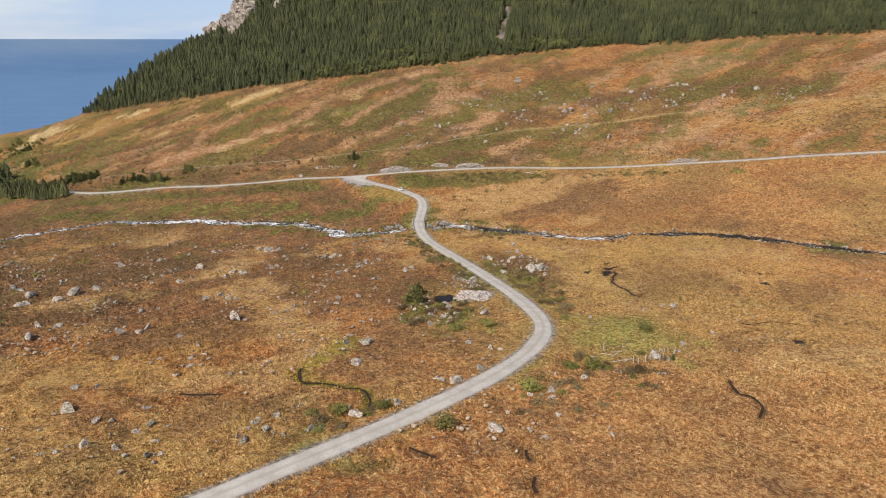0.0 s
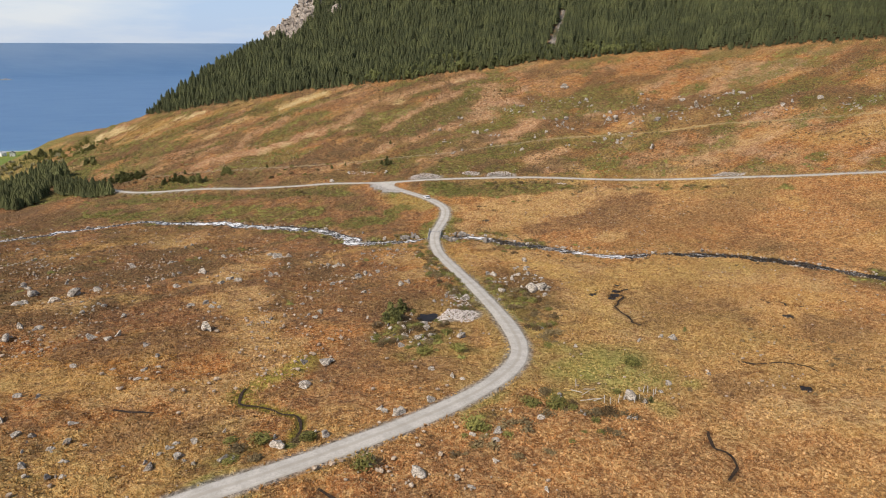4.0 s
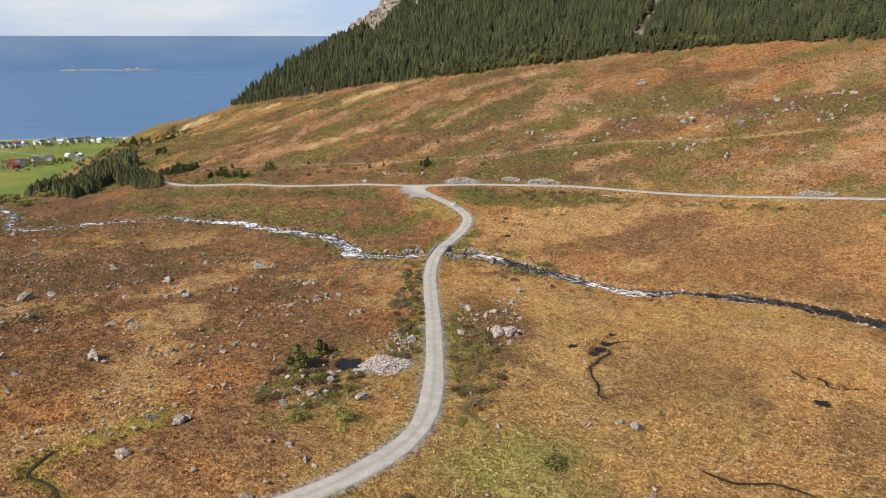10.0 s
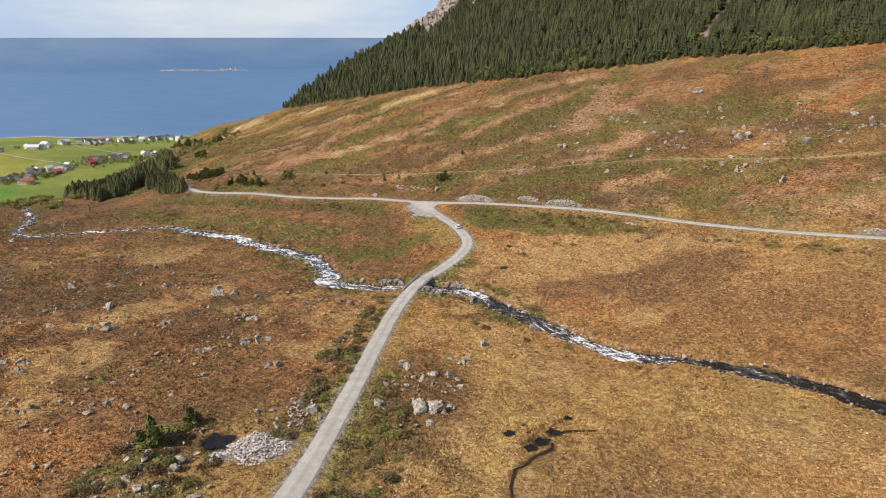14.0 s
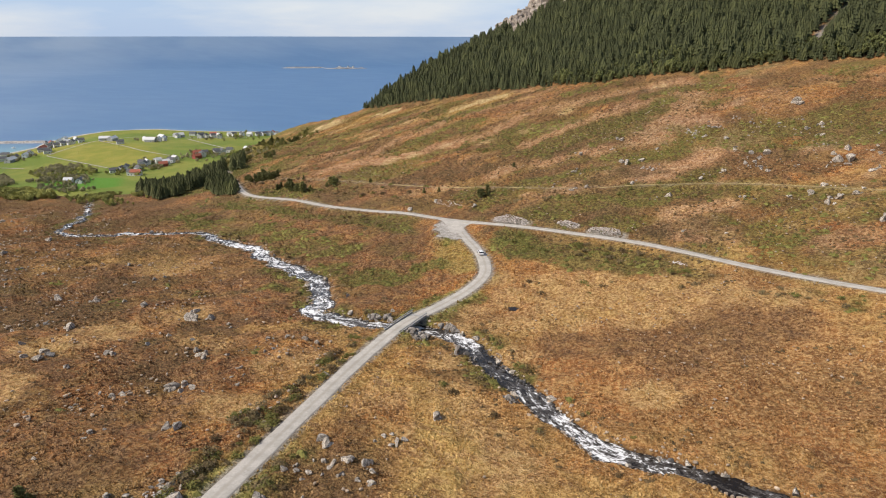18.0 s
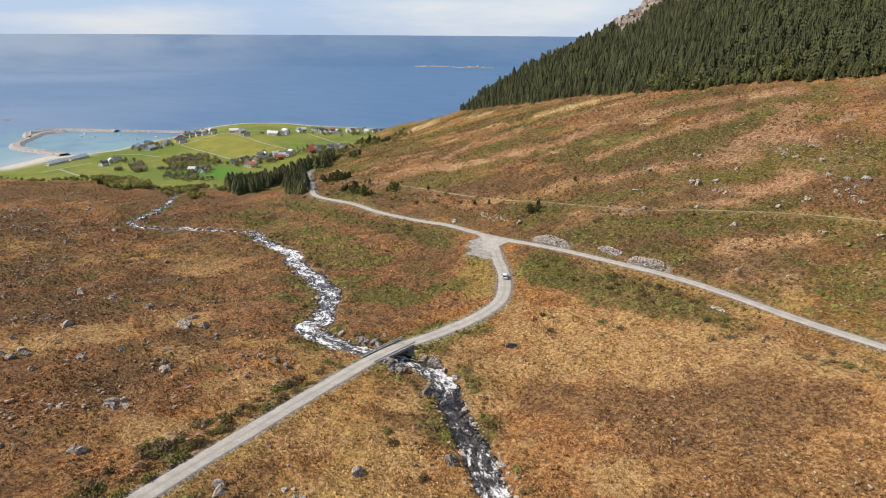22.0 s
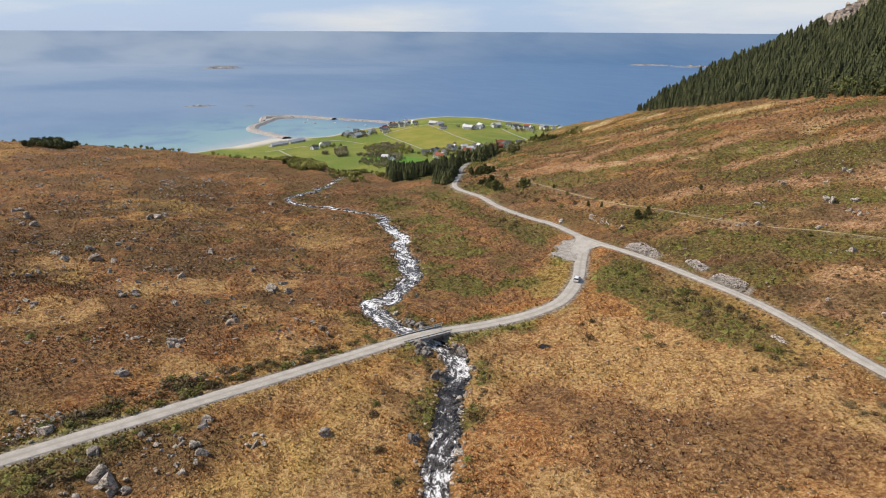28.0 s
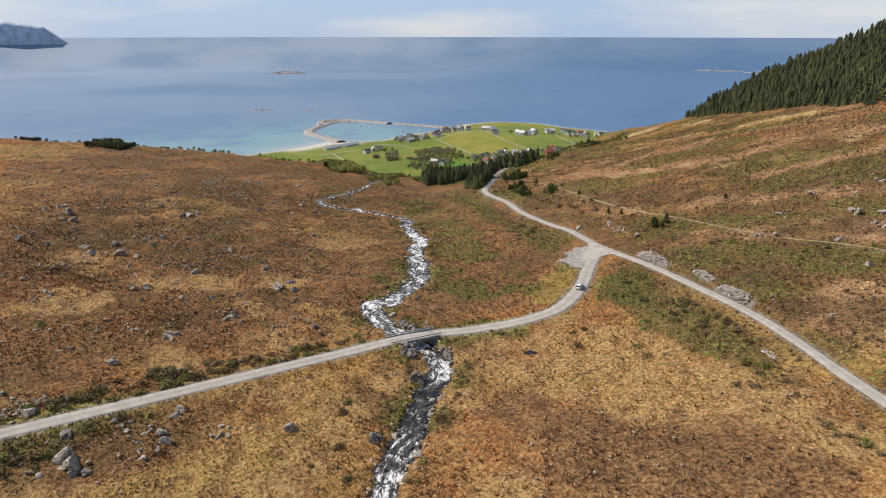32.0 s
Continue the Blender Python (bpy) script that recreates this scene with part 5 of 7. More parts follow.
def pine_thing(seed, wide=0.42):
    """A bushy young conifer: a stem and whorls of uneven branch sprays in a ragged cone."""
    root = new("young_conifer")
    r = np.random.default_rng(seed)
    bm = bmesh.new()
    tube(bm, (0, 0, -0.05), (0.02, 0.01, 0.92), 0.03, 0.006)
    part("trunk", bm, M_bark, root)
    v, f = [], []
    for whorl in range(9):
        z = 0.08 + 0.86 * whorl / 9
        for i in range(8):
            a, q = r.uniform(0, 6.28), wide * (1 - z) ** 0.75 * r.uniform(0.55, 1.2) + 0.03
            for k in range(9):
                w = q * (k + 1) / 9
                p = np.array([w * math.cos(a), w * math.sin(a), z + 0.10 * w / wide - 0.02 * k / 9]) + r.normal(0, 0.018, 3)
                d, e = r.normal(0, 0.045, 3), r.normal(0, 0.045, 3)
                n = len(v)
                v += [p - d, p + d, p + e + np.array([0.03 * math.cos(a), 0.03 * math.sin(a), 0.03])]
                f.append((n, n + 1, n + 2))
    mesh_object("crown", np.array(v), np.array(f), M_pine, False, root)
    return root


pines = {k: (lambda k=k: pine_thing(170 + k, (0.31, 0.36, 0.46)[k])) for k in range(3)}
lone = [(43.2, 166.2, 5.4), (44.6, 165.0, 4.2), (41.6, 165, 3.2), (46.6, 173.4, 4.2), (48, 174, 2.4), (67, 396, 4.6), (68.5, 402, 4.2), (64.8, 399.5, 3.2), (70, 397, 2.8), (43.4, 406.7, 2.6), (35.2, 408.5, 2.8), (74.3, 434.3, 2.6), (88.5, 110.5, 1.6), (117, 146, 1.5), (-30, 446, 3.0), (-60, 462, 3.2), (-5, 436, 2.6)]
set_things(pines, tree_spots(few[clear_of(few, 2.5)], 2.6, 5.8, 8, 3), "young dark green conifer standing on the open moor", "tree", "lone young conifers")
set_things(pines, [(x, y, float(ground_z(x, y)) - 0.1, h, 37 * i, i % 3) for i, (x, y, h) in enumerate(lone)], "small bushy conifer growing among boulders and heather", "tree", "lone young conifers")
def shrub_field(p, lo, hi, seed, label, flat=0.65):
    """Low shrubs joined into one field, in three tones."""
    r = np.random.default_rng(seed)
    forms = [leaf_ball(r, 150, 0.75, 0.17) for _ in range(4)]
    tone = r.choice(3, len(p), p=(0.24, 0.52, 0.24))
    for t, material in enumerate((M_shrub, M_twig, M_heather)):
        q = p[tone == t]
        h = r.uniform(lo, hi, len(q))
        tagged(scatter_mesh("shrubs", forms, np.column_stack([q, ground_z(q[:, 0], q[:, 1]) - 0.15]), h, r.random(len(q)) * 6.28, r.integers(0, 4, len(q)), material, tall=h * flat), label, "shrubs", kind="stuff")


bushes = {0: lambda: bush_thing(1, M_shrub), 1: lambda: bush_thing(2, M_twig), 2: lambda: bush_thing(3, M_heather), 3: lambda: bush_thing(4, M_shrub)}
p = np.vstack([
    spread(54, [(36, 152), (38, 148), (48, 146), (56, 152), (58, 160), (52, 172), (47, 178), (40, 170), (36, 162)], 12),
    spread(24, [(63, 172), (69.5, 172), (69, 262), (62, 264), (63, 235), (61, 210), (64, 190)], 13),
    spread(26, [(76.5, 140), (84, 146), (90, 172), (88, 184), (78, 204), (77, 170)], 14),
    spread(7, [(55, 103), (70, 112), (86, 108), (76, 100), (60, 94)], 15),
    spread(6, [(95, 240), (104, 246), (122, 226), (116, 218)], 16),
    spread(20, [(84, 345), (130, 325), (158, 309), (162, 314), (132, 338), (92, 357)], 17),
    spread(10, [(5, 100), (24, 104), (22, 112), (6, 108)], 21)])
p = p[np.hypot(p[:, 0] - 53.2, p[:, 1] - 169.4) > 5]
set_things(bushes, tree_spots(p[clear_of(p, 3.0)], 1.0, 2.9, 22), "low olive green juniper bush in the heather", "bush", "juniper bushes on the moor", 0.62)
p = np.vstack([
    spread(90, [(62, 172), (69.5, 172), (69, 262), (62, 264), (63, 235), (60, 210), (63, 190)], 113),
    spread(60, [(76.5, 140), (84, 146), (91, 172), (89, 184), (78, 204), (77, 170)], 114),
    spread(34, [(40, 100), (60, 108), (88, 112), (84, 100), (60, 92)], 115),
    spread(26, [(84, 345), (130, 325), (158, 309), (162, 314), (132, 338), (92, 357)], 119), spread(24, [(168, 300), (215, 275), (218, 280), (172, 308)], 117),
    spread(16, [(90, 300), (160, 296), (190, 294), (160, 310), (98, 318)], 18),
    spread(30, [(60, 382), (84, 378), (110, 368), (100, 392), (64, 404)], 19),
    spread(30, [(20, 384), (45, 372), (48, 362), (20, 366), (-10, 392)], 20)])
shrub_field(p[clear_of(p, 3.0)], 0.8, 2.3, 122, "tangled low shrubs and heather along the verges")
set_things(bushes, [(x, y, float(ground_z(x, y)) - 0.15, s, 50 * i, (0, 0, 3, 0, 1, 2, 0, 3, 0, 3, 0)[i]) for i, (x, y, s) in enumerate(((93.3, 128.3, 3.2), (64.8, 113.5, 3.0), (69.2, 111.7, 3.4), (83.6, 115.6, 1.6), (69.2, 118.1, 2.4), (72.7, 112.1, 1.7), (48.1, 142.1, 3.2), (56.1, 142.6, 2.8), (51, 105.8, 3.2), (30.5, 95.5, 3.0), (21.8, 107, 2.4)))], "round green bush in the grassy hollow inside the bend", "bush", "juniper bushes on the moor", 0.75)
p = spread(60, [(-130, 455), (20, 400), (40, 420), (-40, 470), (-110, 520)], 23)
shrub_field(p[clear_of(p, 3)], 1.2, 2.8, 24, "dark heathery shrubs on the lower hillside")
r_bank = np.random.default_rng(26)
k = r_bank.integers(int(np.argmin(np.abs(STREAM[:, 0] - 140))), int(np.argmin(np.abs(STREAM[:, 0] + 60))), 70)
d = np.gradient(STREAM, axis=0)[k]
d /= np.linalg.norm(d, axis=1)[:, None]
p = STREAM[k] + np.stack([d[:, 1], -d[:, 0]], 1) * (np.where(r_bank.random(70) < 0.6, 1, -1) * (STREAM_W[k] + r_bank.uniform(1.8, 5.5, 70)))[:, None]
p = p[nearest(p[:, 0], p[:, 1], ROAD, 20)[0] > 3.5]
shrub_field(p, 0.9, 2.2, 27, "dark shrubs growing on the stony stream bank")


def tuft_arrays(r, blades=7):
    v, f = [], []
    for i in range(blades):
        a = i * 6.283 / blades + r.uniform(-0.4, 0.4)
        c, s = math.cos(a), math.sin(a)
        w, reach, up = r.uniform(0.13, 0.25), r.uniform(0.30, 0.75), r.uniform(0.42, 1.0)
        k = len(v)
        v += [(0.12 * c - w * s, 0.12 * s + w * c, -0.08), (0.12 * c + w * s, 0.12 * s - w * c, -0.08), (reach * c, reach * s, up)]
        f.append((k, k + 1, k + 2))
    return np.array(v), np.array(f)


r_tuft = np.random.default_rng(31)


def tussock_arrays(r, sides=6):
    """A rounded grass hummock: a ragged low dome."""
    v, f = [(r.normal(0, 0.12), r.normal(0, 0.12), r.uniform(0.24, 0.44))], []
    for i in range(sides):
        a = i * 6.283 / sides + r.uniform(-0.35, 0.35)
        q = r.uniform(0.38, 0.72)
        v.append((q * math.cos(a), q * math.sin(a), r.uniform(-0.12, 0.12)))
        f.append((0, 1 + i, 1 + (i + 1) % sides))
    return np.array(v), np.array(f)


TUFTS = [tussock_arrays(r_tuft, 7) for _ in range(5)] + [tuft_arrays(r_tuft) for _ in range(4)]


def tuft_field(name, n, ring, lo, hi, seed, label, material, templates=TUFTS, gap=2.5, weight=None):
    r = np.random.default_rng(seed)
    p = spread(n, ring, seed)
    ok = clear_of(p, gap) & (nearest(p[:, 0], p[:, 1], TRAIL, 10)[0] > 1.5)
    ok &= (edge_distance(p[:, 0], p[:, 1], LAYBY) > 0.3) & (edge_distance(p[:, 0], p[:, 1], APRON) > 0.3)
    for px, py, pr, _ in POOLS:
        ok &= np.hypot(p[:, 0] - px, p[:, 1] - py) > pr * 1.2
    for line in DITCHES:
        ok &= nearest(p[:, 0], p[:, 1], line, 4)[0] > 0.75
    if weight is not None:
        ok &= r.random(len(p)) < weight(p[:, 0], p[:, 1])
    p = p[ok]
    z = ground_z(p[:, 0], p[:, 1])
    size = r.uniform(lo, hi, len(p))
    kind = r.integers(0, len(templates), len(p))
    ob = scatter_mesh(name, templates, np.column_stack([p, z]), size, r.random(len(p)) * 6.28, kind, material, tall=size * r.uniform(0.7, 1.6, len(p)))
    if material is M_tuft:
        i = np.clip(np.searchsorted(GX, p[:, 0]), 0, len(GX) - 1)
        j = np.clip(np.searchsorted(GY, p[:, 1]), 0, len(GY) - 1)
        tint = TINT[i, j]
        tint = np.vstack([np.repeat(tint[kind == t], len(templates[t][0]), 0) for t in range(len(templates))])
        paint(ob, "tint", tint[:, 0], tint[:, 1], tint[:, 2])
        paint(ob, "tint_c", tint[:, 6], tint[:, 7])
        paint(ob, "tint_b", tint[:, 3], tint[:, 4], tint[:, 5])
    return tagged(ob, label, "grass" if material is M_tuft else "heather", kind="stuff")


def patchy(x, y):
    return np.clip(0.62 + 0.7 * vnoise(x, y, 14, 51) + 0.5 * vnoise(x, y, 5, 52), 0.08, 1)


tuft_field("grass_tufts", 105000, [(-45, 80), (0, 62), (150, 52), (185, 84), (200, 150), (185, 240), (60, 240), (-60, 200)], 0.24, 0.60, 61, "tussocks of dry rust and straw coloured moor grass", M_tuft, weight=patchy)
tuft_field("grass_tufts", 54000, [(-170, 190), (-60, 180), (60, 235), (190, 235), (240, 150), (300, 220), (250, 270), (60, 375), (-100, 430), (-220, 420)], 0.38, 0.85, 62, "tussocks of dry brown grass on the far moor", M_tuft, weight=patchy)
tuft_field("grass_tufts", 42000, [(-120, 470), (60, 385), (250, 280), (330, 215), (420, 380), (300, 490), (160, 540), (40, 600), (-120, 725), (-210, 745), (-290, 740), (-200, 620), (-150, 520)], 0.45, 1.0, 63, "tussocks of dry pale grass on the hillside", M_tuft, weight=patchy)
tuft_field("grass_tufts", 28000, [(-600, 245), (-240, 120), (-165, 190), (-215, 420), (-284, 448), (-384, 404), (-458, 358)], 0.4, 0.85, 66, "tussocks of brown grass towards the moor's rim", M_tuft, weight=patchy)
r_leaf = np.random.default_rng(33)



def mat_arrays(r):
    """A low spreading mat: a ragged dome with sprigs standing out of it."""
    v, f = tussock_arrays(r, 9)
    lv, lf = leaf_ball(r, 20, 0.5, 0.2)
    v = v * np.array([1.25, 1.25, 0.75])
    return np.vstack([v, lv * 0.95]), np.vstack([f, lf + len(v)])


MATS = [mat_arrays(r_leaf) for _ in range(5)]


def grown(x, y):
    """More heather where the ground cover is heather."""
    return 1.2 * TINT[np.clip(np.searchsorted(GX, x), 0, len(GX) - 1), np.clip(np.searchsorted(GY, y), 0, len(GY) - 1), 0]


def heathy(x, y):
    h, _ = nearest(x, y, HIGH_ROAD, 60)
    s, _ = nearest(x, y, STREAM, 60)
    belt = np.maximum(step(h, 26, 8) * step(x, 40, 80) * step(x, 185, 150) * (y < 352 + 0 * x), 0.6 * step(s, 18, 4))
    return np.clip(0.9 * belt + 0.55 * step(vnoise(x, y, 17, 22) * 0.6 + vnoise(x, y, 6, 23) * 0.5, 0.25, 0.7), 0, 1)


tuft_field("heather", 16000, [(-150, 250), (60, 100), (200, 100), (310, 215), (250, 340), (60, 440), (-140, 480)], 0.5, 1.1, 64, "low olive and brown heather clumps", M_heather, MATS, 2.8, heathy)
tuft_field("heather", 14000, [(-170, 190), (-60, 180), (20, 185), (66, 200), (66, 268), (20, 285), (-60, 340), (-150, 400), (-240, 330)], 0.35, 0.8, 69, "dark brown heather on the stony moor", M_heather, MATS, 2.8, grown)
tuft_field("heather", 22000, [(-120, 470), (60, 385), (250, 280), (330, 215), (420, 380), (300, 490), (160, 540), (40, 600), (-120, 725), (-210, 740), (-200, 620)], 0.5, 1.15, 65, "dark heather patches on the hillside", M_heather, MATS, 2.8, lambda x, y: np.maximum(0.9 * step(vnoise(x, y, 34, 71) + 0.5 * vnoise(x, y, 11, 72), 0.05, 0.4), grown(x, y)))

def matted(x, y):
    i, j = np.clip(np.searchsorted(GX, x), 0, len(GX) - 1), np.clip(np.searchsorted(GY, y), 0, len(GY) - 1)
    return np.clip(TINT[i, j, 5] * 1.1 - 0.15, 0, 1)


tuft_field("grass_tufts", 14000, [(-185, 735), (-175, 640), (-130, 610), (-100, 640), (-60, 620), (0, 570), (50, 565), (40, 605), (-60, 678), (-130, 735)], 0.5, 1.15, 68, "pale straw tussocks along the crest of the hill", M_tuft, weight=lambda x, y: TINT[np.clip(np.searchsorted(GX, x), 0, len(GX) - 1), np.clip(np.searchsorted(GY, y), 0, len(GY) - 1), 1])
tuft_field("juniper_mat", 44000, [(-150, 250), (-60, 190), (30, 100), (100, 90), (200, 140), (310, 215), (420, 380), (300, 490), (160, 540), (40, 600), (-120, 725), (-290, 740), (-200, 600), (-140, 480), (-200, 430)], 0.7, 1.9, 67, "low olive green juniper and crowberry mats", M_shrub, MATS, 2.6, matted)


def birch_arrays(r):
    v, f = leaf_ball(r, 125, 1.0, 0.27)
    v = v * np.array([0.55, 0.55, 0.66]) + np.array([0, 0, 0.22])
    k = len(v)
    t = np.array([(0.02, 0, -0.05), (-0.01, 0.017, -0.05), (-0.01, -0.017, -0.05), (0.008, 0, 0.6), (-0.004, 0.007, 0.6), (-0.004, -0.007, 0.6)])
    tf = [(0, 1, 4), (0, 4, 3), (1, 2, 5), (1, 5, 4), (2, 0, 3), (2, 3, 5)]
    return np.vstack([v, t]), np.vstack([f, np.array(tf) + k])


r_birch = np.random.default_rng(35)
BIRCHES = [birch_arrays(r_birch) for _ in range(5)]


def grove(n, ring, lo, hi, seed, label, material=None, gap=0):
    r = np.random.default_rng(seed)
    p = spread(n, ring, seed)
    if gap:
        p = p[vnoise(p[:, 0], p[:, 1], gap, seed) > -0.1]
    h = r.uniform(lo, hi, len(p))
    ob = scatter_mesh("birch_wood", BIRCHES, np.column_stack([p, ground_z(p[:, 0], p[:, 1]) - 0.2]), h, r.random(len(p)) * 6.28, r.integers(0, 5, len(p)), material or M_birch, tall=h)
    return tagged(ob, label, "wood", kind="stuff")


grove(1100, [(-620, 262), (-548, 312), (-460, 370), (-384, 415), (-284, 460), (-225, 463), (-180, 478), (-230, 540), (-330, 560), (-420, 500), (-560, 420), (-660, 320)], 1.6, 4.2, 81, "spring green birch scrub below the moor's rim", None, 24)
grove(400, [(-225, 442), (-200, 430), (-172, 436), (-166, 448), (-178, 462), (-192, 474), (-235, 480), (-300, 500), (-290, 455)], 1.8, 4.5, 87, "yellow-green birch scrub at the end of the stream", None, 18)
grove(300, [(-310, 452), (-265, 434), (-250, 428), (-235, 445), (-262, 465), (-310, 470)], 3, 6, 88, "olive and yellow-green thicket on the moor's rim")
grove(260, [(-764, 880), (-741, 918), (-662, 915), (-602, 829), (-572, 769), (-607, 774), (-700, 830)], 5, 9, 89, "brown and grey-green trees between the fields", M_bare, 38)
grove(150, [(-764, 880), (-741, 918), (-662, 915), (-602, 829), (-572, 769), (-607, 774), (-700, 830)], 4, 8, 92, "light green trees between the fields", None, 30)
for k, (cx, cy, n, wide) in enumerate(((-585, 900, 30, 40), (-590, 950, 34, 40), (-560, 1020, 34, 45), (-540, 1070, 22, 40), (-900, 1080, 16, 45), (-700, 1255, 26, 60), (-660, 1310, 20, 50), (-590, 1335, 20, 60), (-880, 950, 24, 40), (-812, 830, 16, 25), (-755, 1150, 12, 40), (-600, 800, 26, 35))):
    grove(n, [(cx - wide, cy - wide * 0.6), (cx + wide, cy - wide), (cx + wide * 0.8, cy + wide * 0.7), (cx - wide * 0.9, cy + wide)], 4, 8.5, 300 + k, "garden trees between the village houses", M_bare if k % 3 else M_birch)
grove(60, [(-745, 801), (-755, 830), (-672, 776), (-679, 761)], 5, 9, 90, "grey-green trees in a field hedge", M_bare)
grove(520, [(-460, 500), (-330, 560), (-250, 600), (-330, 700), (-480, 740), (-600, 640)], 4, 8, 82, "budding birches and scrub on the coastal slope", M_bare, 45)
grove(560, [(-600, 640), (-480, 740), (-520, 780), (-640, 770), (-660, 860), (-720, 940), (-780, 870), (-720, 740)], 4, 8, 83, "bare and budding trees between the fields", M_bare, 55)
grove(260, [(-700, 560), (-600, 620), (-700, 720), (-800, 700)], 4, 7, 84, "green trees behind the beach", None, 40)
grove(330, [(60, 596), (104, 561), (161, 551), (211, 540), (268, 520), (300, 500), (312, 510), (280, 534), (215, 560), (160, 578), (110, 592)], 3.5, 7.5, 86, "olive green birches along the forest edge", M_fringe)
grove(150, [(-340, 745), (-270, 742), (-215, 700), (-172, 600), (-200, 575), (-260, 625), (-345, 700)], 2.5, 6, 93, "olive scrub on the steep side of the spur", M_shrub, 25)
grove(110, [(-340, 745), (-270, 742), (-215, 700), (-172, 600), (-200, 575), (-260, 625), (-345, 700)], 2.5, 5, 94, "budding scrub on the steep side of the spur", M_bare, 30)
grove(70, [(-508, 296), (-486, 306), (-466, 322), (-472, 334), (-500, 326), (-518, 310)], 5, 8.5, 96, "dark green pine clump on the moor's rim", M_spruce)
grove(24, [(-600, 250), (-570, 262), (-560, 275), (-605, 262)], 3, 5, 97, "dark green scrub on the moor's rim", M_spruce)
grove(22, [(-284, 438), (-262, 436), (-250, 446), (-280, 450)], 3, 5.5, 98, "dark pines at the end of the stream", M_spruce)
grove(60, [(-225, 655), (-180, 640), (-165, 690), (-205, 740)], 2.0, 4.0, 85, "green scrub on the spur of the hill", M_shrub)


# ---------------------------------------------------------------- stones
r_sq = [0.72, 0.9, 0.65, 0.82, 1.0]


def block(r, cuts):
    """Corners of one block: a ball split along random planes."""
    bm = bmesh.new()
    bmesh.ops.create_icosphere(bm, subdivisions=3, radius=1.0)
    p = np.array([v.co[:] for v in bm.verts])
    bm.free()
    for _ in range(cuts):
        n = r.normal(size=3) * np.array([1, 1, 0.7])
        n /= np.linalg.norm(n)
        over = np.maximum(p @ n - r.uniform(0.22, 0.62), 0)
        p = p - over[:, None] * n
    return p


def rock_mesh(name, seed, pieces=3):
    """A fractured boulder: sharp-edged blocks that have split from one another."""
    r = np.random.default_rng(seed)
    me = bpy.data.meshes.new(name)
    whole = bmesh.new()
    for k in range(pieces):
        p = block(r, 7) * (1.55 if k == 0 else r.uniform(0.7, 1.1))
        p = p * np.array([1, r_sq[seed % 5], 1.0])
        if k:
            a = r.uniform(0, 6.28)
            p = p + np.array([0.72 * math.cos(a), 0.6 * math.sin(a), r.uniform(-0.55, -0.1)])
        bm = bmesh.new()
        for q in p:
            bm.verts.new(q)
        bmesh.ops.remove_doubles(bm, verts=bm.verts[:], dist=0.10)
        bmesh.ops.convex_hull(bm, input=bm.verts[:])
        bmesh.ops.delete(bm, geom=[v for v in bm.verts if not v.link_faces], context="VERTS")
        bm.verts.index_update()
        made = [whole.verts.new(v.co) for v in bm.verts]
        for f in bm.faces:
            whole.faces.new([made[v.index] for v in f.verts])
        bm.free()
    bmesh.ops.dissolve_limit(whole, angle_limit=0.14, verts=whole.verts[:], edges=whole.edges[:])
    bmesh.ops.triangulate(whole, faces=whole.faces[:])
    whole.to_mesh(me)
    whole.free()
    me.materials.append(M_rock)
    return me


ROCKS = [rock_mesh("boulder", 90 + k, 1 + k % 3) for k in range(12)]
BY_ROAD = [(80.7, 208.8, 3.4), (83.0, 207.2, 3.0), (79.6, 196.4, 2.3), (82.2, 197.0, 1.8), (81, 198.5, 1.6), (88.9, 202.5, 3.2), (87.2, 200.8, 2.2), (93.0, 202.6, 2.9), (79.7, 188.1, 3.6), (87.9, 186.5, 5.8), (91.8, 186.0, 5.2), (91.6, 181.4, 2.3), (95.2, 188.5, 2.3), (94, 185.8, 2.6), (95.4, 211.8, 2.4), (99.2, 224.8, 2.9), (90.0, 197.8, 1.9), (81.7, 184.5, 1.5), (66.6, 182.6, 4.6), (83.8, 195.5, 1.3), (79.9, 153.0, 1.8), (51.0, 161.0, 2.5), (59.0, 150.6, 3.3), (40.4, 152.5, 1.8), (43.1, 152.1, 1.5), (37.4, 156.0, 1.6), (25.1, 144.3, 4.3), (45.6, 158.3, 1.6), (41.9, 161.5, 1.4), (47.8, 147.9, 1.7), (49.4, 171.6, 1.4)]
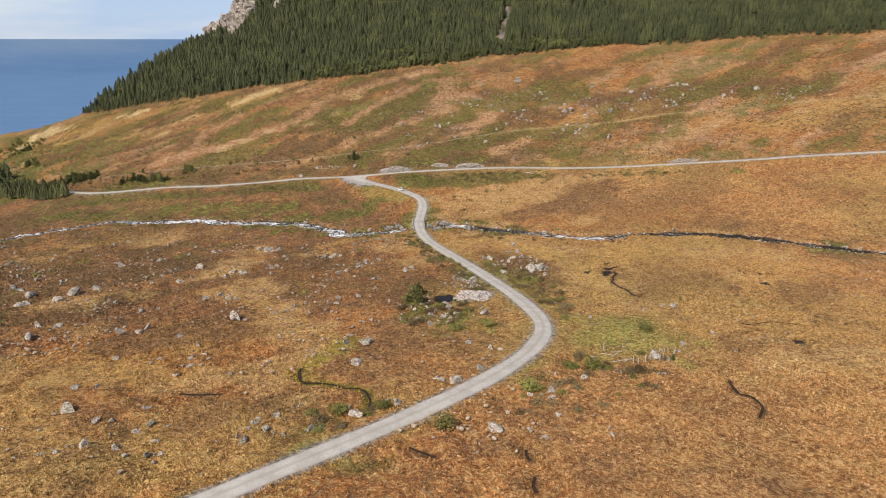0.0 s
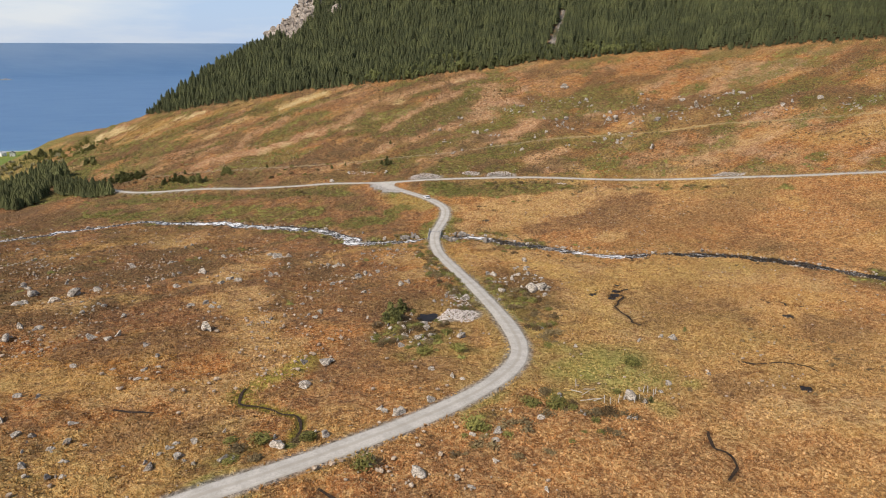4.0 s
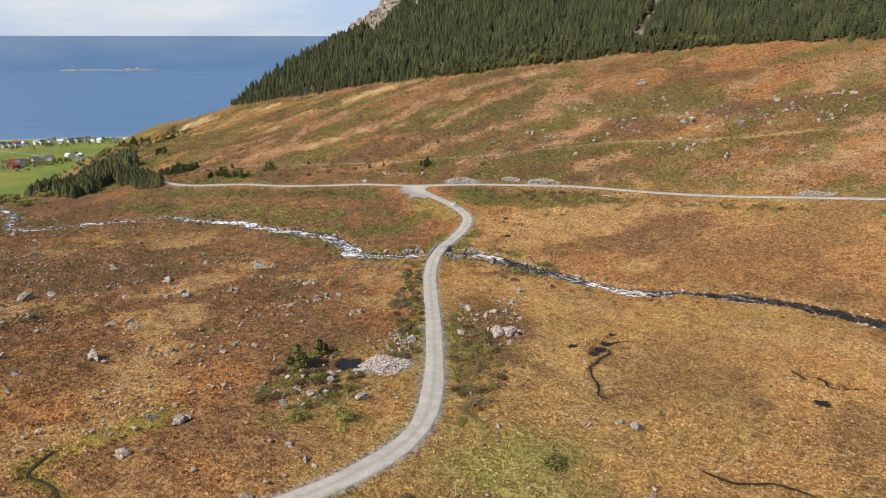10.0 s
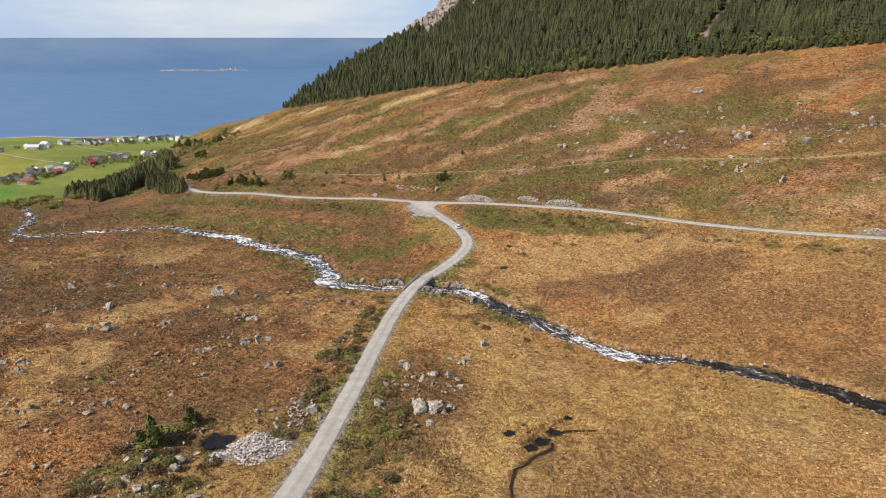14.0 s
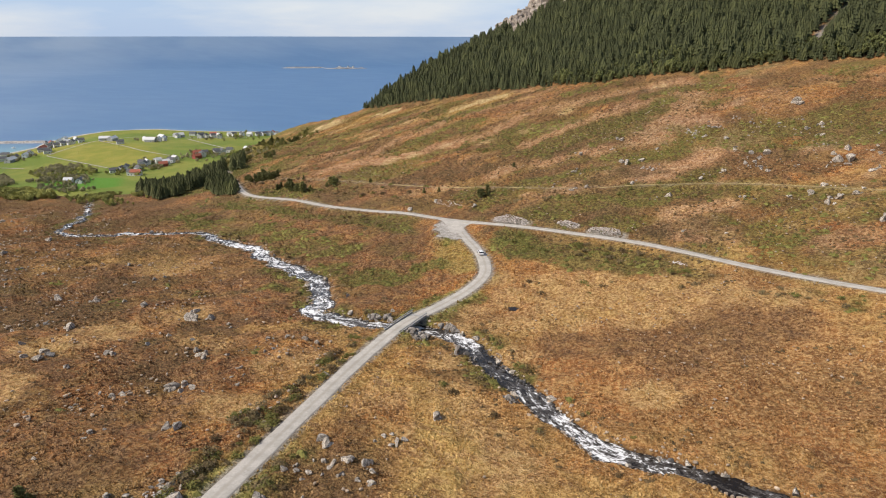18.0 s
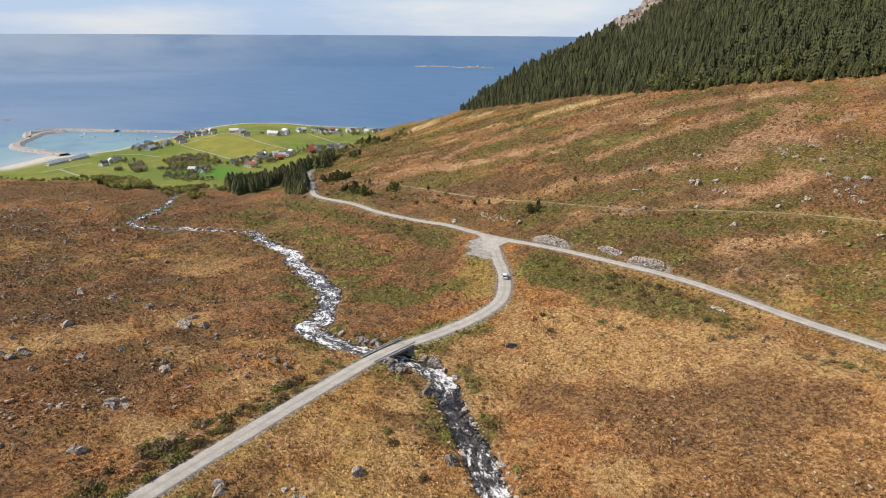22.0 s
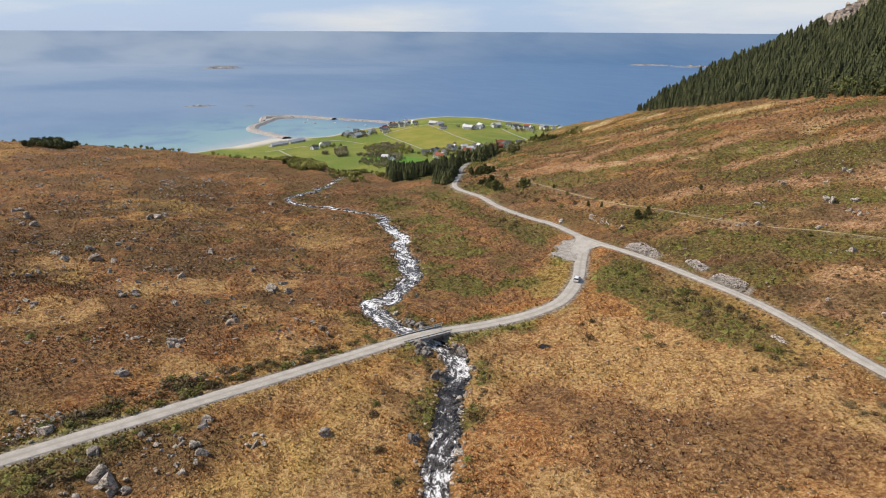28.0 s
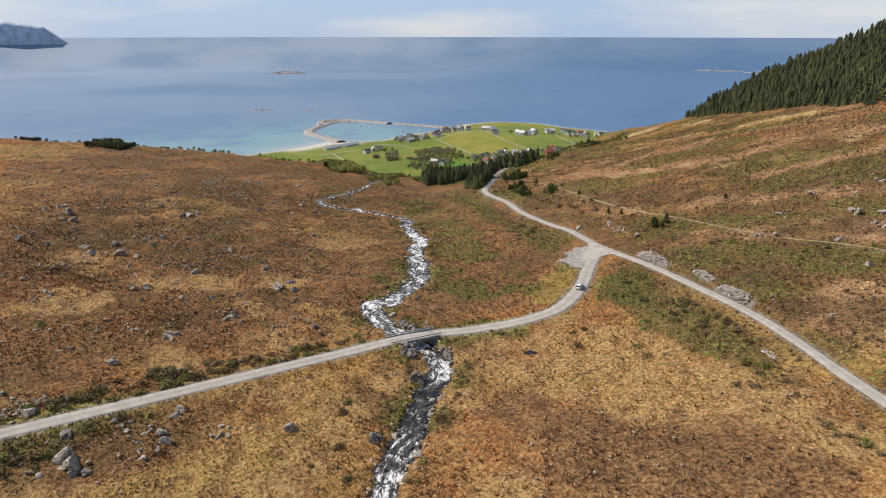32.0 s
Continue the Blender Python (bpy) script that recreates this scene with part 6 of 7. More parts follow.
LEFT_MOOR = [(-120.8, 273.9, 7), (-163.9, 217.2, 5), (8.3, 264.6, 5.4), (12.5, 267.5, 4), (5.3, 270.3, 3.6), (30.8, 238.5, 3.6), (33.5, 236.5, 2.8), (28.4, 240.4, 2.6), (37.7, 219, 4.4), (40.4, 220.2, 2.8), (-12.5, 267.6, 3.2), (-9.8, 270.9, 2.8), (-22.2, 270.5, 3.2), (-125.1, 313.1, 4.5), (-130.2, 341, 4.4), (-2.5, 223.2, 4.2), (52.7, 201.8, 3.4), (8, 231.1, 2.8), (24, 262.1, 2.2), (47.3, 231.9, 2), (67.6, 236.8, 2.2), (-168, 218, 4.6), (-170, 224, 4.7), (-174, 228, 5.4), (-146, 225, 6.3), (-133, 221, 4.8), (-126, 224, 5.3), (-84, 198, 5.2), (-81, 207, 3.6), (-68, 218, 5.5), (-58, 218, 4.8), (-69, 230, 5), (-74, 241, 4.1), (-50, 232, 4.7), (-31, 225, 2.6), (-19, 230, 2.5), (-29, 236, 2.2), (-16.5, 243, 5.1), (-4.5, 225, 4), (-2, 220, 3.9), (-13, 197, 2.8), (-9, 198, 3.2), (-55.5, 188, 3.7), (-50, 186, 4.1), (-122, 272, 6), (-4.6, 192.5, 1.9), (38, 218.5, 3.3), (41.8, 217, 2.6), (50.7, 202, 3), (31.8, 211, 2.3), (19.3, 190, 2.4), (36.4, 184.6, 1.9), (29.8, 178.6, 2.6)]
FAR_MOOR = [(-122, 279, 5.3), (7, 220, 2.1), (-47, 268, 4.7), (39, 239, 2.2), (32, 239, 3.0), (11, 262, 4.9), (5, 269, 3.5), (22, 246.5, 2.1), (14, 239, 2.1), (-62, 242, 2.8), (-84, 240, 3.5), (10, 231, 2.5), (-12.5, 269, 2.5), (-111, 326, 3), (-130, 317, 3.8), (-239, 323, 4.8), (-232, 331, 4.8), (-172, 321, 4.2), (66, 285, 2), (45, 297, 2.2)]
NEAR_LEFT = [(-37, 138, 2.5), (-32, 136, 1.9), (-35, 126, 4.2), (-21, 122, 2), (-29, 118, 2.2), (-26, 118, 1.9), (-29, 110, 2.6), (-24, 108, 2.3), (-8, 105, 1.1), (7.8, 103.6, 2.3), (9.7, 103, 2.1), (16.7, 106.4, 3), (16, 109.4, 1.5), (-18, 164, 3.1), (-26.5, 172.6, 2.6), (-33, 172.6, 3.3), (-28, 169, 2.2), (-56, 180, 3.5), (-31.7, 154, 2.1), (-13, 154, 2), (-14, 147, 2), (-11.6, 148, 1.7), (-21, 147.7, 1.4), (-14, 140, 1.6), (-55, 228, 5.6), (-22.6, 225.6, 2.9), (-4.8, 171.7, 3.8), (-7, 221, 2.8), (7, 113, 1.3)]
NEAR_RIGHT = [(20.6, 142.7, 2.4), (20.8, 130.3, 3.2), (35.5, 116.6, 2.1), (38.1, 113.4, 3.6), (36.2, 115, 1.8), (45.2, 117.7, 2.3), (22.7, 108.2, 1.7), (24.6, 107.6, 2.0), (38.9, 93.3, 3.3), (44.9, 91.5, 1.4), (46.6, 88.4, 1.5), (55.2, 103.3, 2.2), (54, 100.7, 1.9), (50.3, 103.3, 1.3), (48.3, 133.1, 1.8), (52.1, 128.5, 1.8), (53.8, 126.6, 1.5), (52.2, 94.6, 1.4), (57.8, 85.4, 1.3), (33.7, 87.6, 0.9), (110, 140.7, 3.1), (106.7, 119.2, 1.9), (81.7, 105.4, 1.7), (72.7, 107.9, 1.2)]
IN_BEND = [(84.8, 112.3, 3.4), (87.1, 110.4, 2.2), (96.3, 117.6, 1.8), (108.0, 141.7, 2.2), (110.8, 140.5, 2.4), (72.8, 106.6, 1.4), (82.6, 104.9, 2.1), (64.3, 107.3, 2.0), (80.5, 152.4, 1.7), (85.0, 140.9, 1.3), (71.0, 115.3, 1.8), (102.2, 142.0, 1.7), (92.5, 114.1, 1.8)]
HILLSIDE = [(204.7, 464.2, 4.8), (126.8, 420.2, 2.6), (174.2, 424.3, 3.2), (185.3, 411, 3.4), (182, 408, 2.8), (212.6, 396.5, 4), (213.8, 407.1, 3.2), (205.5, 425.1, 2.6), (217.9, 385.3, 3.4), (207.9, 403.7, 2.8), (171.4, 434.8, 2.4), (195.4, 373.3, 2.6), (122.9, 449.6, 2.4), (188.2, 371.7, 2.2), (211.7, 345.8, 3), (125, 449, 2.6), (129, 420, 2.9), (135.5, 422, 3.4), (142, 432, 3), (156, 451, 2.6), (166, 345, 1.7), (152, 349, 1.8), (34.5, 390.4, 3), (66, 387, 2.3), (44.5, 397, 3.5), (209, 397, 5.1), (231, 379, 5.8), (261, 385.5, 5.3), (204, 466, 4.2), (259, 400, 4.6), (293, 387, 4.7), (174, 421, 3.7), (317, 350, 5.3), (297, 354, 3.7)]
r_rock = np.random.default_rng(44)


def set_boulders(spots, label, group, share):
    for x, y, size in spots:
        k = int(r_rock.integers(0, 12))
        ob = new("boulder", ROCKS[k])
        tall = r_rock.uniform(0.5, 0.85)
        half = share * size
        ob.matrix_basis = pose(x, y, float(ground_z(x, y)) + half * 0.30 * tall, r_rock.uniform(-12, 12), r_rock.uniform(-12, 12), r_rock.uniform(0, 360)) @ Matrix.Diagonal((half * r_rock.uniform(0.8, 1.05), half * r_rock.uniform(0.8, 1.05), half * tall, 1))
        tagged(ob, label, "boulder", group)


set_boulders(BY_ROAD, "large pale grey granite boulder beside the gravel road", "boulders by the road", 0.355)
set_boulders(LEFT_MOOR + FAR_MOOR, "weathered grey boulder half sunk in the brown moor", "boulders on the moor", 0.33)
set_boulders(NEAR_LEFT + NEAR_RIGHT + IN_BEND, "pale lichen-covered granite boulder in rust-brown grass", "boulders near the bend", 0.385)


def clusters(n, ring, seed, lo, hi):
    """Loose groups of two to six boulders."""
    r = np.random.default_rng(seed)
    out = []
    for cx, cy in spread(n, ring, seed):
        for _ in range(int(r.integers(2, 7))):
            out.append((cx + r.normal(0, 2.2), cy + r.normal(0, 1.8), lo + (hi - lo) * r.random() ** 2))
    keep = clear_of(np.array(out)[:, :2], 3.2)
    return [o for o, k in zip(out, keep) if k]


ROCK_ARRAYS = [(np.array([v.co[:] for v in me.vertices]), np.array([p.vertices[:] for p in me.polygons])) for me in [rock_mesh("boulder", 190 + k, 1 + k % 2) for k in range(12)]]


def boulder_field(spots, label):
    p = np.array(spots)
    r = np.random.default_rng(len(p))
    tall = p[:, 2] * 0.38 * r.uniform(0.6, 1.1, len(p))
    ob = scatter_mesh("boulder_field", ROCK_ARRAYS, np.column_stack([p[:, :2], ground_z(p[:, 0], p[:, 1]) + tall * 0.3]), p[:, 2] * 0.40, r.random(len(p)) * 6.28, r.integers(0, 12, len(p)), M_rock, tall=tall)
    return tagged(ob, label, "boulders", kind="stuff")


boulder_field(HILLSIDE, "grey boulders lying on the open hillside")
boulder_field(clusters(110, [(-170, 215), (-60, 180), (40, 170), (60, 210), (55, 255), (-20, 300), (-120, 345), (-230, 330), (-300, 280)], 47, 0.5, 2.1), "grey boulders in loose stony patches of the moor")
boulder_field(clusters(120, [(-150, 215), (-120, 345), (-230, 400), (-420, 360), (-480, 300), (-300, 190)], 152, 0.7, 2.4), "grey boulders scattered towards the moor's rim")
boulder_field([c for c in clusters(12, [(33, 150), (46, 146), (56, 152), (52, 166), (42, 172), (35, 165)], 48, 0.8, 2.1) if math.hypot(c[0] - 53.2, c[1] - 169.4) > 4.5], "angular grey boulders among low juniper bushes")
boulder_field(clusters(7, [(60, 172), (66, 172), (68, 186), (63, 188)], 148, 0.7, 1.7), "angular grey boulders heaped beside the road")
boulder_field(clusters(8, [(77, 175), (92, 178), (96, 212), (84, 212), (78, 200)], 49, 0.7, 1.8), "small grey boulders beside the gravel road")
boulder_field(clusters(9, [(-40, 105), (20, 98), (50, 110), (52, 122), (10, 112), (-40, 118)], 50, 0.6, 1.9), "pale grey boulders on the grassy verge")
boulder_field(clusters(60, [(168, 468), (222, 434), (262, 408), (318, 370), (345, 332), (335, 305), (268, 360), (232, 385), (190, 430), (160, 452)], 151, 0.6, 2.1), "pale boulders strewn over the dark upper hillside")
boulder_field(clusters(40, [(90, 400), (180, 360), (290, 360), (300, 400), (210, 440), (110, 460)], 51, 0.9, 2.8), "grey boulders in stony patches of the hillside")
k = np.linspace(60, len(STREAM) - 120, 120).astype(int)
turn = np.gradient(STREAM, axis=0)[k]
turn /= np.linalg.norm(turn, axis=1)[:, None]
sidew = (STREAM_W[k] * r_rock.uniform(0.75, 1.35, len(k)) * np.where(r_rock.random(len(k)) < 0.5, -1, 1))[:, None]
bank = STREAM[k] + np.stack([turn[:, 1], -turn[:, 0]], 1) * sidew
boulder_field([(x, y, r_rock.uniform(0.9, 2.4)) for x, y in bank if abs(x - 74) > 6], "dark grey boulders along the stream's edge")


def small_rock(r):
    v = np.array([(0, 0, -1), (0.72, -0.53, -0.45), (-0.28, -0.85, -0.45), (-0.89, 0, -0.45), (-0.28, 0.85, -0.45), (0.72, 0.53, -0.45), (0.28, -0.85, 0.45), (-0.72, -0.53, 0.45), (-0.72, 0.53, 0.45), (0.28, 0.85, 0.45), (0.89, 0, 0.45), (0, 0, 1)])
    v = v * r.uniform(0.7, 1.15, (12, 1)) * np.array([1, r.uniform(0.6, 0.9), r.uniform(0.45, 0.75)])
    f = np.array([(0, 1, 2), (1, 0, 5), (0, 2, 3), (0, 3, 4), (0, 4, 5), (1, 5, 10), (2, 1, 6), (3, 2, 7), (4, 3, 8), (5, 4, 9), (1, 10, 6), (2, 6, 7), (3, 7, 8), (4, 8, 9), (5, 9, 10), (6, 10, 11), (7, 6, 11), (8, 7, 11), (9, 8, 11), (10, 9, 11)])
    return v, f


M_wet = speckled("wet_stones", (0.035, 0.032, 0.030), (0.15, 0.14, 0.13), 1.6, 0.45, 0.4, 0.04, island=0.4, spec=0.5)
PEBBLES = [small_rock(r_rock) for _ in range(8)]


def stones(name, p, lo, hi, seed, label, material, lift=0.1, heap=None):
    r = np.random.default_rng(seed)
    size = lo + (hi - lo) * r.random(len(p)) ** 2.5
    z = ground_z(p[:, 0], p[:, 1]) + size * lift
    if heap is not None:
        z = z + heap
    ob = scatter_mesh(name, PEBBLES, np.column_stack([p, z]), size * 0.5, r.random(len(p)) * 6.28, r.integers(0, 8, len(p)), material)
    return tagged(ob, label, "stones", kind="stuff")


p = spread(24000, [(-560, 250), (-250, 150), (-60, 84), (60, 84), (70, 120), (66, 262), (-60, 345), (-180, 420), (-380, 390)], 101)
w = np.clip(vnoise(p[:, 0], p[:, 1], 19, 91) + 0.6 * vnoise(p[:, 0], p[:, 1], 6, 92) + 0.12, 0.04, 1)
p = p[(np.random.default_rng(5).random(len(p)) < w) & clear_of(p, 2.6)]
stones("field_stones", p, 0.30, 1.35, 102, "scattered pale stones lying in the moor grass", M_pebble, 0.38)
p = spread(14000, [(75, 100), (190, 90), (250, 180), (330, 220), (400, 380), (280, 480), (100, 550), (-60, 640), (-60, 460), (75, 380), (150, 300), (80, 290)], 103)
w = np.clip(vnoise(p[:, 0], p[:, 1], 24, 93) + 0.6 * vnoise(p[:, 0], p[:, 1], 7, 94) - 0.02 + 0.6 * matted(p[:, 0], p[:, 1]), 0.03, 1)
p = p[(np.random.default_rng(6).random(len(p)) < w) & clear_of(p, 2.6)]
stones("field_stones", p, 0.28, 1.0, 104, "pale stones showing through the heather", M_pebble, 0.38)
k = np.random.default_rng(8).integers(60, len(STREAM) - 90, 2200)
q = np.random.default_rng(9).normal(0, 1, (2200, 2)) * 0.95
d = np.gradient(STREAM, axis=0)[k]
d /= np.linalg.norm(d, axis=1)[:, None]
p = STREAM[k] + np.stack([d[:, 1], -d[:, 0]], 1) * ((STREAM_W[k] * 1.0 + np.abs(q[:, 0])) * np.where(q[:, 1] > 0, 1, -1))[:, None]
stones("stream_stones", p[nearest(p[:, 0], p[:, 1], ROAD, 20)[0] > 2.4], 0.35, 1.3, 105, "dark and grey stones along the stream banks", M_pebble)


k = np.random.default_rng(18).integers(60, len(STREAM) - 90, 900)
d = np.gradient(STREAM, axis=0)[k]
d /= np.linalg.norm(d, axis=1)[:, None]
q = np.random.default_rng(19).uniform(-1, 1, 900)
p = STREAM[k] + np.stack([d[:, 1], -d[:, 0]], 1) * ((STREAM_W[k] + 0.5) * np.sign(q) * np.abs(q) ** 0.45)[:, None]
p, k = p[np.abs(p[:, 0] - 74) > 4], k[np.abs(p[:, 0] - 74) > 4]
stones("stream_stones", p, 0.4, 1.6, 106, "wet dark stones breaking the rapids", M_wet, 0, STREAM_Z[k] + 0.05 - ground_z(p[:, 0], p[:, 1]))


M_bank = speckled("bank_rock", (0.20, 0.175, 0.15), (0.50, 0.45, 0.395), 1.2, 0.9, 0.5, 0.08, island=0.5)


def rubble(cx, cy, rx, ry, turn, n, tall, seed, label, gap=2.2, most=0.72):
    r = np.random.default_rng(seed)
    a, q = r.random(n) * 6.283, np.sqrt(r.random(n))
    u, v = q * np.cos(a) * rx, q * np.sin(a) * ry
    c, s = math.cos(turn), math.sin(turn)
    p = np.column_stack([cx + u * c - v * s, cy + u * s + v * c])
    heap = tall * np.maximum(1 - q**2, 0) * r.uniform(0.2, 1.0, n)
    ok = q < 0.78 + 0.35 * vnoise(p[:, 0], p[:, 1], 3.0, seed % 50)
    p, heap = p[ok], heap[ok]
    p, heap = p[clear_of(p, gap)], heap[clear_of(p, gap)]
    if most > 1:
        size = r.uniform(0.5, 1.0, len(p)) * most
        z = ground_z(p[:, 0], p[:, 1]) + heap + 0.1 * size
        return tagged(scatter_mesh("rubble_pile", ROCK_ARRAYS, np.column_stack([p, z]), size * 0.42, r.random(len(p)) * 6.28, r.integers(0, 12, len(p)), M_bank), label, "stones", kind="stuff")
    return stones("rubble_pile", p, 0.18, most, seed, label, M_rubble, 0.1, heap)


M_cliff = speckled("cliff_rock", (0.25, 0.21, 0.175), (0.55, 0.475, 0.40), 0.30, 0.95, 0.8, 0.4, island=0.45)
r_cliff = np.random.default_rng(12)
p = np.vstack([spread(520, [(-34, 790), (-12, 778), (18, 796), (45, 850), (60, 900), (20, 880), (-14, 850), (-34, 812)], 111), spread(90, [(42, 782), (60, 784), (68, 806), (52, 812)], 112)])
p = p[(np.hypot(p[:, 0] - 2, p[:, 1] - 824) < 58) | (p[:, 0] > 42)]
size = r_cliff.uniform(1.2, 3.6, len(p))
tagged(scatter_mesh("cliff_ledges", ROCK_ARRAYS, np.column_stack([p, ground_z(p[:, 0], p[:, 1]) - 0.35 * size]), size * 1.25, r_cliff.random(len(p)) * 6.28, np.arange(len(p)) % 12, M_cliff, tall=size * r_cliff.uniform(0.8, 1.5, len(p))), "pale grey cliff ledges above the forest", "cliff", kind="stuff")
rubble(61.5, 167, 8.5, 5.4, 0.45, 1700, 0.45, 201, "pile of pale blasted rock beside the road")
rubble(87.5, 274.5, 8, 3.4, -0.55, 330, 0.9, 209, "grey rock bank beside the stream above the bridge", 1.3, 1.9)
rubble(80, 268.5, 3.2, 2.0, -0.3, 70, 0.5, 211, "grey rock bank beside the stream above the bridge", 1.3, 1.8)
rubble(64, 279, 4.5, 2.0, 0.1, 80, 0.5, 212, "grey rock bank beside the stream below the bridge", 1.3, 1.8)
rubble(94.5, 261.5, 2.2, 1.6, 0.3, 24, 0.8, 210, "grey boulders at the stream's edge", 1.3, 2.6)
rubble(112, 238, 2.6, 1.3, -0.8, 22, 0.5, 213, "grey boulders at the stream's edge", 1.3, 1.8)
rubble(65.5, 180, 3.2, 4.5, 0.2, 200, 0.9, 202, "heap of grey blasted rock beside the road")
rubble(86, 368.5, 9, 3.4, -0.45, 1200, 2.4, 203, "pale heap of blasted rock above the upper road")
rubble(111, 359.5, 6, 2.2, -0.45, 450, 1.4, 204, "low pale rock heap above the upper road")
rubble(126, 350.5, 8.5, 3.4, -0.5, 1100, 2.4, 205, "pale heap of blasted rock on the hillside cutting")
rubble(150, 322.5, 3.5, 1.6, -0.6, 90, 0.6, 206, "small patch of pale rock below the upper road")
rubble(225, 292, 8, 2.2, -0.6, 170, 0.8, 207, "pale rock spoil along the upper road")
rubble(52, 393, 9, 3, -0.4, 120, 0.4, 208, "scattered pale rock on the slope above the junction")


# ---------------------------------------------------------------- bog pools and ditches
M_peat = Nodes("peat_water")
M_peat = M_peat.done(M_peat.mix(M_peat.ramp(M_peat.noise(1.2), 0.4, 0.7), (0.010, 0.008, 0.008), (0.03, 0.022, 0.018)), 0.3, spec=0.2, normal=M_peat.bump(M_peat.noise(4.0), 0.15, 0.05))
M_ditch = speckled("wet_peat", (0.020, 0.014, 0.010), (0.075, 0.046, 0.026), 2.0, 0.7, 0.4, 0.05)
r_pool = np.random.default_rng(71)
for px, py, pr, turn in POOLS:
    bm = bmesh.new()
    rim_pts = []
    for i in range(26):
        a = i * 2 * math.pi / 26
        q = pr * (0.78 + 0.42 * math.sin(2 * a + turn * 5) * math.sin(3 * a + px) + r_pool.uniform(-0.08, 0.08))
        rim_pts.append(bm.verts.new((px + q * math.cos(a) * 1.25, py + q * math.sin(a), 0)))
    bm.faces.new(rim_pts)
    bmesh.ops.triangulate(bm, faces=bm.faces[:])
    me = bpy.data.meshes.new("bog_pool")
    bm.to_mesh(me)
    bm.free()
    me.materials.append(M_peat)
    ob = new("bog_pool", me)
    ob.location.z = float(land_height(np.array([px]), np.array([py]), False)[0]) - 0.36
    tagged(ob, "small black bog pool in the wet moor", "pool", "bog pools", "structure")
for line, zs in zip(DITCHES, DITCH_Z):
    wob = 0.24 + 0.14 * vnoise(np.arange(len(line)) * 0.6, np.zeros(len(line)), 1.7, 5)
    bend = line + 0.35 * np.stack([vnoise(line[:, 0], line[:, 1], 2.2, 66), vnoise(line[:, 0], line[:, 1], 2.2, 67)], 1)
    ob, _ = ribbon("ditch", bend, zs - 0.18, wob, M_ditch, (-1, -0.3, 0.3, 1))
    tagged(ob, "narrow dark peat ditch with standing water", "ditch", kind="structure")


# ---------------------------------------------------------------- bridge
def box(bm, x0, x1, y0, y1, z0, z1):
    v = [bm.verts.new((x, y, z)) for z in (z0, z1) for y in (y0, y1) for x in (x0, x1)]
    for f in ((0, 2, 3, 1), (4, 5, 7, 6), (0, 1, 5, 4), (2, 6, 7, 3), (0, 4, 6, 2), (1, 3, 7, 5)):
        bm.faces.new([v[i] for i in f])


def bevelled(bm, width=0.03):
    bmesh.ops.bevel(bm, geom=bm.edges[:], offset=width, segments=1, affect="EDGES")
    return bm


M_concrete = speckled("weathered_concrete", (0.26, 0.25, 0.235), (0.46, 0.45, 0.43), 1.5, 0.9, 0.3, 0.03, obj=True)
M_steel = speckled("galvanised_steel", (0.40, 0.41, 0.42), (0.62, 0.63, 0.64), 3.0, 0.5, 0.1, 0.01, obj=True)
M_wall = speckled("dark_dry_stone", (0.10, 0.095, 0.088), (0.27, 0.255, 0.235), 1.4, 0.95, 0.6, 0.1, obj=True)
ib = int(np.argmin(np.hypot(ROAD[:, 0] - 74, ROAD[:, 1] - 274.5)))
b_dir = ROAD[ib + 3] - ROAD[ib - 3]
b_yaw = math.degrees(math.atan2(-b_dir[0], b_dir[1]))
bridge = new("road_bridge")
bridge.matrix_basis = pose(ROAD[ib, 0], ROAD[ib, 1], float(ROAD_Z[ib]), 0, 0, b_yaw)
bm = bmesh.new()
box(bm, -2.5, 2.5, -6.5, 6.5, -0.62, -0.16)
part("deck", bevelled(bm, 0.04), M_concrete, bridge)
for s in (-1, 1):
    bm = bmesh.new()
    box(bm, s * 2.5 - 0.16, s * 2.5 + 0.16, -7.0, 7.0, -0.5, 0.22)
    part("kerb_beam", bevelled(bm), M_concrete, bridge)
    bm = bmesh.new()
    box(bm, s * 2.52 - 0.04, s * 2.52 + 0.04, -7.6, 7.6, 0.55, 0.84)
    rail = part("guard_rail", bevelled(bm, 0.015), M_steel, bridge, "galvanised steel guard rail")
    for k in range(7):
        bm = bmesh.new()
        box(bm, s * 2.52 - 0.06, s * 2.52 + 0.06, -7.2 + 2.4 * k - 0.06, -7.2 + 2.4 * k + 0.06, 0.2 if abs(k - 3) < 3 else -0.5, 0.8)
        part("rail_post", bm, M_steel, rail)
    bm = bmesh.new()
    box(bm, -2.6, 2.6, s * 6.0 - 1.2, s * 6.0 + 1.2, -4.6, -0.6)
    bmesh.ops.subdivide_edges(bm, edges=bm.edges[:], cuts=4, use_grid_fill=True)
    for v in bm.verts:
        v.co += Vector((noise.noise(v.co * 1.7), noise.noise(v.co * 1.7 + Vector((9, 0, 0))), 0)) * 0.22
    part("abutment", bm, M_wall, bridge, "dark dry-stone abutment")
tagged(bridge, "short concrete road bridge with steel rails over the stream", "bridge")

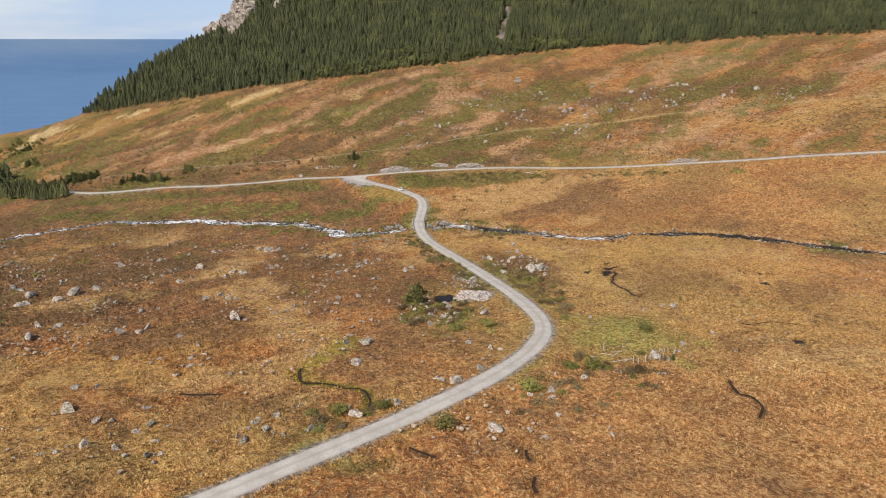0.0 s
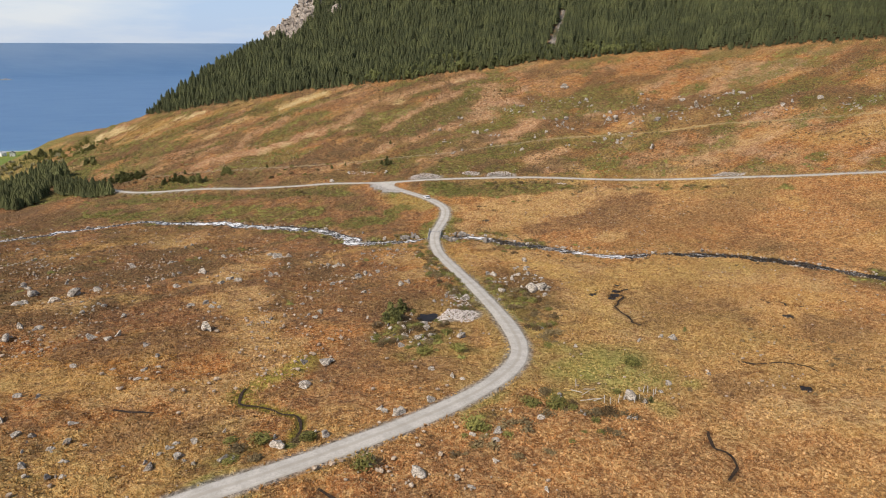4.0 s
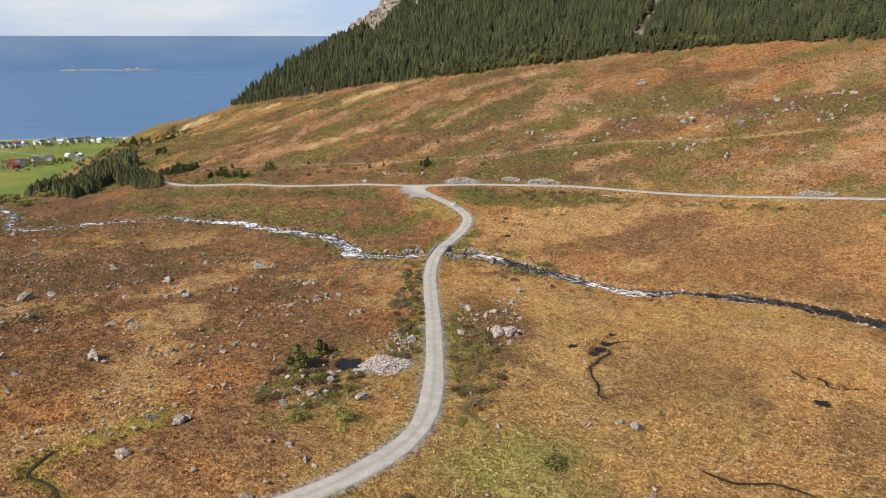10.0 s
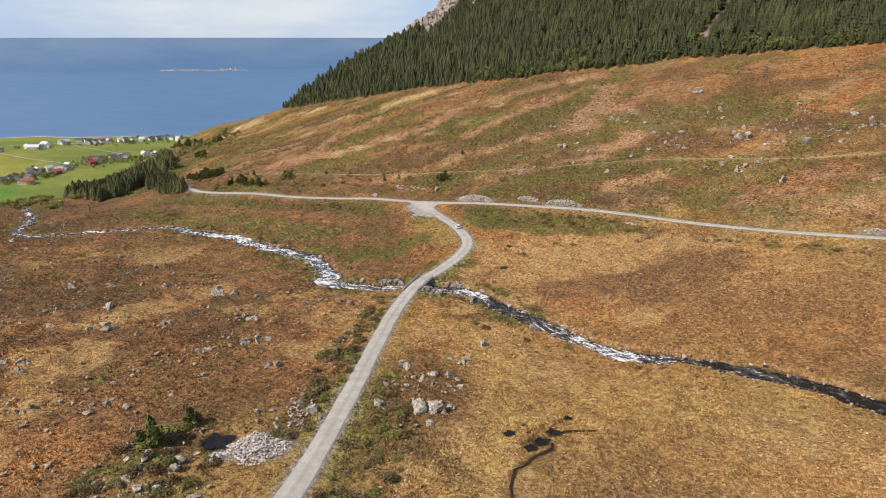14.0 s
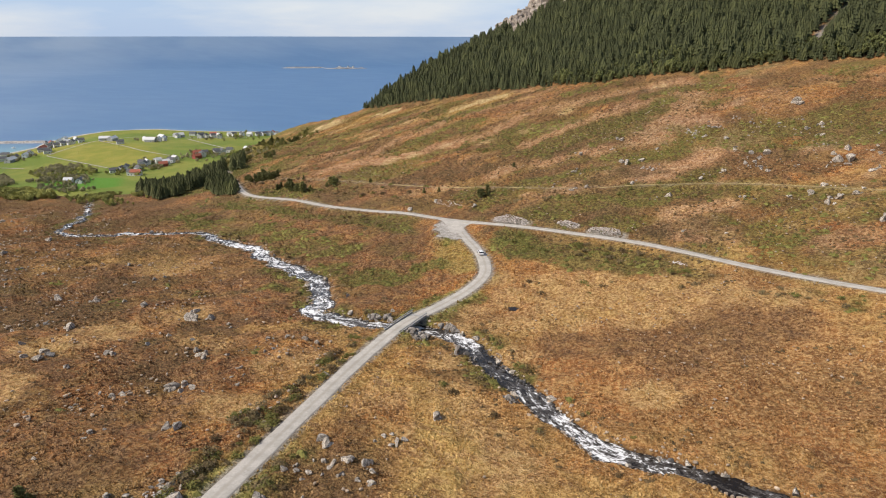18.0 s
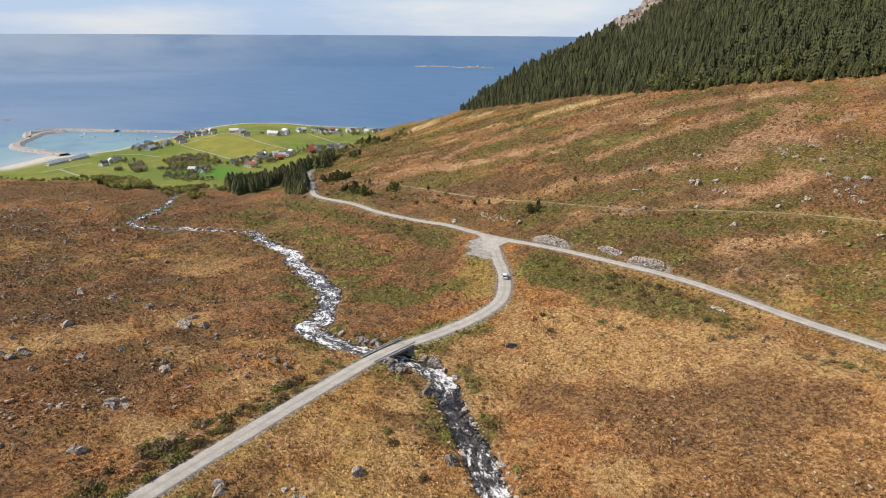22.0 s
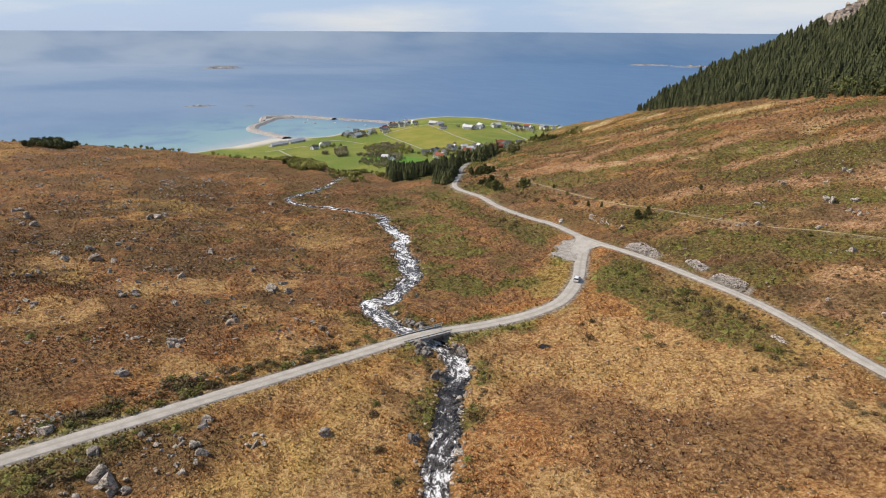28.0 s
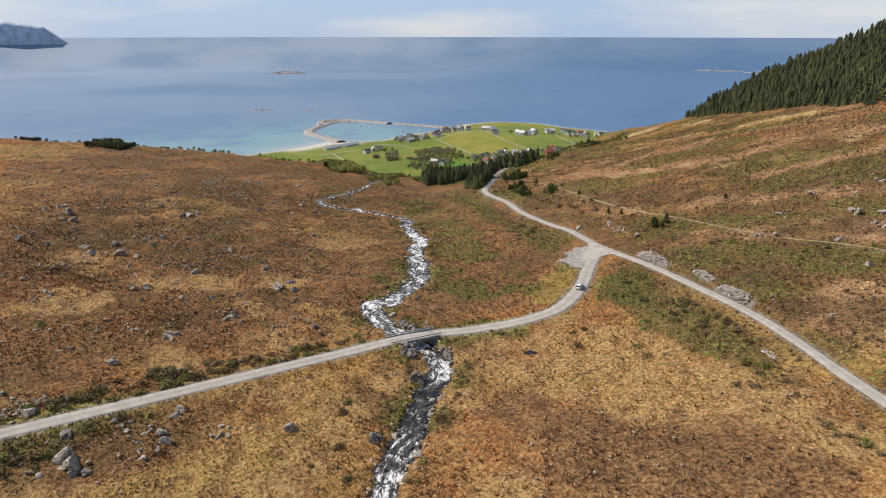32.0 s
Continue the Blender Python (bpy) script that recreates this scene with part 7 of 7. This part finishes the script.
# ---------------------------------------------------------------- broken fence in the hollow
M_stake = speckled("weathered_stakes", (0.36, 0.32, 0.26), (0.66, 0.61, 0.53), 4.0, 0.9, 0.3, 0.02, obj=True)
fence = new("fence")
fence.matrix_basis = pose(80, 113, 0)
r_fence = np.random.default_rng(91)
for x, y in ((76.7, 120.1), (79.4, 112.0), (80.6, 111.8), (82.2, 111.7), (84.8, 110.3), (86.6, 111.3), (88.8, 114.3), (89.7, 113.9), (90.0, 112.3), (90.9, 113.2)):
    g = float(ground_z(x, y))
    bm = bmesh.new()
    tube(bm, (x - 80, y - 113, g - 0.4), (x - 80 + r_fence.uniform(-0.25, 0.25), y - 113 + r_fence.uniform(-0.15, 0.15), g + r_fence.uniform(1.3, 1.9)), 0.10, 0.08, 6)
    part("post", bm, M_stake, fence)
for x, y in ((75.2, 116.4), (75.8, 112.8), (77.8, 113.0), (76.9, 115.6), (78.2, 116.9), (78.4, 112.7)):
    g = float(ground_z(x, y)) + 0.45
    a = r_fence.uniform(-0.9, 0.5)
    bm = bmesh.new()
    tube(bm, (x - 80 - 1.2 * math.cos(a), y - 113 - 1.2 * math.sin(a), g), (x - 80 + 1.2 * math.cos(a), y - 113 + 1.2 * math.sin(a), g + 0.15), 0.08, 0.07, 6)
    part("fallen_rail", bm, M_stake, fence)
tagged(fence, "broken wooden fence with leaning posts and fallen rails", "fence")

# ---------------------------------------------------------------- car
M_white = plain("white_car_paint", (0.80, 0.80, 0.79), 0.25, 0.0, 0.5)
M_glass = plain("dark_car_glass", (0.012, 0.014, 0.016), 0.08, 0.0, 0.6)
M_rubber = plain("black_rubber", (0.02, 0.02, 0.02), 0.85)
M_alloy = plain("alloy_rim", (0.45, 0.45, 0.46), 0.35, 0.9)
M_trim = plain("black_trim", (0.03, 0.03, 0.032), 0.6)
M_red = plain("red_lens", (0.45, 0.02, 0.02), 0.3)
M_lamp = plain("clear_lens", (0.75, 0.76, 0.78), 0.15)


def loft(sections):
    """Skin closed rings of equal length into one solid."""
    bm = bmesh.new()
    rings = [[bm.verts.new(p) for p in s] for s in sections]
    n = len(rings[0])
    for a, b in zip(rings, rings[1:]):
        for i in range(n):
            bm.faces.new((a[i], a[(i + 1) % n], b[(i + 1) % n], b[i]))
    bm.faces.new(rings[0][::-1]), bm.faces.new(rings[-1])
    bmesh.ops.recalc_face_normals(bm, faces=bm.faces[:])
    return bm


def car_ring(y, half, low, high, round_top=0.12):
    return [(-half * 0.94, y, low), (-half, y, low + 0.22), (-half, y, high - round_top), (-half * 0.9, y, high), (half * 0.9, y, high), (half, y, high - round_top), (half, y, low + 0.22), (half * 0.94, y, low)]


car = new("car")
body = part("body", bevelled(loft([car_ring(-2.18, 0.74, 0.42, 0.78), car_ring(-2.08, 0.86, 0.28, 0.92), car_ring(-1.0, 0.90, 0.24, 0.96), car_ring(0.9, 0.90, 0.24, 0.94), car_ring(1.75, 0.87, 0.26, 0.82), car_ring(2.16, 0.74, 0.36, 0.66)]), 0.03), M_white, car)


def cabin_ring(z, half, y0, y1):
    return [(-half, y0, z), (half, y0, z), (half, y1, z), (-half, y1, z)]


part("window_band", bevelled(loft([cabin_ring(0.90, 0.85, -2.0, 1.05), cabin_ring(1.36, 0.66, -1.72, 0.28)]), 0.03), M_glass, car, "dark tinted glass")
part("roof", bevelled(loft([cabin_ring(1.34, 0.69, -1.76, 0.32), cabin_ring(1.43, 0.62, -1.62, 0.10)]), 0.03), M_white, car)
for s in (-1, 1):
    for y0, y1 in ((-0.45, -0.58), (-1.35, -1.28)):
        bm = bmesh.new()
        tube(bm, (s * 0.86, y0, 0.92), (s * 0.68, y1, 1.36), 0.045, 0.04, 5)
        part("door_pillar", bm, M_white, car)
    bm = bmesh.new()
    box(bm, s * 0.98 - 0.10, s * 0.98 + 0.10, 0.62, 0.74, 0.92, 1.06)
    part("door_mirror", bevelled(bm, 0.02), M_trim, car)
    bm = bmesh.new()
    box(bm, s * 0.60 - 0.18, s * 0.60 + 0.18, 2.00, 2.12, 0.60, 0.72)
    part("headlight", bevelled(bm, 0.02), M_lamp, car)
    bm = bmesh.new()
    box(bm, s * 0.70 - 0.12, s * 0.70 + 0.12, -2.19, -2.09, 0.68, 0.88)
    part("tail_light", bevelled(bm, 0.02), M_red, car)
    for y in (-1.32, 1.32):
        bm = bmesh.new()
        tube(bm, (s * 0.72, y, 0.32), (s * 0.92, y, 0.32), 0.32, 0.32, 20)
        tyre = part("tyre", bm, M_rubber, car)
        bm = bmesh.new()
        tube(bm, (s * 0.90, y, 0.32), (s * 0.935, y, 0.32), 0.20, 0.19, 14)
        part("rim", bm, M_alloy, tyre)
ic = int(np.argmin(np.hypot(ROAD[:, 0] - 81.4, ROAD[:, 1] - 336.5)))
c_dir = ROAD[ic + 2] - ROAD[ic - 2]
car.matrix_basis = pose(ROAD[ic, 0], ROAD[ic, 1], float(ROAD_Z[ic]) + 0.09, 0, 0, math.degrees(math.atan2(-c_dir[0], c_dir[1])))
tagged(car, "small white hatchback with dark windows on the gravel road", "car")


# ---------------------------------------------------------------- harbour and village
def draped(name, pts, half, lift, material, label, category, spacing=6.0):
    line = spline(pts, spacing)
    ob, u = ribbon(name, line, ground_z(line[:, 0], line[:, 1]) + lift, half, material, (-1, -0.5, 0, 0.5, 1))
    paint(ob, "lane", np.abs(u), np.abs(u), np.zeros(len(u)))
    return tagged(ob, label, category, kind="structure")


for pts in ([(-853, 1114), (-839, 1107), (-750, 1064), (-681, 1035), (-600, 1010)], [(-834, 982), (-827, 976), (-763, 956), (-701, 937), (-630, 912)], [(-890, 868), (-843, 893), (-791, 896)], [(-832, 716), (-836, 749), (-837, 803)], [(-834, 745), (-742, 717)], [(-727, 1209), (-640, 1150), (-560, 1110)], [(-834, 985), (-840, 1042), (-853, 1114), (-826, 1179), (-780, 1225), (-727, 1240), (-640, 1290)]):
    draped("village_road", pts, 1.3, 0.9, M_gravel, "pale farm road between green fields", "road")


def mound(name, pts, wide, tall, seed, label):
    """A stone breakwater: heaped rock with a walkable crest."""
    line = spline(pts, 5.0)
    d = np.gradient(line, axis=0)
    d /= np.linalg.norm(d, axis=1)[:, None]
    side = np.stack([d[:, 1], -d[:, 0]], 1)
    u = np.array([-1.0, -0.8, -0.55, -0.34, -0.3, 0.3, 0.34, 0.55, 0.8, 1.0])
    h = np.array([-3.0, 0.2, 2.2, 4.0, 3.7, 3.7, 4.0, 2.2, 0.2, -3.0]) * tall
    x = line[:, None, 0] + side[:, None, 0] * wide * u
    y = line[:, None, 1] + side[:, None, 1] * wide * u
    z = SEA + h[None] + 0.7 * vnoise((x * 1.0).ravel(), (y * 1.0).ravel(), 3.0, seed).reshape(x.shape) * (np.abs(u) > 0.32)
    ob = mesh_object(name, np.stack([x, y, z], 2).reshape(-1, 3), grid_faces(len(line), len(u)), M_mole, False)
    return tagged(ob, label, "breakwater")


M_mole = speckled("breakwater_stone", (0.24, 0.225, 0.21), (0.60, 0.565, 0.53), 0.35, 0.95, 0.6, 0.6)
mound("breakwater", [(-962, 836), (-1002, 836), (-1041, 838), (-1083, 836), (-1111, 842), (-1150, 864), (-1181, 899), (-1213, 935), (-1234, 961), (-1240, 990), (-1228, 1012)], 16, 1.0, 3, "curved grey rock breakwater round the small harbour")
mound("breakwater", [(-1196, 914), (-1237, 938), (-1273, 962), (-1276, 985), (-1257, 1016), (-1212, 1038), (-1171, 1055), (-1136, 1068)], 14, 1.0, 4, "outer arm of the grey rock breakwater")
mound("breakwater", [(-1126, 1076), (-1090, 1091), (-1048, 1111), (-996, 1130)], 8, 1.0, 5, "straight grey rock pier closing the harbour")

WALLS = {"white": plain("white_boards", (0.72, 0.72, 0.70), 0.7), "red": plain("red_boards", (0.30, 0.075, 0.055), 0.75), "grey": plain("grey_boards", (0.40, 0.41, 0.41), 0.75), "ochre": plain("ochre_boards", (0.55, 0.42, 0.22), 0.75)}
ROOFS = {"dark": plain("dark_roof_slate", (0.10, 0.10, 0.105), 0.7), "rust": plain("red_roof_tiles", (0.32, 0.10, 0.06), 0.8), "pale": plain("pale_sheet_roof", (0.60, 0.60, 0.60), 0.6)}
M_pane = plain("window_pane", (0.03, 0.04, 0.05), 0.1, 0.0, 0.6)
house_kinds = {}


def house_thing(wall, roof, long, wide, tall):
    """Gabled house: walls with gables, overhanging roof, chimney, door and windows."""
    root = new("house")
    bm = bmesh.new()
    ridge = tall + wide * 0.36
    x, y = wide / 2, long / 2
    ends = [[bm.verts.new(p) for p in ((-x, s * y, -2.5), (x, s * y, -2.5), (x, s * y, tall), (0, s * y, ridge), (-x, s * y, tall))] for s in (-1, 1)]
    bm.faces.new(ends[0]), bm.faces.new(ends[1][::-1])
    for i in range(5):
        bm.faces.new((ends[0][i], ends[1][i], ends[1][(i + 1) % 5], ends[0][(i + 1) % 5]))
    bmesh.ops.recalc_face_normals(bm, faces=bm.faces[:])
    part("wall", bm, WALLS[wall], root)
    bm = bmesh.new()
    over, thick = 0.5, 0.28
    for s in (-1, 1):
        sl = (ridge - tall) / x
        a = [(0, ridge + 0.06), (s * (x + over), tall - over * sl + 0.06), (s * (x + over), tall - over * sl + 0.06 + thick), (0, ridge + 0.06 + thick)]
        rings = [[bm.verts.new((u, e * (y + over), w)) for u, w in a] for e in (-1, 1)]
        for i in range(4):
            bm.faces.new((rings[0][i], rings[1][i], rings[1][(i + 1) % 4], rings[0][(i + 1) % 4]))
        bm.faces.new(rings[0]), bm.faces.new(rings[1][::-1])
    bmesh.ops.recalc_face_normals(bm, faces=bm.faces[:])
    r = part("roof", bm, ROOFS[roof], root)
    bm = bmesh.new()
    box(bm, -0.4, 0.4, long * 0.15 - 0.4, long * 0.15 + 0.4, ridge - 0.5, ridge + 1.2)
    part("chimney", bm, M_concrete, r)
    for s in (-1, 1):
        for k in range(max(2, int(long / 4))):
            yy = -y + (k + 0.5) * long / max(2, int(long / 4))
            bm = bmesh.new()
            box(bm, s * x - 0.04, s * x + 0.04, yy - 0.6, yy + 0.6, 0.9, 2.2)
            part("window", bm, M_pane, root)
        bm = bmesh.new()
        box(bm, -0.6, 0.6, s * y - 0.04, s * y + 0.04, tall * 0.75, tall * 0.75 + 1.2)
        part("window", bm, M_pane, root)
    bm = bmesh.new()
    box(bm, -1.9, -0.9, -y - 0.05, -y + 0.05, 0.0, 2.05)
    part("door", bm, M_trim, root)
    return root


def house(x, y, wall, roof, long, wide, tall, turn, label, category="house"):
    key = (wall, roof, long, wide, tall)
    m = pose(x, y, float(ground_z(x, y)) + 0.3, 0, 0, turn) @ Matrix.Scale(1.02, 4)
    if key not in house_kinds:
        ob = house_kinds[key] = house_thing(*key)
        ob.matrix_basis = m
    else:
        ob = copy_thing(house_kinds[key], m)
    return tagged(ob, label, category, "houses of the coastal village")


LOOK = {"w": ("white", "dark", 10, 8, 5.2, "white wooden house with a dark roof"), "p": ("white", "pale", 10, 7.5, 5.0, "white wooden house with a pale grey roof"), "g": ("white", "dark", 12, 8, 4.0, "low white wooden house with a dark roof"), "r": ("red", "rust", 12, 8, 4.5, "red wooden house with a tiled roof"), "b": ("grey", "pale", 19, 10, 4.5, "long grey farm barn with a pale roof"), "v": ("white", "rust", 14, 9, 5.0, "white house with a red tiled roof"), "o": ("ochre", "dark", 11, 8, 4.5, "ochre wooden house with a dark roof"), "R": ("red", "rust", 15, 9, 5.0, "large red boathouse by the harbour"), "s": ("white", "pale", 38, 9, 2.8, "long low white shed behind the beach")}
SHORE_ROW = "907,1040,R 880,1013,g 850,996,w 944,1084,w 954,1103,v 900,1064,w 961,1128,p 913,1091,w 934,1121,p 900,1100,w 938,1147,p 888,1110,w 974,1154,p 920,1070,g 890,1085,g 860,1010,w 848,1127,b 826,1123,b 779,1090,g 762,1135,p 742,1126,b 735,1140,p 768,1189,b 741,1159,p 754,1218,w 762,1230,b 757,1268,g 733,1261,g 717,1237,w 711,1247,w 714,1277,v 701,1257,w 696,1270,p 686,1256,w 690,1299,p 682,1301,w 665,1329,p 674,1318,w 655,1318,p 646,1337,g 641,1329,g 632,1336,w 626,1345,w 623,1355,v 605,1345,w 585,1330,p 560,1335,w 540,1345,p 520,1338,w 490,1345,p 455,1352,w"
SLOPE_ROW = "613,892,g 613,906,g 611,914,w 566,874,w 556,872,v 609,946,w 605,953,p 598,938,w 594,964,p 565,941,r 572,956,p 573,969,w 577,984,p 574,1035,r 567,1044,g 547,1052,w 546,1066,w 554,1008,r 556,1025,w 531,1115,p 526,1126,v 512,1118,p 578,903,w 603,799,p 590,806,g 812,819,p 822,837,g 795,793,g 911,944,b 893,946,g 866,938,b 883,963,g 870,970,p 877,987,w 930,983,g 500,1090,w 480,1105,o 545,1085,w 560,1070,g"
r_house = np.random.default_rng(77)
for row in (SHORE_ROW, SLOPE_ROW):
    for item in row.split():
        hx, hy, kind = item.split(",")
        wall, roof, long, wide, tall, text = LOOK[kind]
        house(-float(hx), float(hy), wall, roof, long, wide, tall, float(r_house.choice([20, 60, 110, 150])) + r_house.uniform(-12, 12), text, "barn" if kind in "bR" else "house")
house(-893, 778, *LOOK["s"][:5], 12, LOOK["s"][5], "shed")
house(-903, 822, *LOOK["s"][:5], 14, LOOK["s"][5], "shed")


def boat_thing():
    root = new("boat")
    secs = []
    for y, w, top in ((-4.0, 0.9, 1.0), (-1.5, 1.35, 1.0), (1.5, 1.25, 1.15), (3.4, 0.6, 1.4), (4.4, 0.06, 1.6)):
        secs.append([(-w, y, top), (-w * 0.8, y, 0.1), (0, y, -0.5), (w * 0.8, y, 0.1), (w, y, top)])
    part("hull", loft(secs), WALLS["white"], root)
    bm = bmesh.new()
    box(bm, -0.8, 0.8, -1.6, 1.0, 1.0, 2.5)
    part("cabin", bevelled(bm, 0.1), WALLS["white"], root)
    bm = bmesh.new()
    tube(bm, (0, -0.4, 2.4), (0, -0.4, 5.0), 0.06, 0.03, 6)
    part("mast", bm, M_steel, root)
    return root


first_boat = None
for bx, by, turn in ((-1136, 986, 30), (-1163, 1012, 75), (-1109, 996, 120), (-1084, 1035, 60), (-1010, 1020, 20), (-1000, 1060, 100)):
    m = pose(bx, by, SEA + 0.1, 0, 0, turn)
    if first_boat is None:
        first_boat = boat_thing()
        first_boat.matrix_basis = m
        tagged(first_boat, "small white fishing boat moored in the harbour", "boat", "boats in the harbour")
    else:
        copy_thing(first_boat, m)


# ---------------------------------------------------------------- skerries and far land
M_skerry = speckled("skerry_rock", (0.16, 0.165, 0.17), (0.42, 0.42, 0.42), 0.05, 0.95, 0.5, 0.5)


def islet(x, y, long, wide, tall, turn, seed, label):
    r = np.random.default_rng(seed)
    nx, ny = 40, 14
    u, v = (a.ravel() for a in np.meshgrid(np.linspace(-1, 1, nx), np.linspace(-1, 1, ny), indexing="ij"))
    px, py = u * long / 2, v * wide / 2
    h = tall * (1.25 * np.clip(1 - u**2 - v**2, -0.4, 1) * (0.55 + 0.6 * vnoise(px, py, long / 9, seed)) - 0.12)
    c, s = math.cos(turn), math.sin(turn)
    ob = mesh_object("islet", np.stack([x + px * c - py * s, y + px * s + py * c, SEA + h], 1), grid_faces(nx, ny), M_skerry, False)
    return tagged(ob, label, "islet", "skerries")


out_turn = math.atan2(1777 - 163, -3180 - 198) + math.pi / 2
islet(-3180, 1777, 230, 130, 14, out_turn, 5, "low rocky skerry far out in the sea")
islet(-1611, 951, 95, 40, 4, out_turn, 6, "flat dark skerry off the beach")
islet(-1523, 1053, 36, 20, 3, out_turn, 7, "small dark skerry off the harbour")
far_turn = math.atan2(3769 - 113, -1800 - 118) + math.pi / 2
islet(-1860, 3800, 330, 60, 10, far_turn, 8, "long low island on the far sea")
islet(-1600, 3840, 300, 60, 13, far_turn, 9, "long low island with a white lighthouse station")
islet(-2090, 3720, 120, 40, 5, far_turn, 10, "low skerry near the far island")
for k, (lx, ly) in enumerate(((-1590, 3838), (-1560, 3846), (-1640, 3826))):
    ob = copy_thing(house_kinds[LOOK["w"][:5]], pose(lx, ly, SEA + 8, 0, 0, 40 * k) @ Matrix.Scale(1.0, 4))
    tagged(ob, "white lighthouse building on the far island", "house", "houses on the island")
# a far mountainous island on the horizon, distance haze painted in as pale blue
M_far = speckled("far_mountain_haze", (0.46, 0.54, 0.66), (0.50, 0.58, 0.70), 0.004, 1.0, 0.2, 4.0)
az = np.radians(np.linspace(79.6, 102, 90))
ridge = np.interp(np.degrees(az), [79.6, 80.3, 81.0, 81.8, 82.6, 83.6, 84.3, 84.8, 86, 88, 91, 96, 99, 102], [0, 6, 50, 92, 104, 112, 120, 90, 60, 110, 190, 150, 60, 0]) + 5 * vnoise(np.degrees(az) * 10, az * 0, 3.0, 4) - 4
rows = []
for dist, k in ((4880, 0.0), (4890, 0.35), (4905, 0.8), (4925, 1.0), (4950, 0.0)):
    rows.append(np.stack([212 - np.sin(az) * dist, 177 + np.cos(az) * dist, -12 - 22 * (k == 0) + np.maximum(ridge, 0) * k * 1.2], 1))
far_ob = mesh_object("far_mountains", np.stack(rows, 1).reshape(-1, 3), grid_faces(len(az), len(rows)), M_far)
tagged(far_ob, "hazy blue-grey mountainous island on the horizon", "mountains", kind="structure")

M_path = speckled("trodden_grass", (0.36, 0.26, 0.10), (0.58, 0.45, 0.21), 0.8, 0.95, 0.3, 0.05)
path_line = TRAIL[np.hypot(TRAIL[:, 0] - 140, TRAIL[:, 1] - 400) < 330]
ob, _ = ribbon("footpath", path_line, ground_z(path_line[:, 0], path_line[:, 1]) + 0.07, 0.52 + 0.3 * vnoise(np.arange(len(path_line)) * 3.0, np.zeros(len(path_line)), 8, 3), M_path, (-1, 0, 1), 0.05)
tagged(ob, "narrow pale grassy track across the hillside", "path", kind="structure")
